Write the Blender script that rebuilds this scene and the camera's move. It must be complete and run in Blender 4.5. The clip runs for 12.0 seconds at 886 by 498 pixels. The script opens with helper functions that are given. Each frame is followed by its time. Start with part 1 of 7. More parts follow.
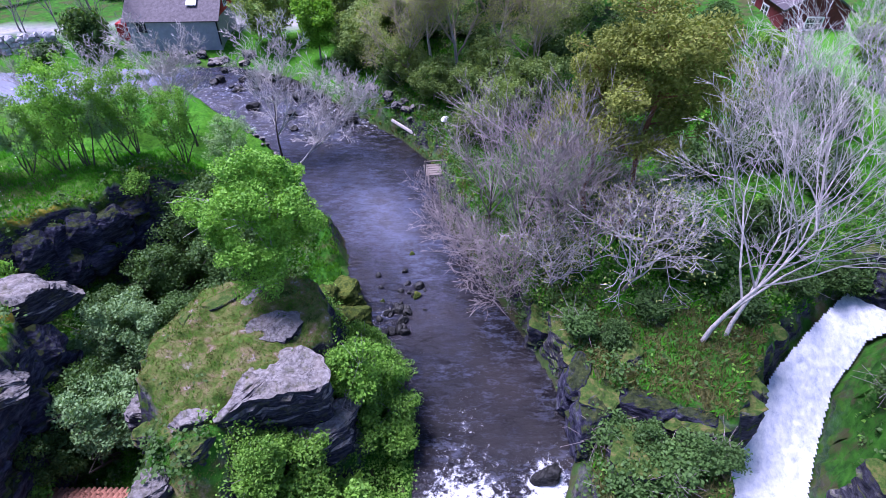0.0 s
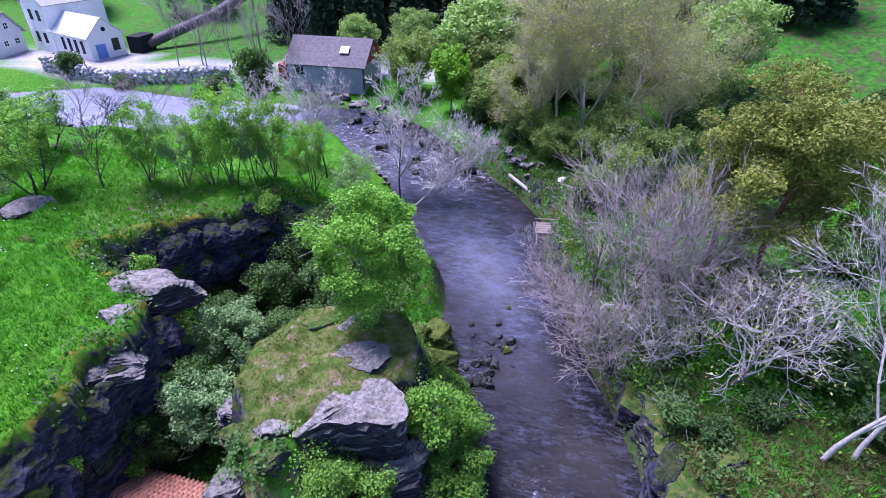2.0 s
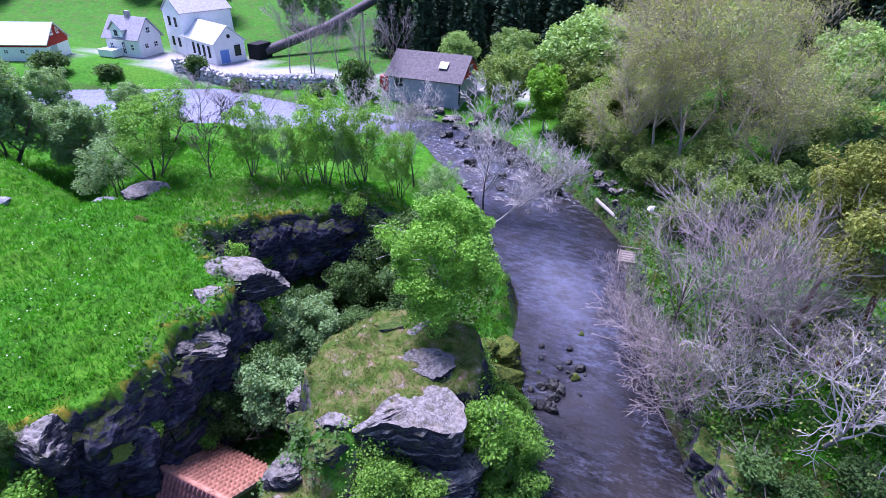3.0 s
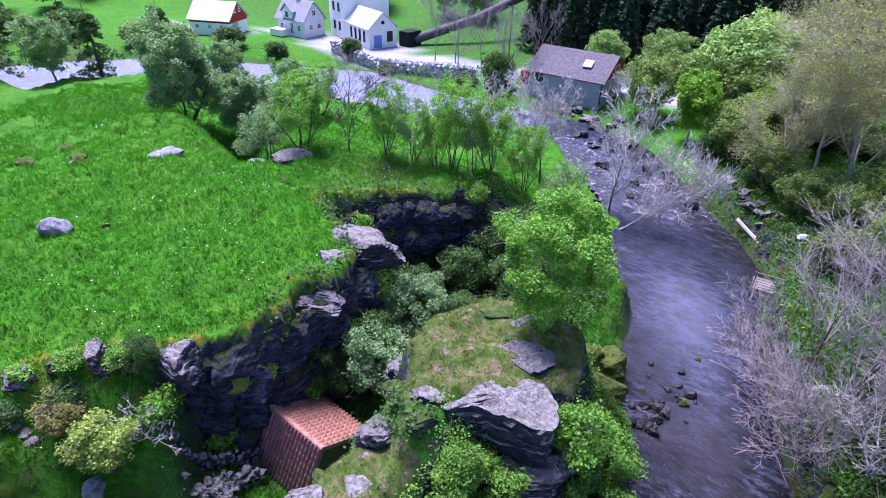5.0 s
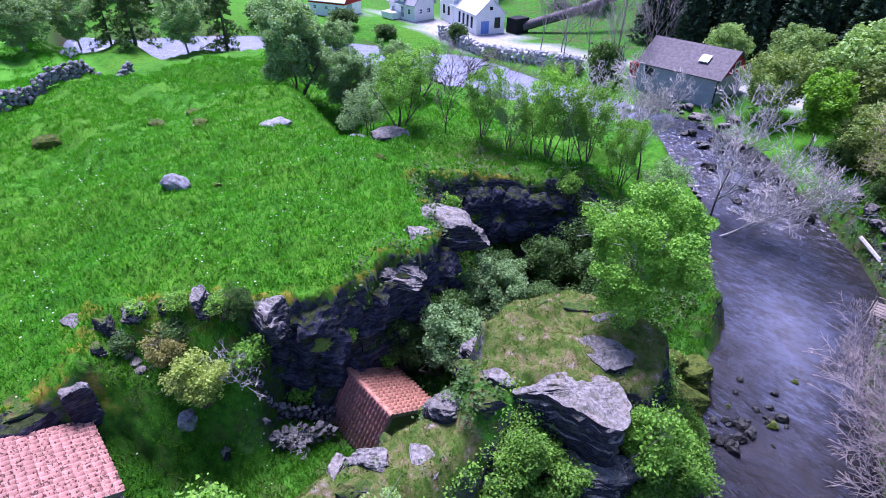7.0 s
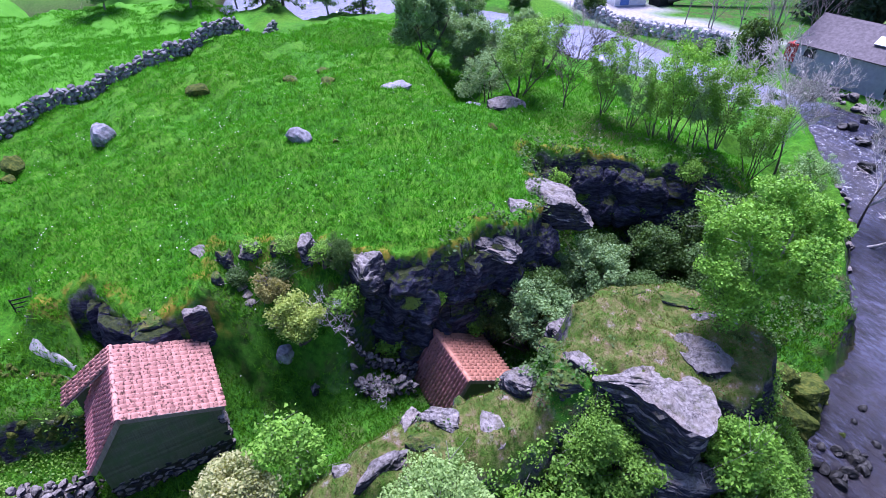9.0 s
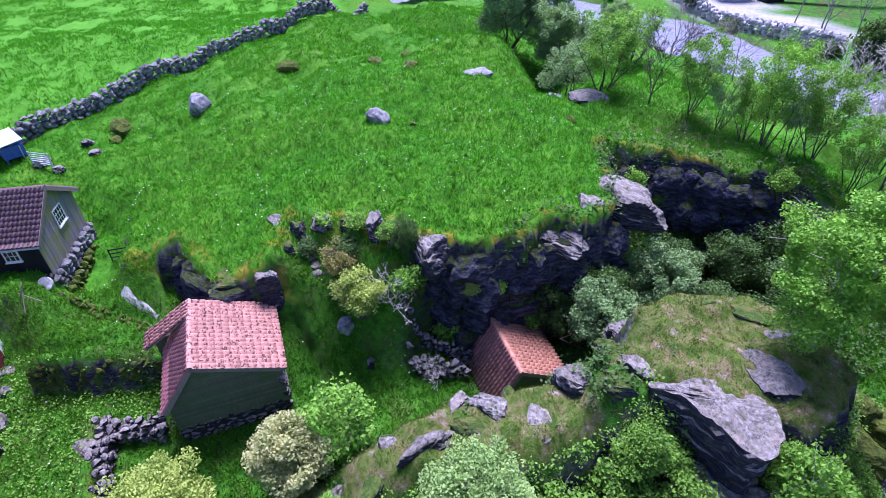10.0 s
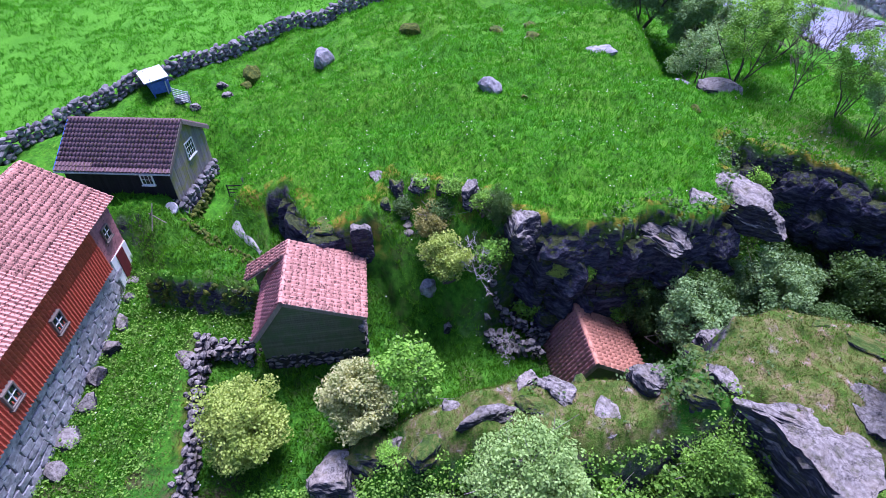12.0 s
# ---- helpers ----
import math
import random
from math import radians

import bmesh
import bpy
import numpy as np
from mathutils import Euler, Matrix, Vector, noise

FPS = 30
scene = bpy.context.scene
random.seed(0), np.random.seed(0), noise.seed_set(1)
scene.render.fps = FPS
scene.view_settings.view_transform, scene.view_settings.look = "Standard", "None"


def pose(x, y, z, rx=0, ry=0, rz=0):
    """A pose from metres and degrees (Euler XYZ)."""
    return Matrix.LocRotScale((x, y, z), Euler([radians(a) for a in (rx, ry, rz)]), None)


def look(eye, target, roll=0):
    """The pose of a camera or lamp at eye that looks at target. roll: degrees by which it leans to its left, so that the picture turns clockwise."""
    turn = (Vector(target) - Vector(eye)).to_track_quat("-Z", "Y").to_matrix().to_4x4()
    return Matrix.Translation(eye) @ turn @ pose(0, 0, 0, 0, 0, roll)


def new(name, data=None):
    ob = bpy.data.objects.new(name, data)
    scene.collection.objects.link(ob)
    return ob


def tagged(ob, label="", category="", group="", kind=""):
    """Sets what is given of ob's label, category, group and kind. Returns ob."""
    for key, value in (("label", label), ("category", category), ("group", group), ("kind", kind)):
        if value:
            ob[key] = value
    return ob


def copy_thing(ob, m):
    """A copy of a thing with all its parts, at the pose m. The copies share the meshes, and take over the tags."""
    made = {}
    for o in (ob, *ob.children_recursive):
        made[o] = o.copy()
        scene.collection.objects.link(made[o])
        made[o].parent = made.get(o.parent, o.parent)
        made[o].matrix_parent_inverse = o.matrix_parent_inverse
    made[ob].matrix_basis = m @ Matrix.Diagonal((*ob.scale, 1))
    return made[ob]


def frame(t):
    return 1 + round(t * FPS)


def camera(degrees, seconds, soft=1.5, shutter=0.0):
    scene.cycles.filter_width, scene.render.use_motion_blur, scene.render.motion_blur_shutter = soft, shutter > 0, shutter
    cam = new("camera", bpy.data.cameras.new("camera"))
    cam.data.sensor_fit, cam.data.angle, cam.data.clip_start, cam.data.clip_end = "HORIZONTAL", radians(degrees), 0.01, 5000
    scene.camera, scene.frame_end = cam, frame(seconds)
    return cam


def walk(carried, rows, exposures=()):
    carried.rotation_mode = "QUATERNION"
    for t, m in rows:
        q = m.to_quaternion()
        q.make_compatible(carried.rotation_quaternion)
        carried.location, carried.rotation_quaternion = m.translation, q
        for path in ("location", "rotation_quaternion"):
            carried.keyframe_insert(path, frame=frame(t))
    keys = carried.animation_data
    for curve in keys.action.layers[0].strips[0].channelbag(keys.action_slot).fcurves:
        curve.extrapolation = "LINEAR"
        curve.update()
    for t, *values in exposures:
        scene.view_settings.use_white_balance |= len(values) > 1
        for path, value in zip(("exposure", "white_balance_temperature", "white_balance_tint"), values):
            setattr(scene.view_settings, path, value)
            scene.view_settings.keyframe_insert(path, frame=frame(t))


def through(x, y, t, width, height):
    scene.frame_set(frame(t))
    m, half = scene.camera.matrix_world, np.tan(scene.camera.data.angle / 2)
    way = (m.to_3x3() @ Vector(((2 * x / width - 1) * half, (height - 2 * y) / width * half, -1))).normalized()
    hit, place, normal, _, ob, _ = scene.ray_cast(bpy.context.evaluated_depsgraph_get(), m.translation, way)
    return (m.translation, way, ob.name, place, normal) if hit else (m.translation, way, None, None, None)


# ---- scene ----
cam = camera(78.2, 12.0, 0.5)
PATH = [
    (0, (0.388, -0.454, 23.111), (0.347, 1.096, 21.848), 0.1),
    (0.5, (0.498, -0.47, 23.144), (0.376, 1.107, 21.919), 0.2),
    (1, (0.574, -0.512, 23.176), (0.367, 1.084, 21.989), 0.3),
    (1.5, (0.553, -0.497, 23.122), (0.243, 1.111, 21.974), 0.6),
    (2, (0.605, -0.55, 23.061), (0.172, 1.057, 21.952), 0.7),
    (2.5, (0.732, -0.564, 22.985), (0.127, 1.016, 21.918), 0.8),
    (3, (0.872, -0.656, 22.909), (0.151, 0.88, 21.85), 1.0),
    (5, (1.115, -0.832, 22.553), (0.04, 0.467, 21.478), 1.4),
    (5.5, (1.178, -0.87, 22.457), (0.044, 0.374, 21.376), 1.3),
    (6, (1.225, -0.913, 22.357), (0.04, 0.278, 21.271), 1.2),
    (6.5, (1.305, -0.946, 22.301), (0.063, 0.178, 21.208), 1.1),
    (7, (1.421, -0.956, 22.284), (0.14, 0.103, 21.173), 1.1),
    (7.2, (1.486, -0.964, 22.278), (0.192, 0.07, 21.157), 1.1),
    (8.8, (1.845, -0.413, 22.17), (0.419, 0.334, 20.982), -0.2),
    (9, (1.918, -0.39, 22.163), (0.468, 0.299, 20.97), -0.4),
    (9.5, (2.034, -0.332, 22.17), (0.541, 0.22, 20.959), -0.5),
    (10, (2.191, -0.224, 22.135), (0.672, 0.221, 20.913), -0.6),
    (10.5, (2.252, -0.083, 22.066), (0.719, 0.256, 20.828), -0.7),
    (11, (2.299, -0.022, 21.961), (0.762, 0.239, 20.709), -0.5),
    (11.5, (2.308, 0.098, 21.872), (0.773, 0.269, 20.601), -0.5),
    (12, (2.357, 0.082, 21.846), (0.828, 0.172, 20.56), -0.5),
]
walk(cam, [(t, look(eye, target, roll)) for t, eye, target, roll in PATH], [(0, 0.92), (1.5, 1.0), (3.2, 1.16), (7, 1.12), (12, 1.1)])

# ---- daylight: soft, high overcast ----
world = bpy.data.worlds.new("overcast_sky")
scene.world = world
world.use_nodes = True
wn = world.node_tree.nodes
sky = wn.new("ShaderNodeTexSky")
sky.sky_type = "NISHITA"
sky.sun_disc = False
sky.sun_elevation = radians(67.0)
sky.sun_rotation = radians(290.0)
sky.air_density, sky.dust_density, sky.ozone_density = 1.0, 0.6, 2.0
world.node_tree.links.new(sky.outputs[0], wn["Background"].inputs[0])
wn["Background"].inputs[1].default_value = 0.09
sun_data = bpy.data.lights.new("sun", "SUN")
sun_data.energy, sun_data.angle, sun_data.color = 4.1, radians(26), (1.0, 0.97, 0.94)
sun = new("sun", sun_data)
sun.matrix_world = look((-39.0, 14.2, 98.0), (0, 0, 0))
scene.view_settings.use_white_balance = True
scene.view_settings.white_balance_temperature, scene.view_settings.white_balance_tint = 5380, 42

# ---- materials ----
def material(name, build, rough_value=0.8, spec=0.3):
    m = bpy.data.materials.new(name)
    m.use_nodes = True
    nt = m.node_tree
    b = nt.nodes["Principled BSDF"]
    b.inputs["Roughness"].default_value = rough_value
    b.inputs["Specular IOR Level"].default_value = spec
    build(Nodes(nt, b))
    return m


class Nodes:
    """Short hand for a material's nodes, in object or world metres."""

    def __init__(self, nt, b):
        self.nt, self.b = nt, b
        self.geo = nt.nodes.new("ShaderNodeNewGeometry")
        self.tc = nt.nodes.new("ShaderNodeTexCoord")
        self.info = nt.nodes.new("ShaderNodeObjectInfo")

    def put(self, where, value):
        if hasattr(value, "links"):
            self.nt.links.new(value, where)
        else:
            where.default_value = value

    def noise(self, scale, detail=4.0, rough=0.55, local=False, stretch=None, w=None):
        n = self.nt.nodes.new("ShaderNodeTexNoise")
        n.inputs["Scale"].default_value, n.inputs["Detail"].default_value, n.inputs["Roughness"].default_value = scale, detail, rough
        src = self.tc.outputs["Object"] if local else self.geo.outputs["Position"]
        if stretch:
            mp = self.nt.nodes.new("ShaderNodeMapping")
            mp.inputs["Scale"].default_value = stretch
            self.nt.links.new(src, mp.inputs["Vector"])
            src = mp.outputs[0]
        self.nt.links.new(src, n.inputs["Vector"])
        return n.outputs["Fac"]

    def cells(self, scale, feature="F1", out="Distance", local=False, stretch=None):
        n = self.nt.nodes.new("ShaderNodeTexVoronoi")
        n.feature = feature
        n.inputs["Scale"].default_value = scale
        src = self.tc.outputs["Object"] if local else self.geo.outputs["Position"]
        if stretch:
            mp = self.nt.nodes.new("ShaderNodeMapping")
            mp.inputs["Scale"].default_value = stretch
            self.nt.links.new(src, mp.inputs["Vector"])
            src = mp.outputs[0]
        self.nt.links.new(src, n.inputs["Vector"])
        return n.outputs[out]

    def ramp(self, fac, *stops):
        n = self.nt.nodes.new("ShaderNodeValToRGB")
        e = n.color_ramp.elements
        while len(e) < len(stops):
            e.new(0.5)
        for k, (at, c) in enumerate(stops):
            e[k].position = at
            c = (c, c, c) if isinstance(c, (int, float)) else c
            e[k].color = (*c, 1)
        self.nt.links.new(fac, n.inputs[0])
        return n.outputs[0]

    def mix(self, fac, a, b, kind="MIX"):
        n = self.nt.nodes.new("ShaderNodeMix")
        n.data_type, n.blend_type = "RGBA", kind
        self.put(n.inputs[0], fac)
        for k, v in ((6, a), (7, b)):
            self.put(n.inputs[k], (*v, 1) if isinstance(v, tuple) else v)
        return n.outputs[2]

    def calc(self, op, a, b=0.5, c=0.0):
        n = self.nt.nodes.new("ShaderNodeMath")
        n.operation = op.rstrip("_")
        n.use_clamp = op in ("ADD", "SUBTRACT", "MULTIPLY")
        self.put(n.inputs[0], a), self.put(n.inputs[1], b), self.put(n.inputs[2], c)
        return n.outputs[0]

    def attr(self, name):
        n = self.nt.nodes.new("ShaderNodeAttribute")
        n.attribute_name = name
        return n.outputs["Fac"]

    def up(self):
        n = self.nt.nodes.new("ShaderNodeSeparateXYZ")
        self.nt.links.new(self.geo.outputs["Normal"], n.inputs[0])
        return n.outputs[2]

    def tint(self, colour, amount, island=False):
        """The colour, lighter or darker from piece to piece."""
        r = self.geo.outputs["Random Per Island"] if island else self.info.outputs["Random"]
        return self.mix(1.0, colour, self.ramp(r, (0.0, 1 - amount), (1.0, 1 + amount)), "MULTIPLY")

    def colour(self, c):
        self.put(self.b.inputs["Base Color"], (*c, 1) if isinstance(c, tuple) else c)

    def bump(self, height, strength=0.5, distance=0.05):
        n = self.nt.nodes.new("ShaderNodeBump")
        n.inputs["Strength"].default_value, n.inputs["Distance"].default_value = strength, distance
        self.put(n.inputs["Height"], height)
        self.nt.links.new(n.outputs[0], self.b.inputs["Normal"])


def rock_colour(n):
    """Weathered layered schist: light from above painted in as pale lichened tops, dark bluish flanks."""
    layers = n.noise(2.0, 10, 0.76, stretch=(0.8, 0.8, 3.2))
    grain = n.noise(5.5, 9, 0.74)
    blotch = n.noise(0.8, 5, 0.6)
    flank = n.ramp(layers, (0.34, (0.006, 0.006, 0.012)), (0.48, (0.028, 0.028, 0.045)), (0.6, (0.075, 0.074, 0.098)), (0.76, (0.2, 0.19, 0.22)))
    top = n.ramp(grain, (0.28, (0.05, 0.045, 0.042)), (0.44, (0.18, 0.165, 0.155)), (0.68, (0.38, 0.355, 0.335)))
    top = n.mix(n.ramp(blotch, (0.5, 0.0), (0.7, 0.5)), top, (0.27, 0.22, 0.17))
    # the facing picks the lit top tone or the shaded flank tone
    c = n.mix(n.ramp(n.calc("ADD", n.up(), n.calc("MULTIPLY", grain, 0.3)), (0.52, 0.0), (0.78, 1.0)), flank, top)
    crack = n.ramp(n.calc("ABSOLUTE", n.calc("SUBTRACT_", n.noise(0.7, 6, 0.62), 0.5)), (0.0, 1.0), (0.012, 0.0))
    c = n.mix(n.calc("MULTIPLY", crack, 0.7), c, (0.02, 0.019, 0.021))
    spots = n.ramp(n.noise(2.6, 7, 0.72), (0.53, 0.0), (0.62, 1.0))
    return n.mix(n.calc("MULTIPLY", spots, 0.45), c, (0.085, 0.09, 0.035)), layers, grain


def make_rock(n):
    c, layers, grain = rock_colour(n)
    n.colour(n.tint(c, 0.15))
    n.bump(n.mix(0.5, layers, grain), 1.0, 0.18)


def make_cliff(n):
    """Schist with its shade painted in as near-black blue, and moss on its ledges."""
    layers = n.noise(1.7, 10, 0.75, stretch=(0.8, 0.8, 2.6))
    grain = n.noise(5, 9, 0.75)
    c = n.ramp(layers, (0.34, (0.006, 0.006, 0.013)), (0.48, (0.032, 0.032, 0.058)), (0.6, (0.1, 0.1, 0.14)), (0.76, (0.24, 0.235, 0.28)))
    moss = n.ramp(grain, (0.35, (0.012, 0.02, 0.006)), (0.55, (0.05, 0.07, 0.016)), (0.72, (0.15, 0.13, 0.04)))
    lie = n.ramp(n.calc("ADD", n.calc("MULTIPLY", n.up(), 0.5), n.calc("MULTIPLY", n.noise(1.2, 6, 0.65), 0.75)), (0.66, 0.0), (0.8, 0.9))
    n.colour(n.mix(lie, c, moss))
    n.bump(n.mix(0.55, layers, grain), 1.0, 0.3)


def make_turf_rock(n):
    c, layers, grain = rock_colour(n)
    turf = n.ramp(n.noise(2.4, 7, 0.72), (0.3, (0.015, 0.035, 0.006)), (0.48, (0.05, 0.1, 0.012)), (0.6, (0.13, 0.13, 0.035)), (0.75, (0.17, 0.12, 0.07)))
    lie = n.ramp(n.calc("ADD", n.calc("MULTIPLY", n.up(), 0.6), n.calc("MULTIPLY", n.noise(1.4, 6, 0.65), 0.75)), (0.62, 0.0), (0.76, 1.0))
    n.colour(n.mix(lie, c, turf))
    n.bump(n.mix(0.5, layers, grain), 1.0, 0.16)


def make_moss_rock(n):
    c, layers, grain = rock_colour(n)
    moss = n.ramp(n.noise(4, 6, 0.7), (0.3, (0.015, 0.028, 0.005)), (0.5, (0.06, 0.09, 0.012)), (0.74, (0.18, 0.18, 0.03)))
    n.colour(n.mix(n.ramp(n.noise(1.1, 5), (0.24, 0.0), (0.36, 1.0)), c, moss))
    n.bump(grain, 0.9, 0.1)


def make_wet_rock(n):
    n.colour(n.tint(n.ramp(n.noise(5, 4), (0.3, (0.006, 0.007, 0.008)), (0.7, (0.035, 0.035, 0.03))), 0.3))
    n.bump(n.noise(8, 4), 0.6, 0.05)


def make_ground(n):
    up = n.up()
    big, mid, fine = n.noise(0.16, 4), n.noise(1.1, 5, 0.6), n.noise(14, 4, 0.7)
    grass = n.ramp(mid, (0.25, (0.026, 0.13, 0.004)), (0.5, (0.045, 0.22, 0.006)), (0.78, (0.085, 0.31, 0.01)))
    grass = n.mix(n.ramp(big, (0.42, 0.0), (0.62, 0.6)), grass, (0.1, 0.26, 0.012))
    grass = n.mix(n.ramp(fine, (0.35, 0.55), (0.6, 0.0)), grass, (0.02, 0.075, 0.003))
    tuft = n.noise(3.2, 5, 0.7)
    grass = n.mix(n.ramp(tuft, (0.36, 0.75), (0.5, 0.0)), grass, (0.014, 0.07, 0.003))
    grass = n.mix(n.ramp(tuft, (0.56, 0.0), (0.72, 0.6)), grass, (0.16, 0.34, 0.02))
    dry = n.ramp(n.noise(1.5, 7, 0.7), (0.3, (0.02, 0.04, 0.008)), (0.43, (0.065, 0.105, 0.016)), (0.52, (0.13, 0.145, 0.04)), (0.6, (0.2, 0.15, 0.085)), (0.7, (0.38, 0.345, 0.33)))
    c = n.mix(n.calc("MULTIPLY", n.attr("dry"), n.ramp(mid, (0.3, 0.55), (0.55, 1.0))), grass, dry)
    moss = n.ramp(n.noise(3, 5), (0.35, (0.12, 0.15, 0.008)), (0.7, (0.34, 0.24, 0.035)))
    c = n.mix(n.calc("MULTIPLY", n.attr("edge"), n.ramp(n.noise(0.9, 4), (0.48, 0.0), (0.58, 1.0))), c, moss)
    rich = n.ramp(n.noise(1.6, 5, 0.6), (0.3, (0.012, 0.055, 0.006)), (0.55, (0.035, 0.15, 0.01)), (0.8, (0.08, 0.24, 0.02)))
    rich = n.mix(n.ramp(n.noise(0.7, 6, 0.65), (0.5, 0.0), (0.6, 0.75)), rich, (0.085, 0.062, 0.035))
    c = n.mix(n.attr("scrub"), c, rich)
    field = n.ramp(n.noise(0.5, 5, 0.6), (0.3, (0.05, 0.21, 0.01)), (0.7, (0.085, 0.3, 0.017)))
    c = n.mix(n.attr("field"), c, field)
    road = n.ramp(n.noise(2, 5), (0.3, (0.3, 0.29, 0.29)), (0.7, (0.45, 0.43, 0.43)))
    c = n.mix(n.attr("road"), c, road)
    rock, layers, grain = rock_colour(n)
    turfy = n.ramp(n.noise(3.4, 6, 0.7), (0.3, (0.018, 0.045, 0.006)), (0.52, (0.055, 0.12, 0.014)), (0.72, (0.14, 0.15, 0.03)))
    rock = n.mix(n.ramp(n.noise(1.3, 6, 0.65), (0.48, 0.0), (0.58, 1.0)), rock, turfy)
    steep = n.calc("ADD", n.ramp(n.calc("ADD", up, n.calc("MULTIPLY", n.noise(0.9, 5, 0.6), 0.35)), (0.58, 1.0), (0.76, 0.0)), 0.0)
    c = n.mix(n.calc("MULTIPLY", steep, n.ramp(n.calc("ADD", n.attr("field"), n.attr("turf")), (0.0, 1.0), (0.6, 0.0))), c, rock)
    bedc = n.ramp(n.noise(3, 5), (0.3, (0.02, 0.017, 0.012)), (0.7, (0.07, 0.055, 0.035)))
    c = n.mix(n.attr("bed"), c, bedc)
    n.colour(c)
    n.bump(n.mix(0.45, fine, n.mix(0.5, n.noise(4.5, 4, 0.6), layers)), 0.9, 0.14)


def make_water(n):
    """Peaty water: dark where still, aeration and sky sheen painted pale blue, white foam in the rapids."""
    b = n.b
    deep = n.ramp(n.noise(0.3, 4), (0.35, (0.004, 0.0035, 0.005)), (0.7, (0.016, 0.013, 0.013)))
    swirl = n.noise(0.7, 8, 0.68, stretch=(1.0, 1.0, 1))
    air_sheen = n.calc("MULTIPLY", n.attr("pale"), n.ramp(swirl, (0.36, 0.1), (0.64, 1.0)))
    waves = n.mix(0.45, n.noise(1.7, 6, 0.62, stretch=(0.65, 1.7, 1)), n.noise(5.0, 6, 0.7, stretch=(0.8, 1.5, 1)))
    c = n.mix(n.calc("MULTIPLY", air_sheen, n.ramp(waves, (0.38, 0.25), (0.52, 1.0))), deep, (0.13, 0.155, 0.27))
    # pond: bright sky reflection painted as pale grey
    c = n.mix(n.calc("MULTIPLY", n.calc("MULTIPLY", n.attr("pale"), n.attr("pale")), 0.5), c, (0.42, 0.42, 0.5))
    # glints painted pale blue along the ripple crests
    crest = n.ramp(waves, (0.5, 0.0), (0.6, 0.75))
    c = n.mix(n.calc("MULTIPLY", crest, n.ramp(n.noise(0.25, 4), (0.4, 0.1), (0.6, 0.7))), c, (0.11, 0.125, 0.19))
    foam = n.ramp(n.calc("ADD", n.calc("MULTIPLY", n.attr("foam"), 0.42), n.noise(2.6, 10, 0.8, stretch=(1.0, 1.2, 1))), (0.7, 0.0), (0.84, 1.0))
    n.colour(n.mix(foam, c, (0.78, 0.8, 0.85)))
    b.inputs["IOR"].default_value = 1.4
    b.inputs["Specular IOR Level"].default_value = 0.35
    n.put(b.inputs["Roughness"], n.calc("ADD", n.calc("MULTIPLY", foam, 0.6), 0.08))
    n.bump(waves, 1.0, 0.14)


def make_fall(n):
    s = n.noise(2.4, 10, 0.75, stretch=(1.2, 1.0, 0.35))
    n.colour(n.ramp(s, (0.3, (0.36, 0.42, 0.52)), (0.43, (0.62, 0.66, 0.73)), (0.62, (0.86, 0.88, 0.9))))
    n.bump(s, 0.7, 0.15)


def plain(c, amount=0.2, scale=6, bump=0.3, local=True, island=False):
    def build(n):
        v = n.noise(scale, 6, 0.65, local=local)
        lo, hi = tuple(k * (1 - amount * 1.6) for k in c), tuple(min(1, k * (1 + amount)) for k in c)
        n.colour(n.tint(n.ramp(v, (0.3, lo), (0.7, hi)), 0.12, island))
        n.bump(n.noise(scale * 4, 4, local=local), bump, 0.02)
    return build


def tile(base, dark, moss=0.25):
    def build(n):
        v = n.noise(5, 5, 0.6)
        c = n.tint(n.ramp(v, (0.3, tuple(k * 0.72 for k in base)), (0.7, base)), 0.14)
        spots = n.ramp(n.noise(7.5, 4, 0.55, stretch=(0.75, 1.25, 1)), (0.66 - moss * 0.16, 0.0), (0.69 - moss * 0.16, 1.0))
        n.colour(n.mix(n.calc("MULTIPLY", spots, 0.85), c, dark))
        n.bump(n.noise(30, 3), 0.4, 0.01)
    return build


def boards(c, moss=None, pitch=7.0, axis=(1, 1, 0)):
    def build(n):
        g = n.noise(3, 6, 0.65, local=True, stretch=(8 if axis[0] else 0.5, 8 if axis[1] else 0.5, 8 if axis[2] else 0.4))
        col = n.tint(n.ramp(g, (0.3, tuple(k * 0.55 for k in c)), (0.7, c)), 0.18)
        if moss:
            col = n.mix(n.ramp(n.noise(1.3, 5, 0.6, local=True), (0.42, 0.0), (0.6, 0.85)), col, moss)
        n.colour(col)
        n.bump(g, 0.4, 0.02)
    return build


def leaf(dark, light, through=0.35):
    def build(n):
        r = n.geo.outputs["Random Per Island"]
        c = n.mix(0.5, n.ramp(r, (0.0, dark), (1.0, light)), n.ramp(n.noise(0.9, 3), (0.3, dark), (0.7, light)))
        c = n.tint(c, 0.12)
        n.colour(c)
        t = n.nt.nodes.new("ShaderNodeBsdfTranslucent")
        n.put(t.inputs["Color"], n.mix(1.0, c, (1.25, 1.2, 0.5), "MULTIPLY"))
        m = n.nt.nodes.new("ShaderNodeMixShader")
        m.inputs[0].default_value = through
        out = n.nt.nodes["Material Output"]
        n.nt.links.new(n.b.outputs[0], m.inputs[1]), n.nt.links.new(t.outputs[0], m.inputs[2])
        n.nt.links.new(m.outputs[0], out.inputs["Surface"])
    return build


def bark(c):
    def build(n):
        v = n.noise(7, 5, 0.65, local=True)
        n.colour(n.tint(n.ramp(v, (0.3, tuple(k * 0.5 for k in c)), (0.7, c)), 0.1))
        n.bump(v, 0.5, 0.02)
    return build


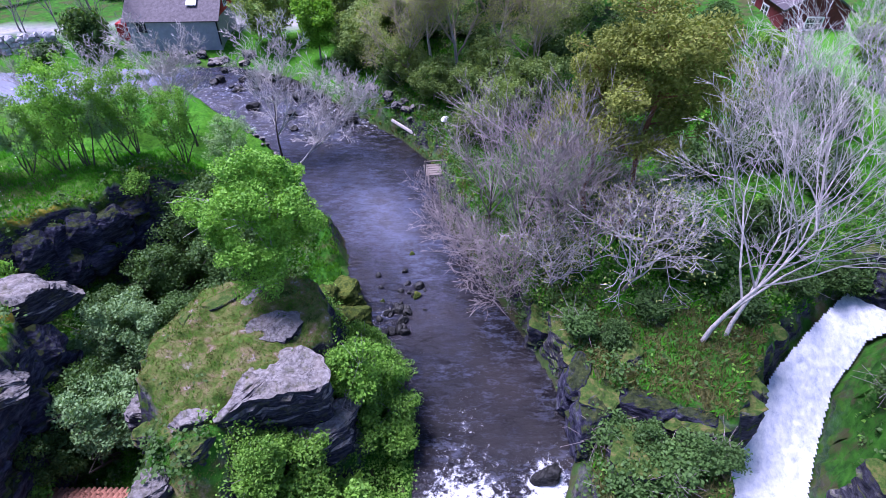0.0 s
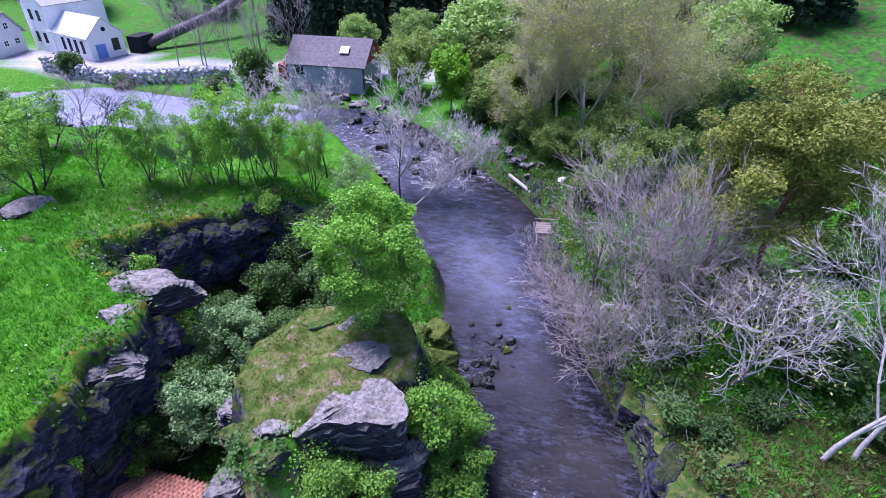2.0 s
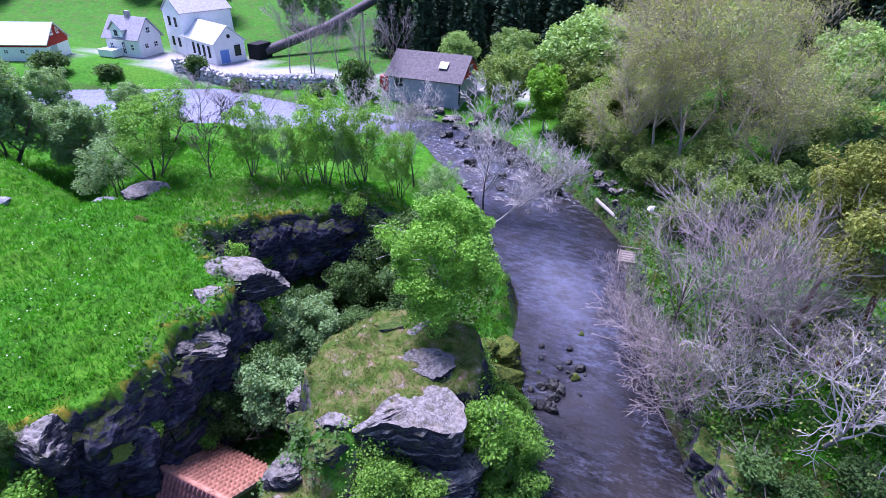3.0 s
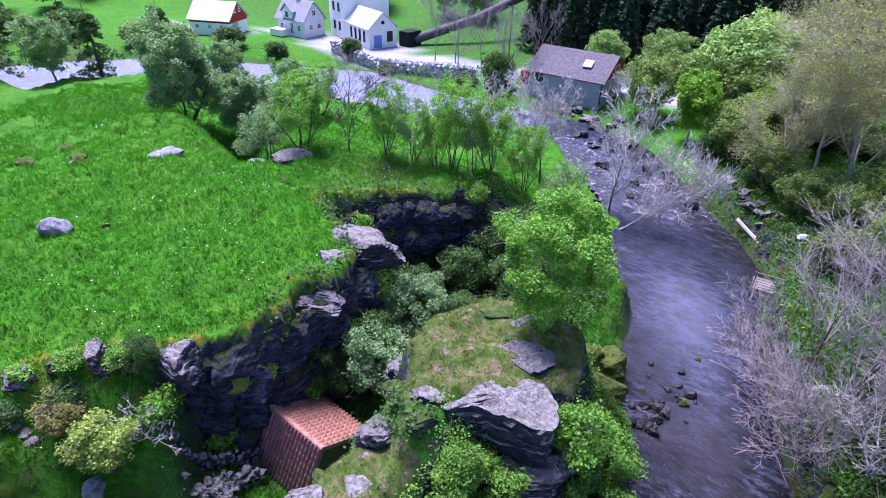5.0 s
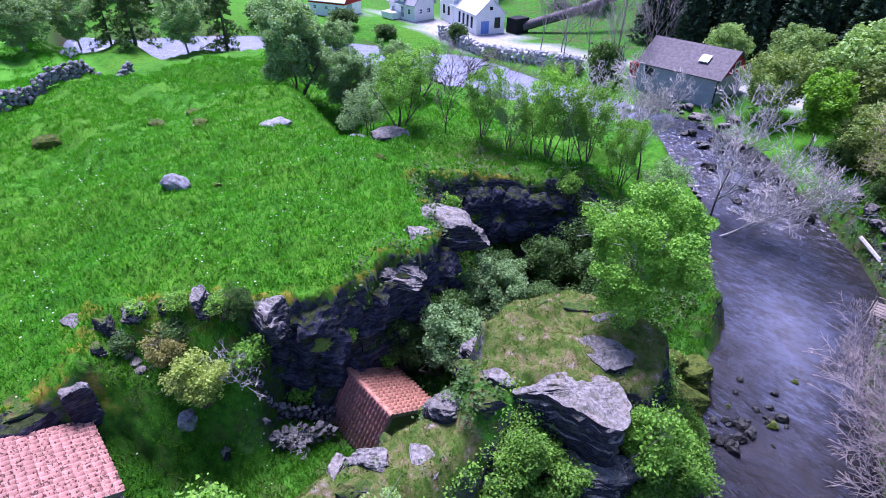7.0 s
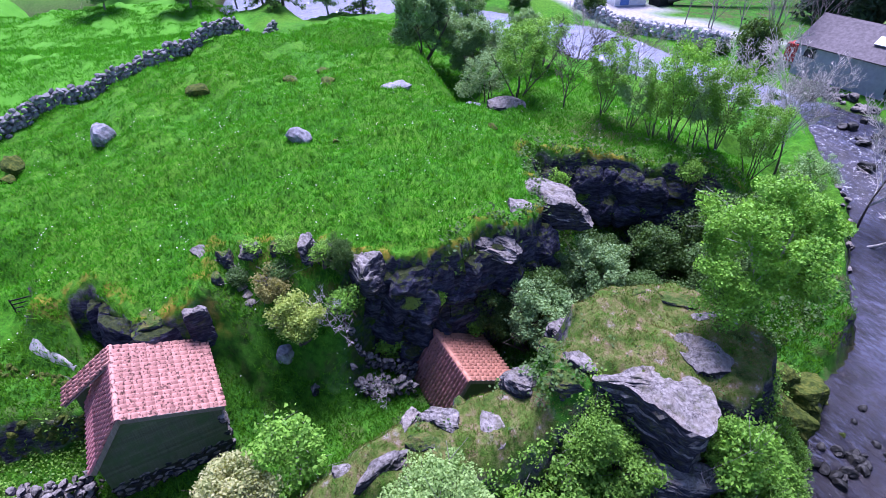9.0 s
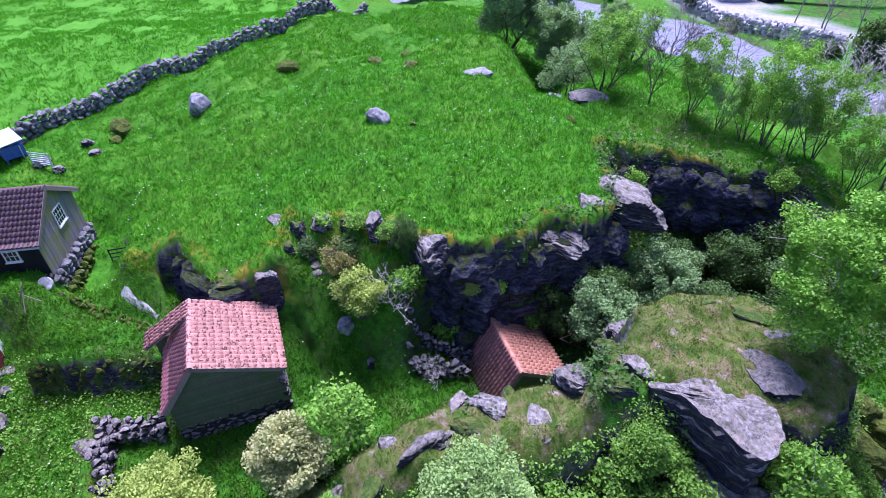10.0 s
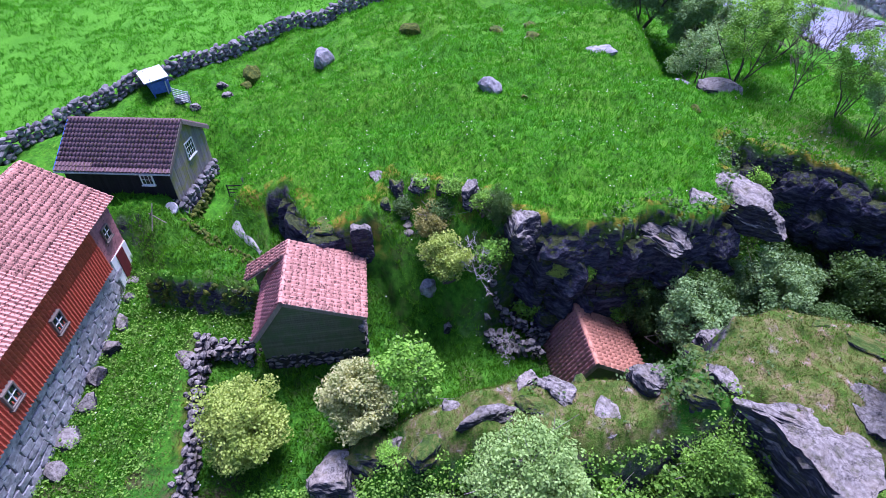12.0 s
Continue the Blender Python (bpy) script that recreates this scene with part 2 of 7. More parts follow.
M = {
    "ground": material("ground", make_ground, 0.9, 0.15),
    "rock": material("rock", make_rock, 0.9, 0.15),
    "turf_rock": material("turfed_rock", make_turf_rock, 0.85, 0.25),
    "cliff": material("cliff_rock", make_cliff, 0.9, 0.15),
    "moss_rock": material("mossy_rock", make_moss_rock, 0.9, 0.2),
    "wet_rock": material("wet_rock", make_wet_rock, 0.55, 0.3),
    "water": material("water", make_water, 0.1, 0.5),
    "fall": material("white_water", make_fall, 0.6, 0.3),
    "tile_red": material("clay_tile", tile((0.58, 0.29, 0.235), (0.05, 0.025, 0.02), 0.6), 0.7, 0.3),
    "tile_orange": material("orange_clay_tile", tile((0.58, 0.27, 0.18), (0.12, 0.05, 0.03), 0.4), 0.7, 0.3),
    "tile_wall": material("red_clay_tile", tile((0.66, 0.14, 0.075), (0.3, 0.05, 0.03), 0.1), 0.7, 0.3),
    "tile_dark": material("old_brown_tile", tile((0.2, 0.125, 0.14), (0.09, 0.08, 0.025), 0.5), 0.8, 0.25),
    # sheds: shade on the left slopes painted in; barn: the shingles' own maroon
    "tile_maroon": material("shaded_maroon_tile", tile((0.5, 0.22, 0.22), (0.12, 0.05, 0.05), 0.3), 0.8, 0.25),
    "board_green": material("dark_green_board", boards((0.13, 0.15, 0.09), (0.07, 0.115, 0.045)), 0.85, 0.2),
    "board_grey": material("weathered_grey_board", boards((0.32, 0.29, 0.3), (0.25, 0.25, 0.07)), 0.85, 0.2),
    "board_black": material("tarred_board", boards((0.02, 0.02, 0.024)), 0.8, 0.25),
    "wood": material("weathered_wood", boards((0.26, 0.22, 0.19)), 0.85, 0.2),
    "white_paint": material("white_paint", plain((0.84, 0.84, 0.83), 0.05, 2, 0.1), 0.6, 0.3),
    "grey_paint": material("blue_grey_paint", plain((0.3, 0.32, 0.37), 0.1, 2, 0.1), 0.7, 0.3),
    "maroon_paint": material("maroon_paint", plain((0.16, 0.025, 0.03), 0.15, 3, 0.1), 0.7, 0.3),
    "red_paint": material("red_paint", plain((0.42, 0.03, 0.025), 0.15, 3, 0.1), 0.7, 0.3),
    "slate": material("dark_slate_roof", plain((0.1, 0.085, 0.095), 0.3, 3, 0.3), 0.7, 0.3),
    "pale_roof": material("pale_metal_roof", plain((0.6, 0.6, 0.62), 0.12, 1.5, 0.1), 0.5, 0.4),
    "lead_roof": material("pale_slate_roof", plain((0.34, 0.33, 0.37), 0.2, 3, 0.2), 0.6, 0.4),
    "bark_tan": material("tan_twig_bark", bark((0.44, 0.37, 0.29)), 0.85, 0.2),
    "blue_paint": material("blue_door_paint", plain((0.16, 0.28, 0.62), 0.1, 3, 0.1), 0.6, 0.3),
    "blue_tarp": material("blue_sheet", plain((0.06, 0.12, 0.4), 0.2, 4, 0.1), 0.5, 0.4),
    "steel": material("galvanised_steel", plain((0.45, 0.5, 0.52), 0.1, 8, 0.1), 0.4, 0.5),
    "concrete": material("concrete", plain((0.36, 0.35, 0.34), 0.25, 2, 0.3), 0.85, 0.2),
    "masonry": material("grey_wall_stone", plain((0.44, 0.43, 0.45), 0.4, 3, 0.6, local=False), 0.85, 0.25),
    "mossy_masonry": material("mossy_wall_stone", make_moss_rock, 0.9, 0.2),
    "wall_stone": material("field_wall_stone", plain((0.2, 0.195, 0.2), 0.5, 2.2, 0.8, local=False), 0.9, 0.2),
    "field_stone": material("lichened_field_stone", plain((0.25, 0.25, 0.27), 0.5, 2.6, 0.8, local=False), 0.9, 0.2),
    "mortar": material("mortar", plain((0.22, 0.21, 0.2), 0.3, 8, 0.5), 0.9, 0.1),
    "dark_stone": material("dark_joint", plain((0.05, 0.05, 0.05), 0.4, 6, 0.5), 0.9, 0.1),
    "glass": material("window_glass", plain((0.02, 0.025, 0.03), 0.1, 3, 0.0), 0.08, 0.6),
    "bark_grey": material("grey_bark", bark((0.42, 0.35, 0.345)), 0.85, 0.2),
    "bark_pale": material("pale_bark", bark((0.62, 0.57, 0.54)), 0.85, 0.2),
    "bark_twig": material("pinkish_twig_bark", bark((0.36, 0.305, 0.295)), 0.85, 0.2),
    "bark_dark": material("dark_bark", bark((0.11, 0.09, 0.075)), 0.9, 0.2),
    "bark_red": material("pine_bark", bark((0.3, 0.13, 0.07)), 0.9, 0.2),
    "leaf_birch": material("birch_leaf", leaf((0.04, 0.14, 0.012), (0.26, 0.5, 0.06), 0.3), 0.6, 0.3),
    "leaf_fresh": material("fresh_alder_leaf", leaf((0.06, 0.2, 0.015), (0.29, 0.57, 0.065), 0.3), 0.6, 0.3),
    "leaf_bud": material("beige_bud", leaf((0.18, 0.24, 0.055), (0.52, 0.57, 0.2), 0.4), 0.7, 0.2),
    "leaf_dark": material("dark_leaf", leaf((0.035, 0.085, 0.02), (0.12, 0.23, 0.055)), 0.6, 0.3),
    "leaf_grey": material("grey_green_leaf", leaf((0.07, 0.17, 0.05), (0.37, 0.56, 0.24), 0.3), 0.6, 0.3),
    "leaf_pale": material("pale_leaf", leaf((0.13, 0.25, 0.05), (0.4, 0.58, 0.2), 0.3), 0.6, 0.3),
    "leaf_lime": material("lime_leaf", leaf((0.09, 0.25, 0.01), (0.26, 0.5, 0.04)), 0.6, 0.3),
    "leaf_yellow": material("yellow_green_leaf", leaf((0.13, 0.23, 0.025), (0.5, 0.6, 0.15)), 0.6, 0.3),
    "leaf_cream": material("cream_blossom_leaf", leaf((0.15, 0.23, 0.05), (0.68, 0.66, 0.34)), 0.6, 0.3),
    "leaf_olive": material("olive_leaf", leaf((0.13, 0.15, 0.035), (0.38, 0.36, 0.12)), 0.6, 0.3),
    "leaf_moss": material("moss_green_leaf", leaf((0.08, 0.15, 0.03), (0.3, 0.41, 0.11)), 0.6, 0.3),
    "needle": material("pine_needle", leaf((0.09, 0.13, 0.02), (0.34, 0.38, 0.08), 0.25), 0.7, 0.2),
    "spruce": material("spruce_needle", leaf((0.015, 0.035, 0.02), (0.05, 0.095, 0.05), 0.1), 0.8, 0.2),
    "grass_blade": material("grass_blade", leaf((0.022, 0.15, 0.003), (0.115, 0.47, 0.012), 0.4), 0.7, 0.2),
    # darker green for the yard's herbs and the cliff shade on them; tussocks share it
    "yard_blade": material("shade_grass_blade", leaf((0.03, 0.13, 0.004), (0.13, 0.4, 0.016), 0.4), 0.7, 0.2),
    "dry_blade": material("dry_grass_blade", leaf((0.06, 0.09, 0.015), (0.27, 0.24, 0.09), 0.3), 0.7, 0.2),
    "petal": material("white_petal", leaf((0.7, 0.72, 0.68), (0.85, 0.85, 0.8), 0.3), 0.6, 0.2),
}

# ---- lie of the land ----
RIVER = [(-28, 52), (-20.6, 46), (-14.9, 41), (-11.6, 35.6), (-7.5, 30), (-6.3, 26), (-5.8, 24), (-4.9, 21), (-2.9, 17.6), (-1.1, 14.9),
         (-1.1, 11), (-1.5, 0), (-3, -60), (4, -60), (5, 0), (5.6, 11.6), (6.5, 14.2), (5.9, 17.8), (3.8, 22.8), (-0.2, 31.9), (-0.9, 36),
         (-1.8, 41), (-5, 45.5), (-9.3, 49), (-16.4, 54), (-24, 57), (-34, 56), (-47, 54.5), (-60, 55), (-79, 44), (-103, 26), (-122, 8),
         (-140, -30), (-112, -30), (-97, 8), (-85, 21), (-76, 31), (-60, 40.5), (-48, 44.5), (-34, 48.5)]
LOW = [(-25, 18.6), (-23, 21), (-20.6, 24), (-18.8, 27), (-14, 31), (-9, 31), (0, 20), (4, 12), (4, -60), (-23, -60), (-26.5, -30), (-25.6, -19),
       (-26.6, -12.6), (-25.6, -7.8), (-21.8, -5.8), (-20.9, -3.3), (-21.3, -2.2), (-24.6, -1.5), (-22.9, 0.5), (-21.6, 2.8), (-19.9, 4.8),
       (-18, 7.5), (-17.5, 9.7), (-18.6, 11.6), (-17.9, 13.4), (-18.6, 15.6), (-20.5, 16.6)]
MOUND = [(-13.1, 13), (-13.7, 16), (-12.3, 19.2), (-9, 20.2), (-6.6, 20.4), (-5.2, 18.4), (-5.0, 15.8), (-6.6, 13.6), (-8.2, 12.2), (-10.6, 10.9)]
BENCH = [(-9.6, 10.6), (-7.0, 11.6), (-4.6, 13.6), (-3.6, 16.0), (-3.6, 18.6), (-5.4, 19.2), (-8.6, 12.4)]
SPINE = [(-11.2, 10.8), (-9, 11.4), (-8.4, 7), (-9, 2.5), (-9.4, -0.5), (-10.8, -0.5), (-11.6, 3.5), (-11.2, 7)]
MOSSY = [(-8, 20), (-7.4, 23.6), (-6.6, 25.2), (-5.6, 24.6), (-4.8, 21), (-4.4, 18.5)]
TERRACE = [(-22.8, -16.2), (-21.5, -15.8), (-20.5, -12.6), (-19.9, -9.4), (-19.6, -8.4), (-20.8, -8.0), (-23, -10.2), (-24, -13.6)]
WALK = [(-24.6, -18.4), (-22.4, -16.6), (-21.2, -15.5), (-20.1, -12.4), (-19.6, -9.4), (-18.0, -9.6), (-17.4, -12.5), (-13.4, -12.3), (-10, -13.2), (-4, -13.6), (-4, -20), (-22, -20)]
STRIP = [(-18.2, -12.3), (-17.9, -11.8), (-13.7, -11.4), (-10.2, -10.9), (-7.6, -10.8), (-7.6, -14), (-10, -13.5), (-13.2, -12.5), (-17.2, -12.7)]
STREAM = [(25.5, 25), (21, 21.5), (18.3, 19.2), (16.2, 16.6), (14, 13.4), (12.6, 9), (11, 0), (11, -60), (17, -60), (17, 0), (17.4, 9), (18.6, 13.6),
          (21.4, 18.6), (24, 21), (28, 22.5), (40, 27), (39, 29)]


def reach(X, Y, outline):
    """Distance to a closed outline, minus inside."""
    best, inside = np.full(X.shape, 1e9), np.zeros(X.shape, bool)
    n = len(outline)
    for i in range(n):
        (ax, ay), (bx, by) = outline[i], outline[(i + 1) % n]
        ex, ey = bx - ax, by - ay
        s = np.clip(((X - ax) * ex + (Y - ay) * ey) / (ex * ex + ey * ey), 0, 1)
        best = np.minimum(best, np.hypot(X - ax - s * ex, Y - ay - s * ey))
        if ay != by:
            inside ^= ((ay > Y) != (by > Y)) & (X < (bx - ax) * (Y - ay) / (by - ay) + ax)
    return np.where(inside, -best, best)


def ease(v, a, b):
    s = np.clip((v - a) / (b - a), 0, 1)
    return s * s * (3 - 2 * s)


def rough(X, Y, size, seed=0.0):
    """Soft rolling relief from summed sines, about -1 to 1."""
    out = 0
    for k in range(5):
        a, f = 1.3 + 2.4 * k + seed, (0.8 + 0.31 * k) / size
        out = out + np.sin((X * math.cos(a) + Y * math.sin(a)) * 6.28 * f + 1.7 * k + seed * 3 + 0.9 * np.sin((Y * math.cos(a) - X * math.sin(a)) * 4.1 * f))
    return out / 3.2


def water_level(X, Y):
    up = ease(Y - 0.25 * X, 46, 60)
    return -1.0 + 2.0 * up - 0.5 * ease(-Y, -14.5, -11.5) - 4.0 * ease(-Y, -11.6, -7.5)


def land(X, Y):
    """Height of the ground."""
    r = reach(X, Y, RIVER)
    # meadow hill on the near side of the river
    meadow = 6.1 + 0.02 * (-20 - X) - 0.245 * np.clip(3 - Y, 0, 16) * ease(X, -75, -30) + 0.9 * np.exp(-((X + 40) ** 2 / 130 + (Y - 13) ** 2 / 60)) + 0.5 * np.exp(-((X + 30) ** 2 / 40 + (Y - 8) ** 2 / 50))
    meadow = meadow + 0.4 * rough(X, Y, 15) + 0.26 * rough(X, Y, 5, 2) + 0.15 * rough(X, Y, 2.1, 5) + 0.045 * rough(X, Y, 0.9, 8)
    # ravine between the two far hummocks
    ravine = np.interp(X, [-60.2, -56.4, -52.0, -47.8, -44.2, -41.1, -36.0], [7.7, 11.0, 14.2, 17.3, 19.6, 21.1, 20.5])
    deep = np.interp(X, [-62, -54, -46, -40, -35, -32], [1.4, 2.2, 3.2, 3.6, 2.6, 0.0])
    meadow = meadow - deep * np.exp(-((Y - ravine) / 2.3) ** 2) - 0.035 * np.clip(Y - ravine, 0, 12) * ease(-X, 34, 44) + 0.7 * np.exp(-((Y - ravine + 3.2) / 2.0) ** 2) * ease(-X, 35, 40)
    meadow = meadow - 4.6 * ease(Y - 27 + 0.85 * np.clip(X + 19, 0, 30), 0.5, 11) - 4.2 * ease(-X, 56, 80) - 2.2 * ease(np.hypot((X + 46) / 9, (Y - 25) / 4), 1.4, 0.3)
    right = 1.7 + 0.07 * np.clip(r - 3, 0, 60) + 0.22 * np.clip(Y - 68, 0, 200) + 0.4 * rough(X, Y, 11, 1)
    right = right - 1.5 * ease(15.7 - 0.35 * (X - 8.4) - Y, -0.4, 0.5) * ease(X, 6.5, 8) * ease(-X, -15.5, -14)
    far = 2.3 + 0.05 * np.clip(r - 22, 0, 40) + 0.16 * np.clip(r - 34, 0, 400) + 0.5 * rough(X, Y, 24, 3) * ease(r, 20, 50)
    side = np.interp(Y, [-60, 11, 14, 21, 28, 35, 41, 46, 51, 55, 60], [1, 2.4, 2.5, 0, -4.5, -6, -8.5, -13, -17.5, -21, -26])
    isright = ease(X - side, -0.5, 0.5)
    across = ease(np.interp(X, [-140, -122, -103, -79, -60, -47, -34, -22], [-25, 5, 20, 38, 47, 49, 52, 55]) - Y, 1, -1) * ease(X, -10, -26)
    west = ease(X, -122, -126) * ease(Y, 30, 10)
    across = np.maximum(across, west)
    z = meadow * (1 - isright) + right * isright
    z = z * (1 - across) + far * across
    # the sunken yard and its arm behind the slab
    low = reach(X, Y, LOW)
    floor = -1.0 + 5.6 * ease(-X, 17.5, 24.5) * ease(Y, 15, 17) + 2.2 * np.exp(-((X + 13) ** 2 + (Y - 26.5) ** 2) / 14) - 0.9 * np.exp(-((X + 15.5) ** 2 + (Y - 9) ** 2) / 10)
    floor = floor + 1.7 * ease(-X, 20, 24) * ease(-Y, 4, 8) + 2.4 * ease(-X, 16, 20.5) * ease(np.abs(Y + 0.5), 6.5, 4.5) + 0.12 * rough(X, Y, 3, 4)
    wall = np.where((Y < -9) | (Y > 26), 3.0, 0.8) + 4.6 * np.exp(-((Y - 1.2) / 3.0) ** 4)
    k = ease(-low, -0.15, wall)
    floor = floor - 0.9 * ease(X, -17, -11) * ease(-Y, 1, 7)
    slope = floor - 0.62 * np.clip(X + 8.5, 0, 8) * ease(-Y, -16, -8)
    z = z * (1 - k) + slope * k
    # rock mound, its spine, the mossy point, the walled terrace
    k = 0.9 * ease(-reach(X, Y, BENCH), -1.6, 0.8)
    z = np.maximum(z, z * (1 - k) + (1.7 + 0.25 * rough(X, Y, 2.2, 6)) * k)
    top = 4.75 + 0.25 * rough(X, Y, 5, 7) + 0.1 * rough(X, Y, 1.6, 3) - 0.25 * ease(-Y, -14, -11) - 0.3 * ease(X, -7, -4.6)
    k = ease(-reach(X, Y, MOUND), -0.9, 0.7)
    z = z * (1 - k) + top * k
    crest = np.interp(Y, [-1, 2, 6, 9, 11], [1.2, 2.6, 2.9, 3.2, 4.4]) + 0.2 * rough(X, Y, 2.5, 2)
    k = ease(-reach(X, Y, SPINE), -2.6, 0.6)
    z = np.maximum(z, z * (1 - k) + crest * k)
    k = ease(-reach(X, Y, MOSSY), -0.5, 0.7)
    z = np.maximum(z, z * (1 - k) + (1.7 + 0.3 * rough(X, Y, 2, 1) + 2.2 * ease(-Y, -22, -19)) * k)
    k = ease(-reach(X, Y, TERRACE), -0.25, 0.25)
    z = np.maximum(z, z * (1 - k) + (0.7 + 0.12 * rough(X, Y, 2, 1) + 0.5 * ease(-X, 19, 22)) * k)
    z = z - (1.5 + 0.8 * ease(X, -32, -27)) * np.exp(-((X + 29.6) / 4.4) ** 4 - ((Y + 13.3) / 2.0) ** 4)
    k = ease(-reach(X, Y, WALK), np.where(X < -21.6, -2.2, -0.2), 0.2)
    z = z * (1 - k) + (np.interp(X, [-24.5, -22, -20, -18, -8], [-0.6, -1.1, -1.6, -1.9, -2.4]) + 0.5 * ease(Y, -16.5, -13) * ease(X, -22, -19) + 0.05 * rough(X, Y, 1.3, 2)) * k
    k = ease(-reach(X, Y, STRIP), -0.2, 0.15)
    z = z * (1 - k) + (np.interp(X, [-18, -13.5, -10], [-0.4, -0.95, -1.5]) + 0.06 * rough(X, Y, 1.2, 6)) * k
    # river bed and banks
    level = water_level(X, Y)
    bank = np.where(X > side, 1.6, np.where(Y > 27, 1.2, 2.4)) + 6.0 * across
    z = np.where(r > 0, level - 0.1 + (z - level + 0.1) * ease(r, -0.2, bank), level - 0.1 - 0.9 * ease(-r, 0, 2.5))
    # side stream
    s = reach(X, Y, STREAM)
    bed = side_level(X, Y) - 0.5
    z = np.where(s > 0, bed + (z - bed) * ease(s, -0.1, 1.0 + 0.9 * (X > 17)), bed)
    return z


def side_level(X, Y):
    return 0.4 - 4.6 * ease(20.5 - Y + 0.1 * X, -1, 9) + 0.05 * (Y - 20) * (Y > 20)


# ---- building blocks ----
def mesh_of(name, bm, mat, smooth=False):
    me = bpy.data.meshes.new(name)
    bm.to_mesh(me)
    bm.free()
    for m in mat if isinstance(mat, (list, tuple)) else [mat]:
        me.materials.append(M[m])
    if smooth:
        me.shade_smooth()
    return me


def part(name, bm, mat, parent=None, label="", smooth=False):
    """A bmesh as one mesh object under a thing or a part."""
    ob = new(name, mesh_of(name, bm, mat, smooth))
    ob.parent = parent
    return tagged(ob, label)


def thing(name, m, label, category, group="", kind=""):
    """An Empty at a thing's base."""
    ob = new(name)
    ob.matrix_basis = m
    ob.empty_display_size = 0.3
    return tagged(ob, label, category, group, kind)


def ground_at(x, y):
    return float(land(np.array([x], float), np.array([y], float))[0])


def box(bm, lo, hi, bevel=0.0, m=None):
    vs = [bm.verts.new((x, y, z)) for x in (lo[0], hi[0]) for y in (lo[1], hi[1]) for z in (lo[2], hi[2])]
    if m:
        for v in vs:
            v.co = m @ v.co
    fs = [bm.faces.new([vs[k] for k in f]) for f in ((0, 1, 3, 2), (4, 6, 7, 5), (0, 4, 5, 1), (2, 3, 7, 6), (0, 2, 6, 4), (1, 5, 7, 3))]
    if bevel:
        bmesh.ops.bevel(bm, geom=list({e for f in fs for e in f.edges}), offset=bevel, segments=1, affect="EDGES")
    return bm


def boxed(lo, hi, bevel=0.0, m=None):
    return box(bmesh.new(), lo, hi, bevel, m)


def prism(bm, outline, offset):
    """A flat outline pushed out along offset."""
    a = [bm.verts.new(p) for p in outline]
    b = [bm.verts.new(Vector(p) + Vector(offset)) for p in outline]
    n = len(a)
    bm.faces.new(a), bm.faces.new(b[::-1])
    for k in range(n):
        bm.faces.new((a[k], b[k], b[(k + 1) % n], a[(k + 1) % n]))
    bmesh.ops.recalc_face_normals(bm, faces=bm.faces)
    return bm


def tube(verts, faces, a, b, ra, rb, sides=4):
    """A tapered stick, added to lists for from_pydata."""
    d = (b - a)
    if d.length < 1e-5:
        return
    q = d.to_track_quat("Z", "Y")
    k0 = len(verts)
    for p, r in ((a, ra), (b, rb)):
        for k in range(sides):
            w = 6.2832 * k / sides
            verts.append(p + q @ Vector((math.cos(w) * r, math.sin(w) * r, 0)))
    for k in range(sides):
        faces.append((k0 + k, k0 + (k + 1) % sides, k0 + sides + (k + 1) % sides, k0 + sides + k))


def pydata(name, verts, faces, mat, smooth=False):
    me = bpy.data.meshes.new(name)
    me.from_pydata([tuple(v) for v in verts], [], faces)
    for m in mat if isinstance(mat, (list, tuple)) else [mat]:
        me.materials.append(M[m])
    if smooth:
        me.shade_smooth()
    return me


def piece(name, me, parent, m=None):
    ob = new(name, me)
    ob.parent = parent
    if m:
        ob.matrix_basis = m
    return ob


def ledge_block(name, size, mat, seed, cuts=17, ledges=5, rag=0.13):
    """A massive flat-topped rock: a rounded box with broken bedding ledges and a weathered top."""
    rnd = random.Random(seed)
    bm = bmesh.new()
    bmesh.ops.create_cube(bm, size=2.0)
    bmesh.ops.subdivide_edges(bm, edges=bm.edges[:], cuts=cuts, use_grid_fill=True)
    off = Vector((rnd.uniform(0, 50), rnd.uniform(0, 50), rnd.uniform(0, 50)))
    planes = [(Vector((math.cos(a), math.sin(a), rnd.uniform(-0.1, 0.5))).normalized(), rnd.uniform(0.62, 0.92)) for a in (rnd.uniform(0, 6.28) for k in range(7))]
    for v in bm.verts:
        c = v.co
        k = (abs(c.x) ** 5 + abs(c.y) ** 5 + abs(c.z) ** 5) ** 0.2
        c = c / k
        for nrm, d in planes:
            over = c.dot(nrm) - d
            if over > 0:
                c = c - nrm * over * 0.9
        side = max(0.0, 1 - abs(c.z) ** 6)
        bed = math.floor((c.z + 0.12 * c.x + 0.25 * noise.noise(c * 0.8 + off)) * ledges) * 3.7
        q = Vector((c.x, c.y, 0)) * 1.3 + off
        w = 1.0 * noise.noise(c * 1.1 + off) + 0.9 * side * noise.noise(q + Vector((0, 0, bed))) + 0.55 * noise.noise(c * 2.9 + off) + 0.35 * noise.noise(c * 6.5 + off)
        up = noise.noise(c * 1.5 + off) + 0.6 * noise.noise(c * 3.7 + off) + 0.3 * noise.noise(c * 8 + off)
        v.co = Vector(((c.x + rag * w * c.x) * size[0], (c.y + rag * w * c.y) * size[1], c.z * size[2] + 0.2 * up * min(1.0, size[2])))
    return mesh_of(name, bm, mat)


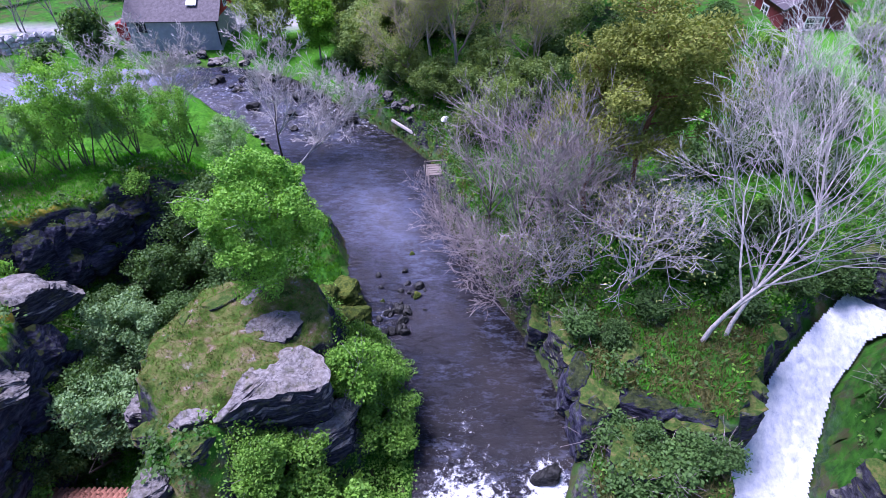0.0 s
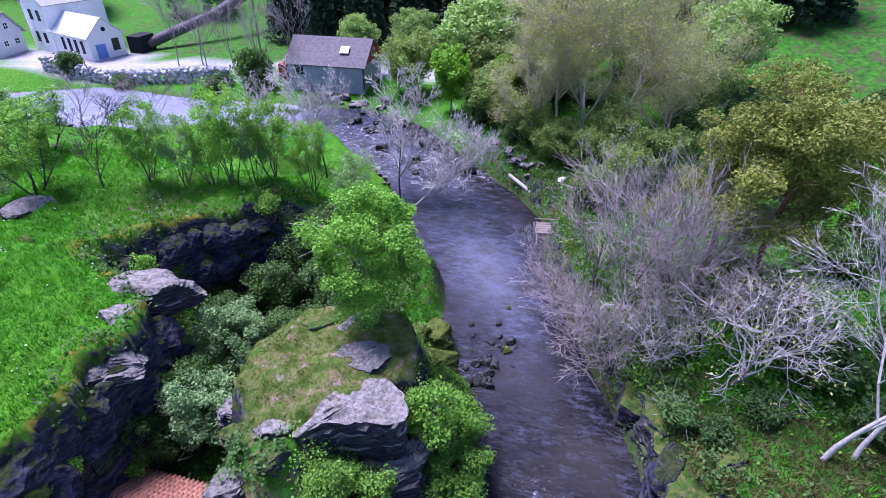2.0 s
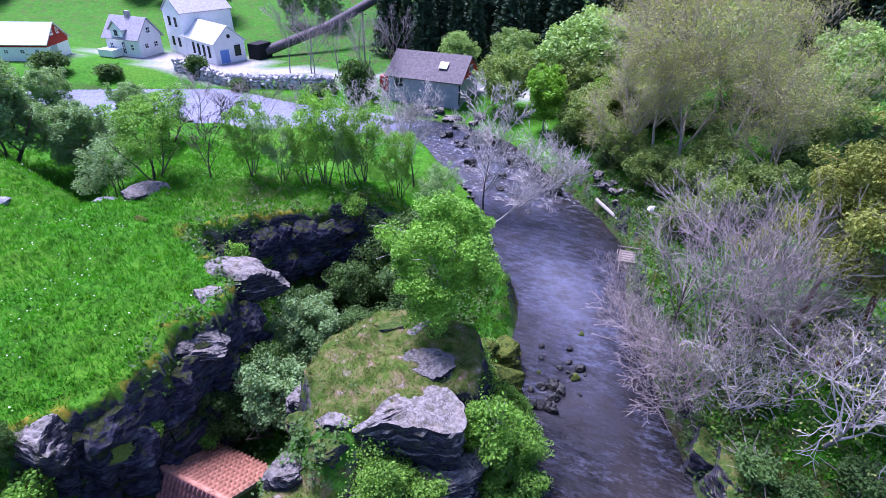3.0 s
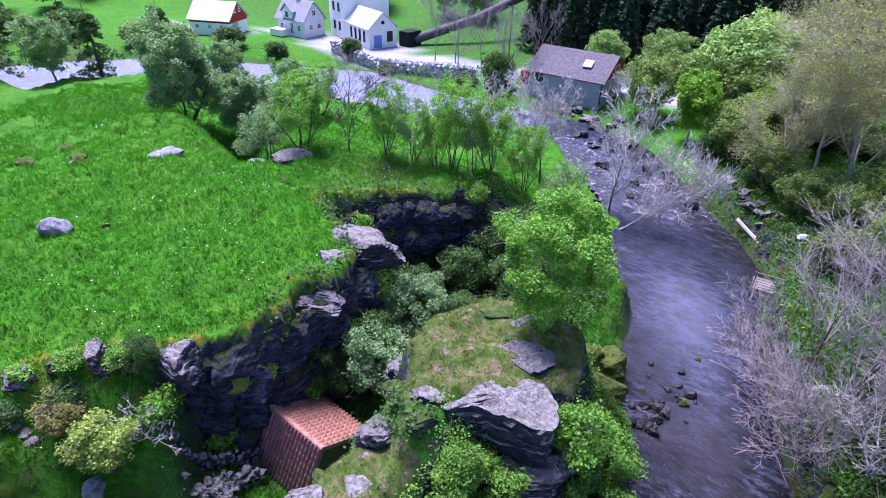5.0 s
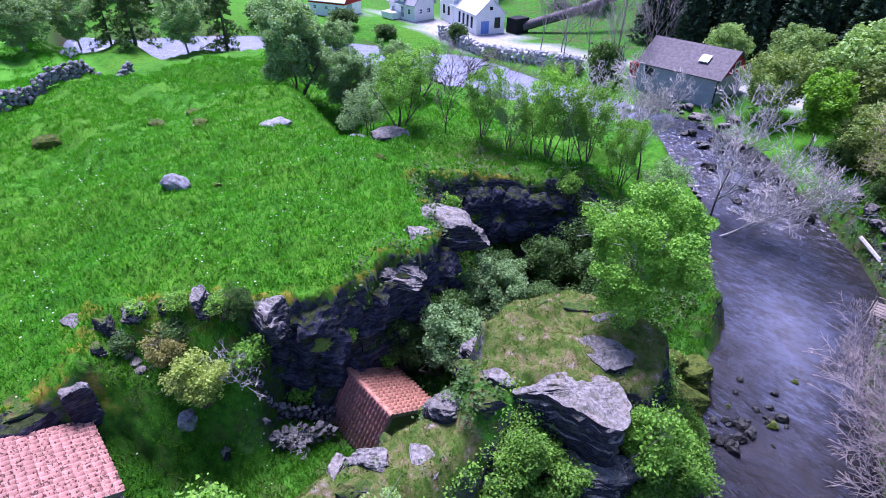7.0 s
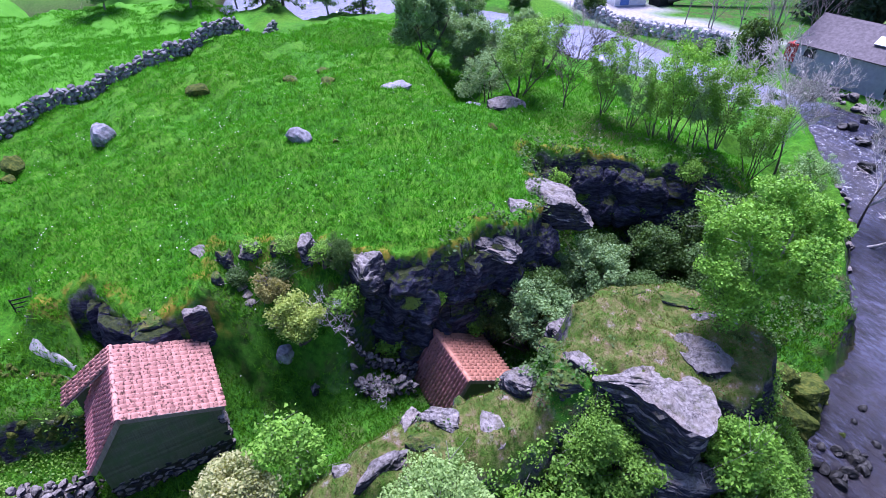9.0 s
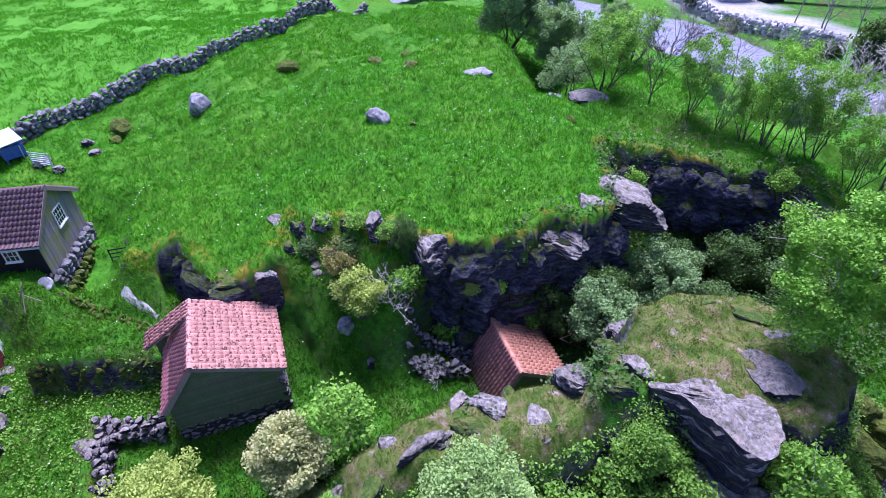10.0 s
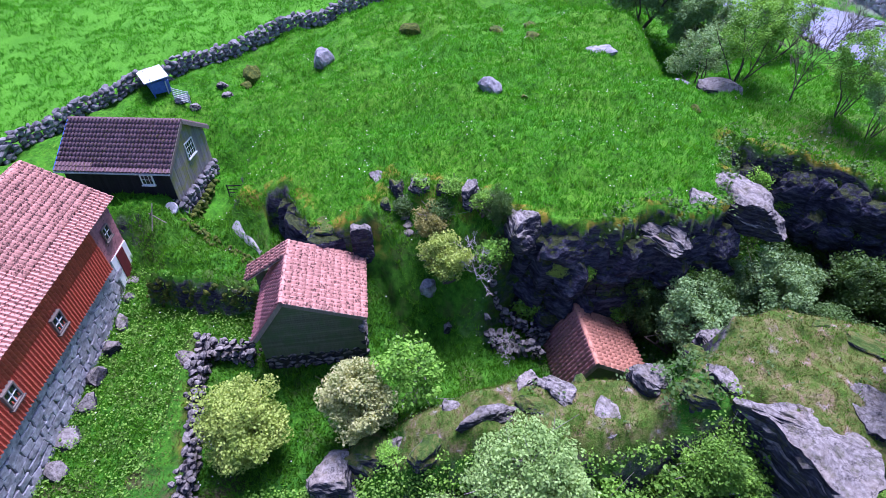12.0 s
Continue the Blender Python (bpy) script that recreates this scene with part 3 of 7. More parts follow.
def boulder_mesh(name, size, mat, seed, cuts=9, jag=0.12, level=3):
    """An angular block: a ball cut by random planes, then roughened."""
    rnd = random.Random(seed)
    bm = bmesh.new()
    bmesh.ops.create_icosphere(bm, subdivisions=level, radius=1.0)
    planes = []
    for k in range(cuts):
        v = Vector((rnd.gauss(0, 1), rnd.gauss(0, 1), rnd.gauss(0, 0.7))).normalized()
        planes.append((v, rnd.uniform(0.5, 0.82)))
    off = Vector((rnd.uniform(0, 50), rnd.uniform(0, 50), 0))
    for v in bm.verts:
        for nrm, d in planes:
            over = v.co.dot(nrm) - d
            if over > 0:
                v.co -= nrm * over * 0.93
        v.co += v.co.normalized() * jag * (noise.noise(v.co * 2.3 + off) + 0.6 * noise.noise(v.co * 6 + off))
        v.co = Vector((v.co.x * size[0], v.co.y * size[1], v.co.z * size[2]))
    return mesh_of(name, bm, mat)


# ---- ground: one sheet to the horizon ----
def spread(lo, hi, step, far, grow=1.16):
    mid = list(np.arange(lo, hi + 1e-6, step))
    left, right, s = [], [], step
    while (left[-1] if left else lo) > -far:
        s = min(s * grow, 200)
        left.append((left[-1] if left else lo) - s)
        right.append((right[-1] if right else hi) + s)
    return np.array(left[::-1] + mid + right)


gx, gy = spread(-34, 22, 0.25, 1500), spread(-24, 44, 0.25, 1500)
GX, GY = np.meshgrid(gx, gy)
GZ = land(GX, GY)
nx, ny = len(gx), len(gy)
idx = np.arange(nx * ny).reshape(ny, nx)
quads = np.stack([idx[:-1, :-1], idx[:-1, 1:], idx[1:, 1:], idx[1:, :-1]], -1).reshape(-1, 4)
ground_mesh = bpy.data.meshes.new("ground")
co = np.stack([GX, GY, GZ], -1).reshape(-1, 3)
slope = np.hypot(*np.gradient(GZ, gy, gx))
crag = ease(slope, 1.0, 2.2)
jut = np.stack([np.sin(GX * 5.1 + GZ * 2.3) + np.sin(GY * 3.7 - GZ * 4.0), np.sin(GY * 4.6 + GZ * 2.9) + np.sin(GX * 3.1 - GZ * 5.0)], -1)
co[:, :2] += (0.1 * crag[..., None] * jut).reshape(-1, 2)
ground_mesh.from_pydata(co.tolist(), [], quads.tolist())
ground_mesh.materials.append(M["ground"])
ground_mesh.shade_smooth()
WALL = [(-26, -32.5), (-36, -26.6), (-42, -22.2), (-47.2, -16), (-50.6, -11), (-53.2, -6.4), (-55.2, -1.6), (-57.2, 3), (-60, 7.2), (-63.5, 10.2)]


def beyond_wall(X, Y):
    return np.interp(X, [p[0] for p in WALL[::-1]], [p[1] for p in WALL[::-1]]) - Y


def on_road(X, Y):
    line = np.interp(X, [-110, -90, -75, -62, -50, -38, -25, -5, 30], [47, 58, 62, 60.5, 65, 67.5, 69, 72, 76])
    return np.abs(Y - line)


low_d, r_d, m_d = reach(GX, GY, LOW), reach(GX, GY, RIVER), reach(GX, GY, MOUND)
s_d = reach(GX, GY, STREAM)
sp_d = reach(GX, GY, SPINE)
layers_of = {
    "dry": np.maximum(np.maximum(ease(-m_d, -1.2, 0.3), 0.95 * ease(-sp_d, -1.6, -0.4)), 0.75 * np.exp(-((GX + 24.5) ** 2 / 10 + (GY - 24) ** 2 / 14)) * (GZ > 4)),
    "edge": np.maximum(ease(low_d, 1.3, 0.1) * (GZ > 2.5) * (low_d > -1.5) * (GX < -13), 0.9 * ease(np.abs(reach(GX, GY, STRIP)), 0.5, 0.1) * (GY > -12.2)),
    # the 0.55 term darkens the yard: herbs and painted cliff shade together
    "scrub": np.clip((r_d < 60) * (((GX > -11) & (m_d > 0) & (sp_d > 0.3)) | ((low_d < 0) & (GY > 9.5) & (m_d > 0))).astype(float) + 0.55 * ((low_d < 0) & (GY <= 9.5) & (GX <= -11) & (sp_d > 0.3)) + 0.85 * ease(GY - 0.1 * GX, 66, 74) * (r_d > 10), 0, 1) * (1 - ease(GX, 17, 22) * ease(GY, 28, 34) * ease(-GY, -66, -58)),
    "field": ease(beyond_wall(GX, GY), 0, 1.5) * (GX < -24) + ease(GX, 20, 26) * ease(GY, 48, 52) * ease(-GY, -64, -58) + 0.3 * ease(-GX, 70, 80) * ease(r_d, 8, 14) * (GY > 30) * ease(-r_d, -60, -45),
    "road": ease(on_road(GX, GY), 2.0, 1.5) * (GX > -110) * (GX < -8) + ease(np.hypot((GX + 70) / 12, (GY - 61) / 6), 1.05, 0.95),
    "turf": np.maximum(0.95 * np.exp(-((GY - 0.6) / 3.6) ** 4 - ((GX + 20.4) / 3.6) ** 4), 0.8 * ease(GX - 0.6 * (GY - 14), 18.5, 20) * ease(-GY, -26, -22)),
    "bed": np.maximum(ease(-r_d, -0.5, 0.2), ease(-s_d, -0.3, 0.2)),
}
for key, val in layers_of.items():
    a = ground_mesh.attributes.new(key, "FLOAT", "POINT")
    a.data.foreach_set("value", np.clip(val, 0, 1).astype(np.float32).ravel())
ground = tagged(new("ground", ground_mesh), "green grassy ground with rock faces and a sunken yard", "ground", kind="structure")


# ---- water ----
def water_sheet(name, outline, level, step, mat, label, foam, grow=0.6, ripple=0.022, pale=None):
    xs, ys = [p[0] for p in outline], [p[1] for p in outline]
    ax = np.arange(min(xs) - 1, max(xs) + 1, step)
    ay = np.arange(max(min(ys), -20) - 1, max(ys) + 1, step)
    X, Y = np.meshgrid(ax, ay)
    inside = reach(X, Y, outline) < grow
    Z = level(X, Y)
    tumble = foam(X, Y)
    Z = Z + ripple * (1 + 3 * tumble) * (rough(X, Y, 1.1, 2) + 0.7 * rough(X, Y, 0.6, 4))
    keep = inside[:-1, :-1] & inside[1:, 1:] & inside[:-1, 1:] & inside[1:, :-1]
    ids = np.arange(X.size).reshape(X.shape)
    q = np.stack([ids[:-1, :-1], ids[:-1, 1:], ids[1:, 1:], ids[1:, :-1]], -1)[keep]
    used = np.unique(q)
    back = np.zeros(X.size, int)
    back[used] = np.arange(len(used))
    me = bpy.data.meshes.new(name)
    me.from_pydata(np.stack([X, Y, Z], -1).reshape(-1, 3)[used].tolist(), [], back[q].tolist())
    me.materials.append(M[mat])
    a = me.attributes.new("foam", "FLOAT", "POINT")
    a.data.foreach_set("value", tumble.ravel()[used].astype(np.float32))
    if pale:
        a = me.attributes.new("pale", "FLOAT", "POINT")
        a.data.foreach_set("value", pale(X, Y).ravel()[used].astype(np.float32))
    me.shade_smooth()
    return tagged(new(name, me), label, "water", kind="structure")


def river_foam(X, Y):
    rapid = 0.34 * ease(Y - 0.25 * X, 46.5, 49) * ease(-(Y - 0.25 * X), -63, -58) * (X > -32)
    drop = 0.5 * ease(-Y, -14.5, -11) * ease(np.abs(X - 1.2), 3.2, 1.2) + 0.95 * np.exp(-((X - 5.0) / 1.0) ** 2 - ((Y - 12.2) / 1.4) ** 2)
    shoal = 0.2 * np.exp(-((X + 1) ** 2 / 6 + (Y - 22.5) ** 2 / 9)) + 0.2 * np.exp(-((X - 0.9) / 1.3) ** 2) * ease(-Y, -21, -15) + 0.1 * ease(-Y, -24, -15)
    return np.clip(rapid + drop + shoal + 0.25 * ease(-X, 85, 95), 0, 1)


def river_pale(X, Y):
    """Where sky sheen and aerated water are painted pale: the pond above the rapids and the run below them."""
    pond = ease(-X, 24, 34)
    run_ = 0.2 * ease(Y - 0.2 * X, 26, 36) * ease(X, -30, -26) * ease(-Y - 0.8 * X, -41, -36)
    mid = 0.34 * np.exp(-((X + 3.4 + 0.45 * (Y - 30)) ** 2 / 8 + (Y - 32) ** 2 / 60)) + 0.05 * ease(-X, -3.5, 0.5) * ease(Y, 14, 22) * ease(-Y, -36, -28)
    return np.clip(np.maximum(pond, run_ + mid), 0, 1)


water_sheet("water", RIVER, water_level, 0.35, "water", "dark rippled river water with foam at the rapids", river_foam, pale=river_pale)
water_sheet("water", STREAM, side_level, 0.13, "fall", "white foaming waterfall between rocky banks", lambda X, Y: ease(22 - Y, 0, 2), 0.12, 0.014)


# ---- houses ----
def ridge_pose(a, b, base):
    """Local frame: x along the ridge from a to b, y across to its left, z up from the base."""
    return pose((a[0] + b[0]) / 2, (a[1] + b[1]) / 2, base, 0, 0, math.degrees(math.atan2(b[1] - a[1], b[0] - a[0])))


def pantile_mesh(name, w, l, mat):
    """One S-shaped clay tile lying in its own plane, x across, y down the slope."""
    verts, faces = [], []
    wave = [(0.0, 0.0), (0.18, 0.085), (0.46, 0.095), (0.7, 0.0), (1.06, -0.01)]
    for y, lift in ((-0.06, -0.004), (l, 0.05)):
        for u, h in wave:
            verts.append((u * w, y, h + lift))
    for u, h in wave:
        verts.append((u * w, l, h - 0.004))
    for k in range(4):
        faces += [(k, k + 1, k + 6, k + 5), (k + 5, k + 6, k + 11, k + 10)]
    me = pydata(name, verts, [f[::-1] for f in faces], mat)
    for f in me.polygons:
        f.use_smooth = f.index % 2 == 0
    return me


def tile_plane(parent, x0, x1, top, foot, w, l, mat, budget, seed, name="roof_tile"):
    """Tiles from a line at the top (y, z) to one at the foot: single ones first, the rest joined."""
    rnd = random.Random(seed)
    (ya, za), (yb, zb) = top, foot
    run = math.hypot(yb - ya, zb - za)
    down = Vector((0, (yb - ya) / run, (zb - za) / run))
    across = Vector((1, 0, 0)) if yb < ya else Vector((-1, 0, 0))
    out = across.cross(down)
    if out.z < 0:
        out = -out
        across = -across
    start = x0 if across.x > 0 else x1
    cols, rows = max(1, round(abs(x1 - x0) / w)), max(1, round(run / l))
    w, l = abs(x1 - x0) / cols, run / rows
    me = pantile_mesh(name, w, l, mat)
    base = np.array([v.co[:] for v in me.vertices])
    poly = [tuple(p.vertices) for p in me.polygons]
    rest_v, rest_f = [], []
    for r in range(rows):
        for c in range(cols):
            o = Vector((start, ya, za)) + across * (c * w) + down * (r * l) + out * (0.03 + rnd.uniform(0, 0.008))
            m = Matrix.Identity(4)
            m.col[0].xyz, m.col[1].xyz, m.col[2].xyz, m.col[3].xyz = across, down, out, o
            m = m @ pose(0, 0, 0, rnd.gauss(0, 0.5), rnd.gauss(0, 0.7), rnd.gauss(0, 0.7))
            if budget > 0:
                piece(name, me, parent, m)
                budget -= 1
            else:
                k = len(rest_v)
                rest_v += [m @ Vector(v) for v in base]
                rest_f += [tuple(i + k for i in f) for f in poly]
    if rest_v:
        tagged(piece("roof_tiles", pydata("roof_tiles", rest_v, rest_f, mat), parent), kind="stuff")
    return budget


def ridge_caps(parent, x0, x1, z, mat, step=0.36):
    verts, faces = [], []
    for k in range(9):
        a = math.pi * k / 8
        for x, r in ((0.0, 0.115), (step * 1.08, 0.135)):
            verts.append((x, math.cos(a) * r, math.sin(a) * r * 0.9))
    faces = [(2 * k, 2 * k + 1, 2 * k + 3, 2 * k + 2) for k in range(8)]
    me = pydata("ridge_tile", verts, faces, mat, True)
    n = int((x1 - x0) / step)
    for k in range(n):
        piece("ridge_tile", me, parent, pose(x0 + k * (x1 - x0) / n, 0, z, 0, 0, 0))


def slab_roof(parent, x0, x1, a, b, thick, mat, name="roof"):
    """A sloping sheet between two lines (y, z)."""
    d = Vector((0, b[0] - a[0], b[1] - a[1])).normalized()
    up = Vector((0, -d.z, d.y)) if d.y > 0 else Vector((0, d.z, -d.y))
    return part(name, prism(bmesh.new(), [(x0, *a), (x0, *b), (x1, *b), (x1, *a)], up * thick), mat, parent)


def window(parent, at, way, w, h, cols, rows, frame_mat="white_paint", glass="glass", bar=0.05, deep=0.08, tilt=0.0, bars=None):
    """A window on a wall; at: its middle, way: the wall's outward direction in the plan (degrees)."""
    t = new("window")
    t.parent = parent
    t.matrix_basis = pose(*at, 0, 0, way) @ pose(0, 0, 0, 0, -tilt, 0)
    e = bar * 1.3
    bm = bmesh.new()
    box(bm, (0, -w / 2, -h / 2), (deep, -w / 2 + e, h / 2)), box(bm, (0, w / 2 - e, -h / 2), (deep, w / 2, h / 2))
    box(bm, (0, -w / 2 + e, h / 2 - e), (deep, w / 2 - e, h / 2)), box(bm, (0, -w / 2 + e, -h / 2), (deep, w / 2 - e, -h / 2 + e))
    part("window_frame", bm, frame_mat, t)
    part("pane", boxed((0, -w / 2 + e, -h / 2 + e), (deep * 0.55, w / 2 - e, h / 2 - e)), glass, t)
    bm = bmesh.new()
    for k in range(1, cols):
        y = -w / 2 + w * k / cols
        box(bm, (0.01, y - bar / 3, -h / 2 + e), (deep * 0.8, y + bar / 3, h / 2 - e))
    for k in range(1, rows):
        z = -h / 2 + h * k / rows
        box(bm, (0.012, -w / 2 + e, z - bar / 3), (deep * 0.75, w / 2 - e, z + bar / 3))
    if cols > 1 or rows > 1:
        part("glazing_bar", bm, bars or frame_mat, t)
    else:
        bm.free()
    part("window_sill", boxed((0, -w / 2 - 0.05, -h / 2 - 0.06), (deep + 0.06, w / 2 + 0.05, -h / 2)), frame_mat, t)
    return t


def board_wall(parent, p0, p1, z0, tops, mat, out, size=0.16, upright=True, name="board"):
    """Boards on a wall from p0 to p1 (plan); tops(s): the wall's upper edge at share s of its length."""
    a, b = Vector((*p0, 0)), Vector((*p1, 0))
    length = (b - a).length
    d = (b - a) / length
    rnd = random.Random(int(length * 100))
    o = Vector((*out, 0))
    if upright:
        n = round(length / size)
        for k in range(n):
            s0, s1 = k / n, (k + 1) / n
            bm = bmesh.new()
            q0, q1 = a + d * length * s0, a + d * (length * s1 - 0.012)
            ta, tb = tops(s0), tops(s1)
            prism(bm, [(q0.x, q0.y, z0), (q1.x, q1.y, z0), (q1.x, q1.y, tb), (q0.x, q0.y, ta)], o * rnd.uniform(0.02, 0.035))
            part(name, bm, mat, parent)
    else:
        zmax = max(tops(k / 40) for k in range(41))
        n = round((zmax - z0) / size)
        for k in range(n):
            za, zb = z0 + k * size, z0 + (k + 1) * size - 0.045
            ss = [j / 60 for j in range(61) if tops(j / 60) > zb]
            if len(ss) < 2:
                continue
            q0, q1 = a + d * length * ss[0], a + d * length * ss[-1]
            bm = bmesh.new()
            prism(bm, [(q0.x, q0.y, za), (q1.x, q1.y, za), (q1.x, q1.y, zb), (q0.x, q0.y, zb)], o * 0.03)
            for v in bm.verts:
                if v.co.z < za + 0.001:
                    v.co += o * 0.03
            part(name, bm, mat, parent)


STONES = {}


def stone_meshes(mat):
    if mat not in STONES:
        STONES[mat] = [boulder_mesh("stone", (0.5, 0.5, 0.5), mat, 900 + k, cuts=14, jag=0.12, level=2) for k in range(7)]
    return STONES[mat]


def stone_face(parent, a, b, foot, head, size, mat, out, seed, deep=0.35, name="stone", batter=0.0):
    """Fitted stones on an upright face from plan point a to b, in the parent's frame; foot(s), head(s): heights along it."""
    rnd = random.Random(seed)
    length = math.dist(a, b)
    ang = math.degrees(math.atan2(b[1] - a[1], b[0] - a[0]))
    meshes = stone_meshes(mat)
    z, row = min(foot(0), foot(1)), 0
    zmax = max(head(0), head(1))
    while z < zmax:
        h = size * rnd.uniform(0.62, 0.95)
        x = -rnd.uniform(0, size)
        while x < length:
            w = size * rnd.uniform(0.8, 1.7)
            s = min(1, max(0, (x + w / 2) / length))
            mid = z + h / 2
            if foot(s) - h * 0.5 < mid < head(s) + h * 0.2 and 0 <= x + w / 2 <= length:
                px_, py_ = a[0] + (b[0] - a[0]) * s, a[1] + (b[1] - a[1]) * s
                off = -deep * 0.25 + rnd.uniform(-0.03, 0.05) - batter * (mid - foot(s))
                piece(name, rnd.choice(meshes), parent, pose(px_ + out[0] * off, py_ + out[1] * off, mid + rnd.uniform(-0.03, 0.03), rnd.uniform(-8, 8), rnd.uniform(-10, 10), ang + rnd.choice((0, 180)) + rnd.uniform(-7, 7)) @ Matrix.Diagonal((w * 1.22, deep * 1.5, h * 1.3, 1)))
            x += w
        z += h * 0.93
        row += 1


def slab_meshes(mat):
    """Flat fitted stones with uneven straight edges and a slightly proud, chamfered face."""
    key = "slab_" + mat
    if key not in STONES:
        STONES[key] = []
        for k in range(9):
            rnd = random.Random(700 + k)
            pts = []
            for x, z in ((-0.5, -0.5), (0, -0.5), (0.5, -0.5), (0.5, 0.1), (0.5, 0.5), (-0.1, 0.5), (-0.5, 0.5), (-0.5, 0)):
                pts.append((x * rnd.uniform(0.78, 1.08), z * rnd.uniform(0.78, 1.1)))
            verts = [(x, -0.3, z) for x, z in pts] + [(x, 0.3, z) for x, z in pts] + [(x * 0.86, 0.42 + rnd.uniform(-0.06, 0.06), z * 0.86) for x, z in pts]
            faces = [tuple(range(16, 24))[::-1]]
            for j in range(8):
                q = (j + 1) % 8
                faces += [(j, 8 + j, 8 + q, q), (8 + j, 16 + j, 16 + q, 8 + q)]
            STONES[key].append(pydata("stone", verts, faces, mat))
    return STONES[key]


def fitted_face(parent, a, b, foot, head, size, mat, seed, deep=0.16):
    """A face of large fitted slabs, y outward, from plan point a to b along x."""
    rnd = random.Random(seed)
    meshes = slab_meshes(mat)
    z = min(foot(0), foot(1))
    while z < max(head(0), head(1)):
        h = size * rnd.uniform(0.55, 0.85)
        x = a[0] - rnd.uniform(0, size)
        while x < b[0]:
            w = size * rnd.uniform(0.5, 1.9)
            s = (x + w / 2 - a[0]) / (b[0] - a[0])
            hh = h * rnd.uniform(0.85, 1.15)
            if 0 <= s <= 1 and foot(s) - h < z + h / 2 < head(s):
                piece("stone", rnd.choice(meshes), parent, pose(x + w / 2, a[1], z + h / 2 + rnd.uniform(-0.05, 0.05), rnd.uniform(-4, 4), rnd.uniform(-20, 20), rnd.uniform(-4, 4)) @ Matrix.Diagonal((w * 0.99, deep, hh * 1.02, 1)))
            x += w
        z += h * 0.97


def shed(name, label, a, b, base, ridge, right, left, tile_right, tile_left, gable, seed, w=0.27):
    """A small tiled shed: unequal slopes (run, drop), boarded gables over stone."""
    t = thing(name, ridge_pose(a, b, base), label, "shed")
    L, zr = math.dist(a, b) / 2, ridge - base
    (rr, rd), (lr, ld) = right, left
    i = 0.22
    part("wall", prism(bmesh.new(), [(-L + i, -lr + i, 0), (-L + i, rr - i, 0), (-L + i, rr - i, zr - rd + 0.05), (-L + i, 0, zr - 0.12), (-L + i, -lr + i, zr - ld + 0.15)], (2 * L - 2 * i, 0, 0)), "dark_stone", t)
    slab_roof(t, -L, L, (0, zr), (rr, zr - rd), 0.05, "wood", "roof_deck"), slab_roof(t, -L, L, (0, zr), (-lr, zr - ld), 0.05, "wood", "roof_deck")
    left_over = tile_plane(t, -L, L, (0.02, zr + 0.02), (rr + 0.06, zr - rd + 0.0), w, 0.34, tile_right, 240, seed)
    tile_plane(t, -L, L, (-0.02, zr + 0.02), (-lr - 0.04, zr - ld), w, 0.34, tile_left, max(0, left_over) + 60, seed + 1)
    ridge_caps(t, -L - 0.03, L + 0.03, zr + 0.05, tile_right)
    for x in (-L, L):
        for (y1, z1) in ((rr, zr - rd), (-lr, zr - ld)):
            d = Vector((0, y1, z1 - zr))
            m = Matrix.Translation((x, 0, zr)) @ d.to_track_quat("Y", "Z").to_matrix().to_4x4()
            part("barge_board", boxed((-0.025, 0, -0.14), (0.025, d.length, 0.07), m=m), "wood", t)
    span, low = rr + lr - 2 * i, gable
    tops = lambda s: np.interp(-lr + i + s * span, [-lr, 0, rr], [zr - ld + 0.1, zr - 0.08, zr - rd + 0.02])
    board_wall(t, (L - i, -lr + i), (L - i, rr - i), low, tops, "board_green", (1, 0), 0.15, False)
    stone_face(t, (L - i, -lr + i), (L - i, rr - i), lambda s: 0, lambda s: low, 0.4, "rock", (1, 0), seed, 0.3)
    stone_face(t, (L - i, rr - i), (-L + i, rr - i), lambda s: 0, lambda s: zr - rd - 0.1, 0.42, "rock", (0, 1), seed + 5, 0.35)
    return t, L, zr


# both sheds: the darker left tile carries the shade of that slope
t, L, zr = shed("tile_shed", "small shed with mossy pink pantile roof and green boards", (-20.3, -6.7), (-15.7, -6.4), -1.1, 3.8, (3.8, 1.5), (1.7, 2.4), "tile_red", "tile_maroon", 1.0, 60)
slab_roof(t, -L, -L + 1.25, (-0.05, zr + 0.03), (-2.3, zr - 1.45), 0.06, "wood", "porch_roof")
tile_plane(t, -L, -L + 1.25, (-0.02, zr + 0.1), (-2.36, zr - 1.4), 0.27, 0.34, "tile_red", 60, 66)
part("porch_wall", boxed((-L + 0.15, -2.1, 0), (-L + 0.3, -1.4, zr - 1.6)), "board_green", t)
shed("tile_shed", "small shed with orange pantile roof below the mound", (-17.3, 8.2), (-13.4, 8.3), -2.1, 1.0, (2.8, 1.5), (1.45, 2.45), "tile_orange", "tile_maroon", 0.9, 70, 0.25)


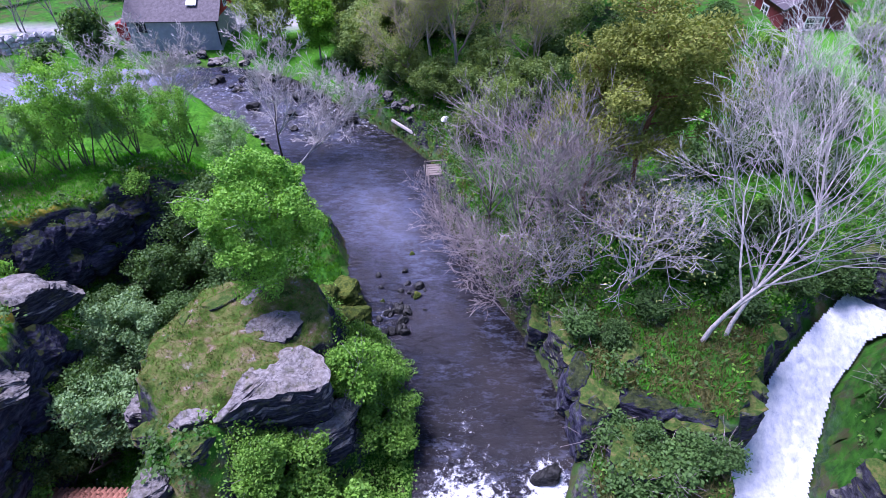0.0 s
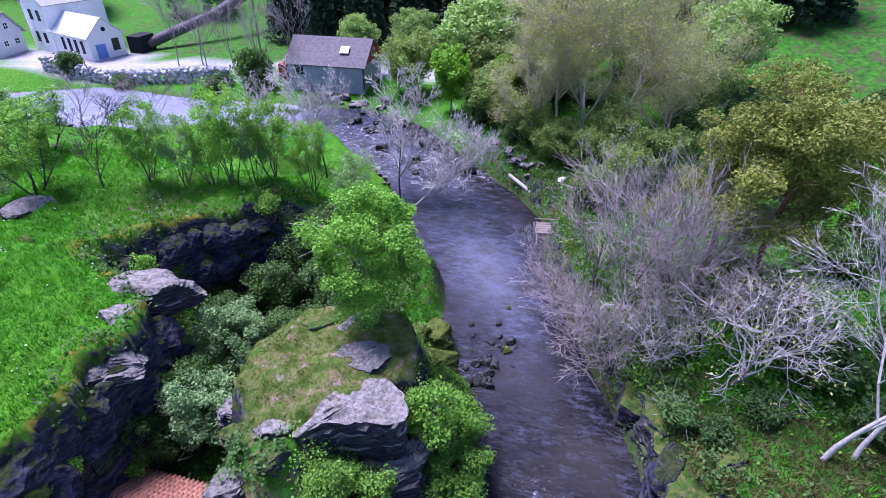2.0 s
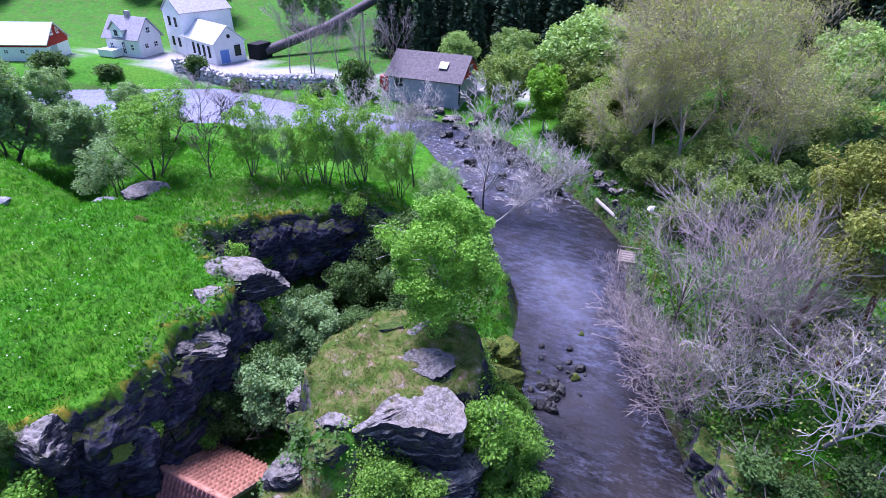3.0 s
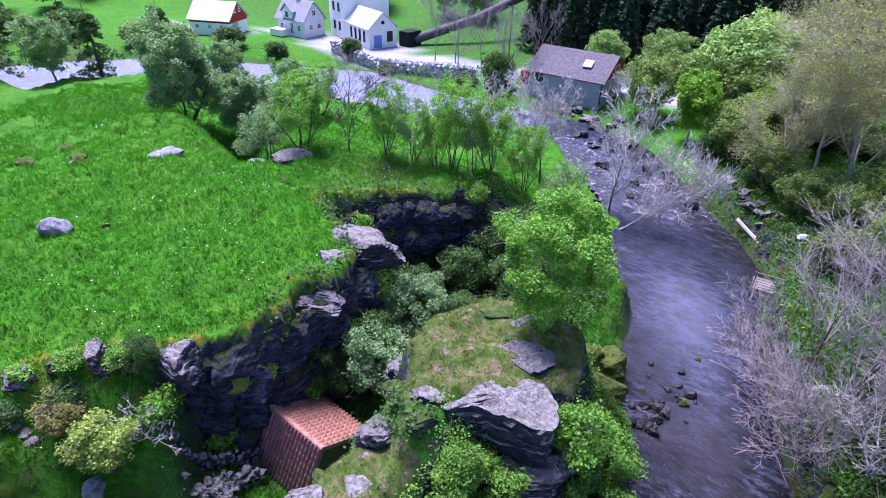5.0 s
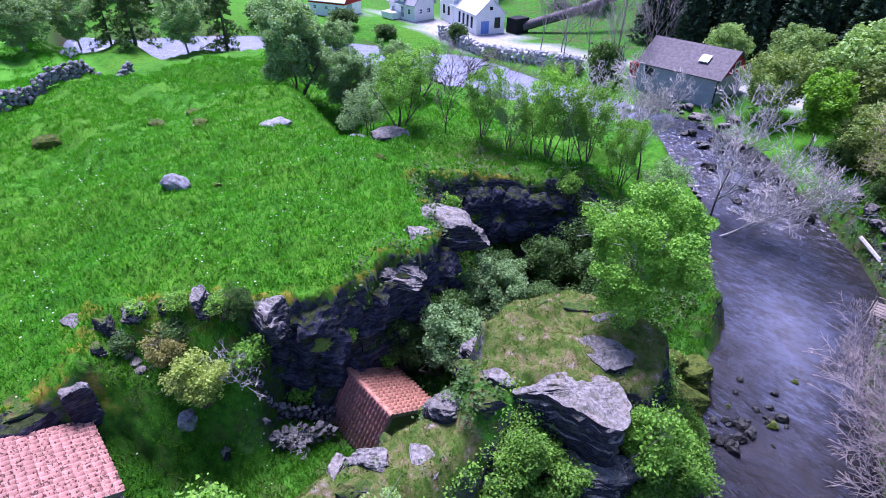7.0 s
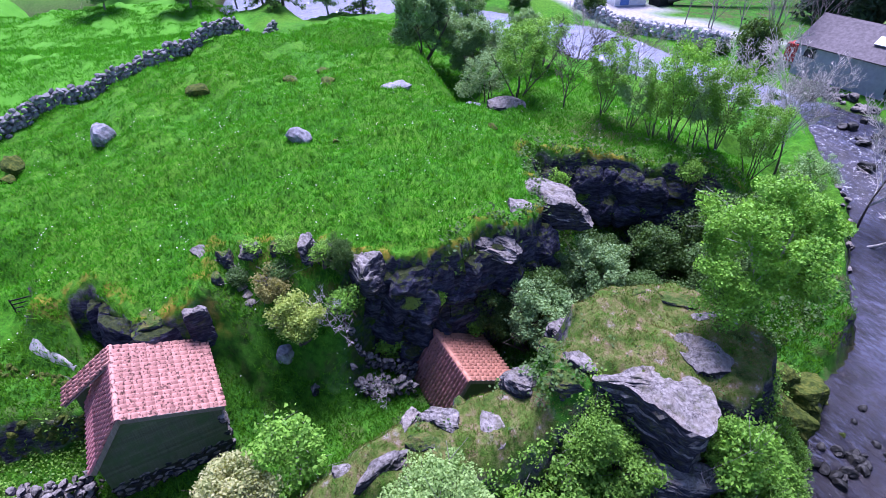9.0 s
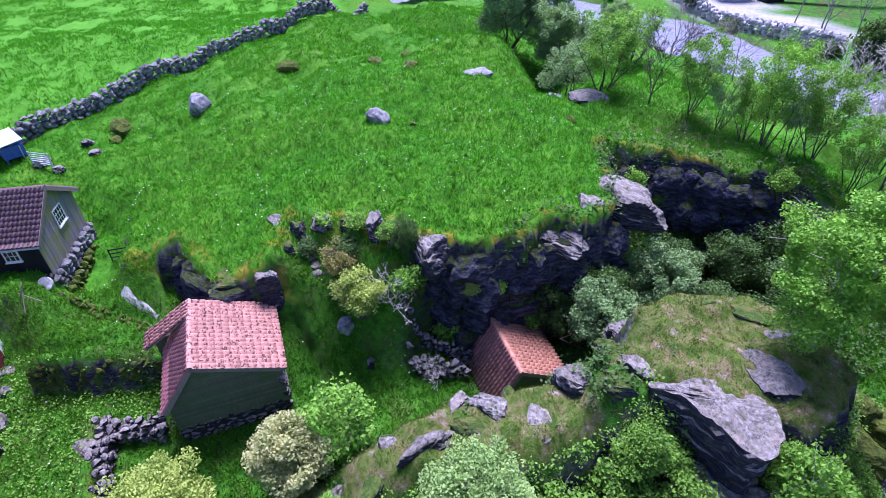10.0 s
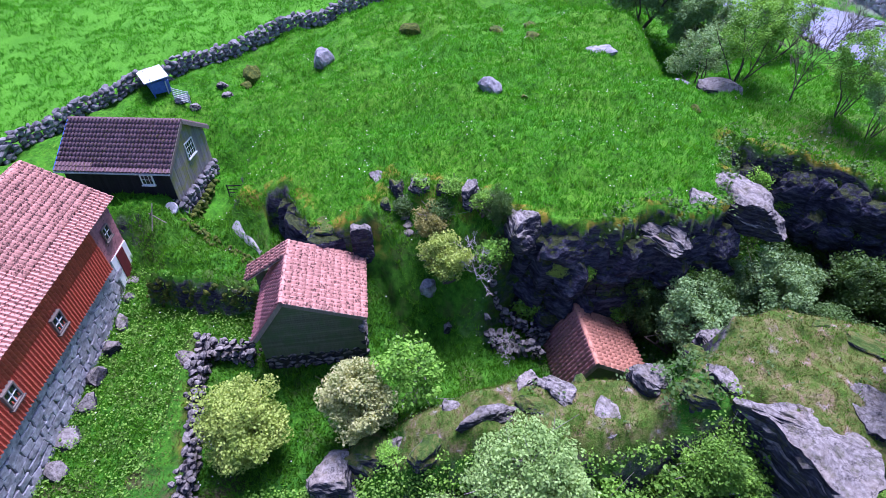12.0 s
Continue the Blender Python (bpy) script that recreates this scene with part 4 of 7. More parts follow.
def boathouse():
    """The old house with brown tiles, tarred long wall and a weathered gable over a stone base."""
    a, b, base, ridge = (-31.1, -21.8), (-30.2, -14.5), 1.6, 6.0
    t = thing("old_house", ridge_pose(a, b, base), "old house with brown tiled roof and weathered grey gable", "house")
    L, zr, run, drop, i = math.dist(a, b) / 2, ridge - base, 3.05, 1.95, 0.3
    part("wall", prism(bmesh.new(), [(-L + i, -run + i, 0), (-L + i, run - i, 0), (-L + i, run - i, zr - drop + 0.1), (-L + i, 0, zr - 0.12), (-L + i, -run + i, zr - drop + 0.1)], (2 * L - 2 * i, 0, 0)), "board_black", t)
    for s in (-1, 1):
        slab_roof(t, -L, L, (0, zr), (s * run, zr - drop), 0.06, "wood", "roof_deck")
    tile_plane(t, -L, L, (-0.02, zr + 0.03), (-run - 0.05, zr - drop), 0.235, 0.33, "tile_dark", 300, 80)
    tile_plane(t, -L, L, (0.02, zr + 0.03), (run + 0.05, zr - drop), 0.235, 0.33, "tile_dark", 0, 81)
    ridge_caps(t, -L, L, zr + 0.05, "tile_dark")
    for x in (-L, L):
        for s in (-1, 1):
            d = Vector((0, s * run, -drop))
            m = Matrix.Translation((x, 0, zr)) @ d.to_track_quat("Y", "Z").to_matrix().to_4x4()
            part("barge_board", boxed((-0.03, 0, -0.16), (0.03, d.length, 0.09), m=m), "wood" if x > 0 else "blue_tarp", t)
    part("gutter", boxed((-L, -run - 0.14, zr - drop - 0.1), (L, -run - 0.02, zr - drop - 0.02)), "steel", t)
    tops = lambda s: np.interp(s, [0, 0.5, 1], [zr - drop, zr - 0.08, zr - drop])
    board_wall(t, (L - i, -run + i), (L - i, run - i), -0.12, tops, "board_grey", (1, 0), 0.2, True)
    board_wall(t, (-L + i, -run + i), (L - i, -run + i), 0.35, lambda s: zr - drop + 0.1, "board_black", (0, -1), 0.22, True)
    window(t, (L - i + 0.03, 0.35, zr - 2.1), 0, 1.1, 1.1, 4, 3, bar=0.04)
    window(t, (1.9, -run + i - 0.035, zr - 2.6), -90, 0.8, 0.75, 3, 2)
    stone_face(t, (L - i + 0.3, -run + i - 0.3), (L - i + 0.3, run - i), lambda s: -1.7 + 0.4 * s, lambda s: -0.02, 0.4, "wall_stone", (1, 0), 82, 0.4)
    stone_face(t, (L - i + 0.75, -run + i - 0.2), (L - i + 0.65, run - i - 0.4), lambda s: -2.0 + 0.4 * s, lambda s: -0.75 - 0.2 * s, 0.42, "mossy_masonry", (1, 0), 84, 0.45)
    stone_face(t, (-L + i, -run + i - 0.1), (L - i, -run + i - 0.1), lambda s: -0.5, lambda s: 0.35, 0.36, "rock", (0, -1), 83, 0.35)
    return t


boathouse()


def big_barn():
    """The long barn: pink tiled roof, tile-hung and shingled wall over a stone storey."""
    west, east, eave_y, ridge_y, eave, ridge, base = -24.8, -8.5, -17.4, -21.25, 4.0, 6.55, -1.4
    t = thing("barn", ridge_pose((west, ridge_y), (east, ridge_y), base), "long barn with pink tiles, red tile-hung wall and stone base", "barn")
    L, zr, run, drop = (east - west) / 2, ridge - base, ridge_y - eave_y, ridge - eave
    run = abs(run)
    wy, wx, ze = run - 0.3, -L + 0.3, zr - drop
    z_mid = 1.15 - base
    part("wall", prism(bmesh.new(), [(wx, -wy, -2.0), (wx, wy - 0.05, -2.0), (wx, wy - 0.05, ze + 0.1), (wx, 0, zr - 0.15), (wx, -wy, ze + 0.1)], (2 * L - 0.6, 0, 0)), "mortar", t)
    for s in (-1, 1):
        slab_roof(t, -L, L, (0, zr), (s * run, ze), 0.06, "wood", "roof_deck")
    tile_plane(t, -L, -L + 7.5, (0.02, zr + 0.03), (run + 0.06, ze), 0.25, 0.35, "tile_red", 300, 90)
    tile_plane(t, -L + 7.5, L, (0.02, zr + 0.03), (run + 0.06, ze), 0.25, 0.35, "tile_red", 0, 91)
    tile_plane(t, -L, L, (-0.02, zr + 0.03), (-run - 0.06, ze), 0.25, 0.35, "tile_red", 0, 92)
    ridge_caps(t, -L, L, zr + 0.05, "tile_red")
    for s in (-1, 1):
        d = Vector((0, s * run, -drop))
        m = Matrix.Translation((-L, 0, zr)) @ d.to_track_quat("Y", "Z").to_matrix().to_4x4()
        part("barge_board", boxed((-0.04, 0, -0.16), (0.03, d.length, 0.09), m=m), "wood", t)
    shingle_end = wx + 2.6
    # shingled bay by the corner
    rnd = random.Random(4)
    me = pydata("shingle", [(0, 0, 0), (0.23, 0, 0), (0.23, 0.012, 0.2), (0, 0.012, 0.2), (0, 0.03, 0), (0.23, 0.03, 0)], [(4, 5, 2, 3), (0, 1, 5, 4), (0, 4, 3), (1, 2, 5)], "tile_maroon")
    for r in range(int((ze - z_mid) / 0.18)):
        for c in range(int((shingle_end - wx) / 0.24)):
            piece("shingle", me, t, pose(wx + c * 0.24 + 0.12 * (r % 2) * 0.5, wy - 0.05, z_mid + r * 0.18, 0, 0, rnd.gauss(0, 0.8)))
    tile_plane(t, shingle_end, L - 0.4, (wy - 0.02, ze + 0.05), (wy + 0.2, z_mid - 0.05), 0.22, 0.3, "tile_wall", 220, 94, "wall_tile")
    window(t, (wx + 1.25, wy, z_mid + 1.55), 90, 0.75, 0.85, 2, 2, "wood", deep=0.12, bars="white_paint")
    for x in (-0.05, 4.15, 8.0):
        window(t, (x, wy + 0.16, z_mid + 1.2), 90, 0.85, 0.95, 2, 2, "wood", bar=0.06, deep=0.2, bars="white_paint")
    # plastered strip with the door
    part("plaster", boxed((wx, wy - 0.05, -0.2), (wx + 2.0, wy + 0.03, z_mid)), "white_paint", t, "whitewashed plaster")
    part("door", boxed((wx + 0.55, wy + 0.03, 0.6), (wx + 1.4, wy + 0.08, z_mid - 0.05)), "maroon_paint", t, "dark red plank door")
    part("door_step", boxed((wx + 0.2, wy + 0.03, 0.3), (wx + 1.7, wy + 0.7, 0.6), 0.04), "rock", t)
    fitted_face(t, (wx + 2.0, wy), (L - 0.5, wy), lambda s: 0.2 - 1.7 * s, lambda s: z_mid - 0.1, 0.62, "masonry", 95)
    for k in range(7):
        x = wx + 2.6 + 1.75 * k
        piece("buttress_stone", stone_meshes("rock")[k % 7], t, pose(x, wy + 0.5, -0.15 - 0.12 * k, 12 * k, 5, 50 * k) @ Matrix.Diagonal((1.4, 1.3, 1.5, 1)))
    return t


big_barn()


def far_house(name, label, a, b, base, eave, ridge, run, wall, roof, windows, gable_windows=(), chimney=False, over=0.35, trim="white_paint"):
    """A house seen from afar: walls, roof, windows along its right-hand side and on the far gable b."""
    t = thing(name, ridge_pose(a, b, base), label, "house")
    L, ze, zr = math.dist(a, b) / 2, eave - base, ridge - base
    part("wall", prism(bmesh.new(), [(-L, -run, -1.2), (-L, run, -1.2), (-L, run, ze), (-L, 0, zr), (-L, -run, ze)], (2 * L, 0, 0)), wall, t)
    k = (zr - ze) / run
    for s in (-1, 1):
        slab_roof(t, -L - over, L + over, (0, zr + 0.04), (s * (run + over), ze - k * over + 0.04), 0.14, roof)
    for x, z, w, h in windows:
        window(t, (x, -run - 0.01, z), -90, w, h, 2, 2, trim, bar=0.09, deep=0.06)
    for y, z, w, h in gable_windows:
        window(t, (L + 0.01, y, z), 0, w, h, 2, 2, trim, bar=0.09, deep=0.06)
    if chimney:
        part("chimney", boxed((-0.35, -0.3, zr - 0.4), (0.35, 0.3, zr + 0.9)), "concrete", t)
    return t


# grey house above the rapids
g = far_house("grey_house", "grey house with dark slate roof beside the river", (-35.9, 63.4), (-26.3, 64.2), 2.3, 5.0, 7.3, 3.6, "grey_paint", "slate", [(-3.4, 1.95, 1.1, 0.9)], trim="board_black")
part("gable_cladding", prism(bmesh.new(), [(4.83, -3.6, 2.7), (4.83, 3.6, 2.7), (4.83, 0, 5.0)], (0.06, 0, 0)), "red_paint", g, "dark red gable cladding")
window(g, (4.9, 0.3, 3.6), 0, 1.2, 0.8, 2, 1)
m = Matrix.Translation((2.1, -1.9, 4.0)) @ Vector((0, -3.6, -2.3)).to_track_quat("Y", "Z").to_matrix().to_4x4()
part("skylight", boxed((-0.55, -0.55, 0.1), (0.55, 0.55, 0.22), m=m), "pale_roof", g, "pale glazed skylight")
part("downpipe", boxed((4.72, -3.72, 0), (4.84, -3.6, 2.7)), "board_black", g)
part("red_porch", boxed((-6.6, -2.6, 0.2), (-4.83, 0.5, 2.1), 0.05), "red_paint", g, "low red lean-to")
# power station with its taller wing
axis = (-0.963, 0.268)
pa = (-66.3 + 0.268 * 2.45, 61.1 + 0.963 * 2.45)
pw = far_house("power_station", "white power station with arched windows and blue door", (pa[0] + axis[0] * 9.5, pa[1] + axis[1] * 9.5), pa, 2.4, 5.3, 7.5, 2.5, "white_paint", "pale_roof",
               [(-1.6 + 1.55 * k, 1.6, 0.6, 1.6) for k in range(4)], [(1.2, 1.6, 1.0, 1.5)], trim="board_black", over=0.2)
part("door", boxed((4.75, -1.7, 0), (4.8, -0.3, 1.9)), "blue_paint", pw, "blue plank door")
part("vent", boxed((4.75, -0.25, 3.5), (4.79, 0.25, 4.0), 0.1), "board_black", pw)
wing_mid = (pa[0] + axis[0] * 11.6, pa[1] + axis[1] * 11.6)
wing = far_house("power_station", "tall white wing of the power station with slate roof", (wing_mid[0] + 0.268 * 6, wing_mid[1] + 0.963 * 6), (wing_mid[0] - 0.268 * 2.6, wing_mid[1] - 0.963 * 2.6), 2.4, 8.6, 10.6, 2.9, "white_paint", "lead_roof", [], [(-1.0, 4.8, 0.7, 1.3), (1.0, 4.8, 0.7, 1.3), (-1.0, 1.8, 0.7, 1.3), (1.0, 1.8, 0.7, 1.3)], trim="board_black", over=0.2)
verts, faces = [], []
pipe = [Vector((-63.5, 68.5, 3.2)), Vector((-58, 78, 6.0)), Vector((-50, 93, 12.5)), Vector((-40, 112, 22))]
for p, q in zip(pipe, pipe[1:]):
    tube(verts, faces, p, q, 0.75, 0.75, 10)
tagged(new("penstock_pipe", pydata("penstock_pipe", verts, faces, "slate", True)), "dark steel penstock pipe running down the hillside", "pipe")
part("pipe_house", boxed((-65.2, 66.6, 1.8), (-63.0, 69.6, 4.6), 0.05), "board_black")
tagged(bpy.data.objects["pipe_house"], "dark timber valve hut beside the power station", "hut")
# dwelling and red barn further up the river
d = far_house("white_house", "white wooden house with grey roof by the road", (-86.6, 60.4), (-80.0, 61.1), 2.4, 5.2, 7.8, 2.3, "white_paint", "lead_roof", [(-2.2, 1.4, 0.8, 1.0), (1.9, 1.4, 0.8, 1.0), (0.2, 1.2, 0.8, 1.9)], [(-0.9, 1.5, 0.9, 0.9), (1.0, 1.5, 0.9, 0.9), (0, 3.7, 0.9, 1.0)], True)
part("dormer", prism(bmesh.new(), [(-1.6, -2.5, 2.2), (0.6, -2.5, 2.2), (0.6, -2.5, 3.9), (-0.5, -2.5, 5.0), (-1.6, -2.5, 3.9)], (0, 2.4, 0)), "white_paint", d)
for s in (-1, 1):
    part("dormer_roof", prism(bmesh.new(), [(-0.5, -2.75, 5.12), (-0.5 + s * 1.4, -2.75, 3.75), (-0.5 + s * 1.4, -2.75, 3.88), (-0.5, -2.75, 5.25)], (0, 2.6, 0)), "lead_roof", d)
window(d, (-0.5, -2.52, 3.4), -90, 0.8, 1.0, 2, 2)
part("balcony", boxed((-3.4, -4.2, 0.0), (-0.4, -2.32, 1.1), 0.03), "white_paint", d, "white boarded veranda")
far_house("red_barn", "red and white barn with pale metal roof", (-97.6, 49.8), (-91.0, 53.3), 2.6, 4.9, 7.3, 2.9, "white_paint", "pale_roof", [(-2.4, 1.1, 0.8, 0.7), (0, 1.1, 0.8, 0.7), (2.2, 1.1, 0.8, 0.7)], [(-0.8, 3.6, 0.7, 0.8), (0.8, 3.6, 0.7, 0.8)])
rb = bpy.data.objects["red_barn"]
part("cladding", boxed((-3.8, -2.96, 1.75), (3.8, -2.9, 2.35)), "red_paint", rb, "dark red upper boarding")
part("cladding", prism(bmesh.new(), [(3.74, -2.9, 1.75), (3.74, 2.9, 1.75), (3.74, 2.9, 2.3), (3.74, 0, 4.66), (3.74, -2.9, 2.3)], (0.05, 0, 0)), "red_paint", rb, "dark red gable boarding")
part("door", boxed((3.79, -1.9, 0), (3.84, -0.4, 1.7)), "steel", rb, "grey double door")
# maroon house on the lawn beyond the far bank
r = far_house("maroon_house", "maroon timber house with paved terrace", (38.5, 72.0), (38.0, 60.5), 3.6, 6.6, 8.6, 3.2, "maroon_paint", "slate", [(1.0, 1.5, 1.8, 1.4), (-2.5, 1.5, 1.2, 1.2)], [(0, 1.6, 1.8, 1.4)])
part("terrace", boxed((-4, -6.5, -0.5), (6.5, -3.25, 0.08), 0.03), "concrete", r, "grey paved terrace")
part("garden_steps", boxed((-4.6, -8.2, -0.8), (-2.0, -6.5, -0.2), 0.03), "bark_red", r, "brown timber steps")


# ---- plants ----
def leaf_mesh(name, rng, centres, spread_of, count, size, mat, flat=0.35, long=1.7):
    """Many small leaves round the given centres; each leaf is a bent blade of two faces."""
    centres = np.asarray(centres, float)
    pick = rng.integers(0, len(centres), count)
    spread_of = np.broadcast_to(np.asarray(spread_of, float), (len(centres),))
    off = rng.normal(0, 1, (count, 3))
    off *= (np.minimum(1.7, np.linalg.norm(off, axis=1)) / np.linalg.norm(off, axis=1))[:, None]
    p = centres[pick] + off * spread_of[pick][:, None] * np.array([1, 1, 0.75])
    n = rng.normal(0, 1, (count, 3))
    n[:, 2] = np.abs(n[:, 2]) * (1 + 2 * flat)
    n /= np.linalg.norm(n, axis=1)[:, None]
    a = np.cross(n, rng.normal(0, 1, (count, 3)))
    a /= np.linalg.norm(a, axis=1)[:, None]
    b = np.cross(n, a)
    s = size * rng.uniform(0.6, 1.35, count)[:, None]
    a, b = a * s * 0.5 * long, b * s * 0.5
    corners = np.stack([p - a, p - b + n * s * 0.12, p + a, p + b + n * s * 0.12], 1).reshape(-1, 3)
    me = bpy.data.meshes.new(name)
    me.vertices.add(4 * count)
    me.vertices.foreach_set("co", corners.astype(np.float32).ravel())
    me.loops.add(4 * count)
    me.loops.foreach_set("vertex_index", np.arange(4 * count, dtype=np.int32))
    me.polygons.add(count)
    me.polygons.foreach_set("loop_start", np.arange(0, 4 * count, 4, dtype=np.int32))
    me.update(calc_edges=True)
    me.materials.append(M[mat])
    return me


def branch(rnd, verts, faces, tips, start, way, length, radius, depth, bend=0.25, fork=(2, 4), spread_by=0.6, lift=0.12, shrink=0.68, thin=0.011, steps=3):
    """A limb with its forks, into lists; the ends are gathered in tips."""
    p, d, r = start, way.normalized(), radius
    ends = []
    steps = 1 if depth == 0 else 2 if depth == 1 else 3
    for k in range(steps):
        d = (d + Vector((rnd.gauss(0, bend), rnd.gauss(0, bend), rnd.gauss(lift, bend * 0.7))) * 0.55).normalized()
        q = p + d * (length / steps)
        r2 = max(thin * 0.7, r * (0.86 if depth else 0.7))
        tube(verts, faces, p, q, r, r2, 5 if r > 0.06 else 3)
        p, r = q, r2
        ends.append((p, d, r))
    if depth == 0:
        tips.append(p)
        return
    for p1, d1, r1 in ends[:-1]:
        if rnd.random() < 0.75:
            w = (d1 + Vector((rnd.gauss(0, 1), rnd.gauss(0, 1), rnd.gauss(0.15, 0.7))).normalized() * (spread_by * 1.5)).normalized()
            branch(rnd, verts, faces, tips, p1, w, length * shrink * rnd.uniform(0.6, 1.0), max(thin, r1 * 0.5), depth - 1, bend, fork, spread_by, lift, shrink, thin, steps)
    for k in range(rnd.randint(*fork)):
        w = (d + Vector((rnd.gauss(0, 1), rnd.gauss(0, 1), rnd.gauss(0.1, 0.6))).normalized() * spread_by).normalized()
        branch(rnd, verts, faces, tips, p, w, length * shrink * rnd.uniform(0.7, 1.1), max(thin, r * 0.7), depth - 1, bend, fork, spread_by, lift, shrink, thin, steps)


def blob_centres(rng, count, height, width, low=0.25, top=1.0, seed=0.0):
    """Clump centres filling the outer part of an uneven crown."""
    out = []
    while len(out) < count:
        v = rng.normal(0, 1, 3)
        v /= np.linalg.norm(v)
        k = rng.uniform(0.45, 1.0) ** 0.5
        lump = 0.82 + 0.3 * math.sin(3 * v[0] + 2.2 * v[1] + seed) * math.sin(2.6 * v[2] + 1.3 * seed) + 0.14 * math.sin(7 * v[1] + 5 * v[2] + seed)
        mid = (low + top) / 2
        out.append((v[0] * width / 2 * k * lump, v[1] * width / 2 * k * lump, height * (mid + v[2] * (top - low) / 2 * k * lump)))
    return out


def leafy(name, label, category, seed, height, width, leaf_mat, bark_mat, leaves, size, stems=1, low=0.25, clump=0.5, clumps=70, lean=(0, 0), trunk_r=0.12):
    """A tree or bush in leaf at the origin: trunk(s), limbs, crown."""
    rnd, rng = random.Random(seed), np.random.default_rng(seed)
    t = thing(name, pose(0, 0, 0), label, category)
    clump, clumps = clump * 0.68, int(clumps * 1.6)
    centres = blob_centres(rng, clumps, height, width, low, 1.0, seed)
    centres = [(x + lean[0] * z / height, y + lean[1] * z / height, z) for x, y, z in centres]
    for s in range(stems):
        verts, faces = [], []
        w = Vector((rnd.gauss(0, 0.14), rnd.gauss(0, 0.14), 1)) if stems == 1 else Vector((rnd.gauss(0, 0.45), rnd.gauss(0, 0.45), 1))
        p, r = Vector((rnd.gauss(0, 0.12), rnd.gauss(0, 0.12), -0.25)) * (stems > 1) + Vector((0, 0, -0.2)), trunk_r
        reach_up = height * (0.7 if stems == 1 else 0.62)
        pts = [(p, r)]
        for k in range(6):
            q = p + (w.normalized() + Vector((rnd.gauss(0, 0.1) + lean[0] / height * 0.8, rnd.gauss(0, 0.1) + lean[1] / height * 0.8, 0))) * reach_up / 6
            tube(verts, faces, p, q, r, r * 0.82, 6)
            p, r = q, r * 0.82
            pts.append((p, r))
        piece("trunk", pydata("trunk", verts, faces, bark_mat, True), t)
        for k in range(9 if stems == 1 else 4):
            verts, faces = [], []
            p0, r0 = pts[rnd.randint(2, 6)]
            c = Vector(centres[rnd.randrange(len(centres))])
            mid = (p0 + c) / 2 + Vector((rnd.gauss(0, 0.15), rnd.gauss(0, 0.15), 0.15))
            tube(verts, faces, p0, mid, r0 * 0.55, r0 * 0.35, 4), tube(verts, faces, mid, c, r0 * 0.35, 0.012, 4)
            for j in range(3):
                e = c + Vector((rnd.gauss(0, 0.5), rnd.gauss(0, 0.5), rnd.gauss(0.1, 0.4)))
                tube(verts, faces, mid.lerp(c, 0.5), e, r0 * 0.22, 0.008, 3)
            piece("limb", pydata("limb", verts, faces, bark_mat), t)
    sizes = rng.uniform(0.55, 1.15, len(centres)) * clump
    piece("crown", leaf_mesh("crown", rng, centres, sizes, leaves, size, leaf_mat), t)
    return t


def bare(name, label, category, seed, height, bark_mat, limbs=5, depth=4, radius=0.16, lean=(0, 0, 1), split_at=0.35, spread_by=0.7, thin=0.012, reach_of=0.36, buds=None, lift=0.12, shrink=0.66, trunk_mat=None):
    """A leafless tree: trunk, limbs with their twigs."""
    rnd = random.Random(seed)
    t = thing(name, pose(0, 0, 0), label, category)
    verts, faces, pts = [], [], []
    p, r, d = Vector((0, 0, -0.3)), radius, Vector(lean).normalized()
    top = height * 0.62
    for k in range(7):
        d = (d + Vector((rnd.gauss(0, 0.07), rnd.gauss(0, 0.07), 0.05))).normalized()
        q = p + d * top / 7
        tube(verts, faces, p, q, r, r * 0.84, 7)
        p, r = q, r * 0.84
        if (k + 1) / 7 >= split_at:
            pts.append((p, d, r))
    piece("trunk", pydata("trunk", verts, faces, trunk_mat or bark_mat, True), t)
    tips = []
    for k in range(limbs):
        verts, faces = [], []
        p0, d0, r0 = pts[k % len(pts)] if k < limbs - 2 else pts[-1]
        a = 2.4 * k + rnd.uniform(-0.5, 0.5)
        w = d0 * 0.8 + Vector((math.cos(a), math.sin(a), 0.25)) * spread_by
        branch(rnd, verts, faces, tips, p0, w, height * reach_of * rnd.uniform(0.8, 1.15), r0 * 0.75, depth - 1, spread_by=spread_by, thin=thin, lift=lift, shrink=shrink)
        piece("limb", pydata("limb", verts, faces, bark_mat), t)
    if buds:
        mat, count, size = buds
        piece("crown", leaf_mesh("crown", np.random.default_rng(seed), np.array([tuple(v) for v in tips]), 0.3, count, size, mat), t)
    return t


def stand(first, spots, group=""):
    """The first plant to the first spot, copies to the others: x, y, turn, scale across, scale up, sink."""
    for k, (x, y, turn, sx, sz, sink) in enumerate(spots):
        m = pose(x, y, ground_at(x, y) - sink, 0, 0, turn) @ Matrix.Diagonal((sx, sx, sz, 1))
        if k == 0:
            first.matrix_basis = m
            if group:
                tagged(first, group=group)
        else:
            ob = copy_thing(first, pose(0, 0, 0))
            ob.matrix_basis = m


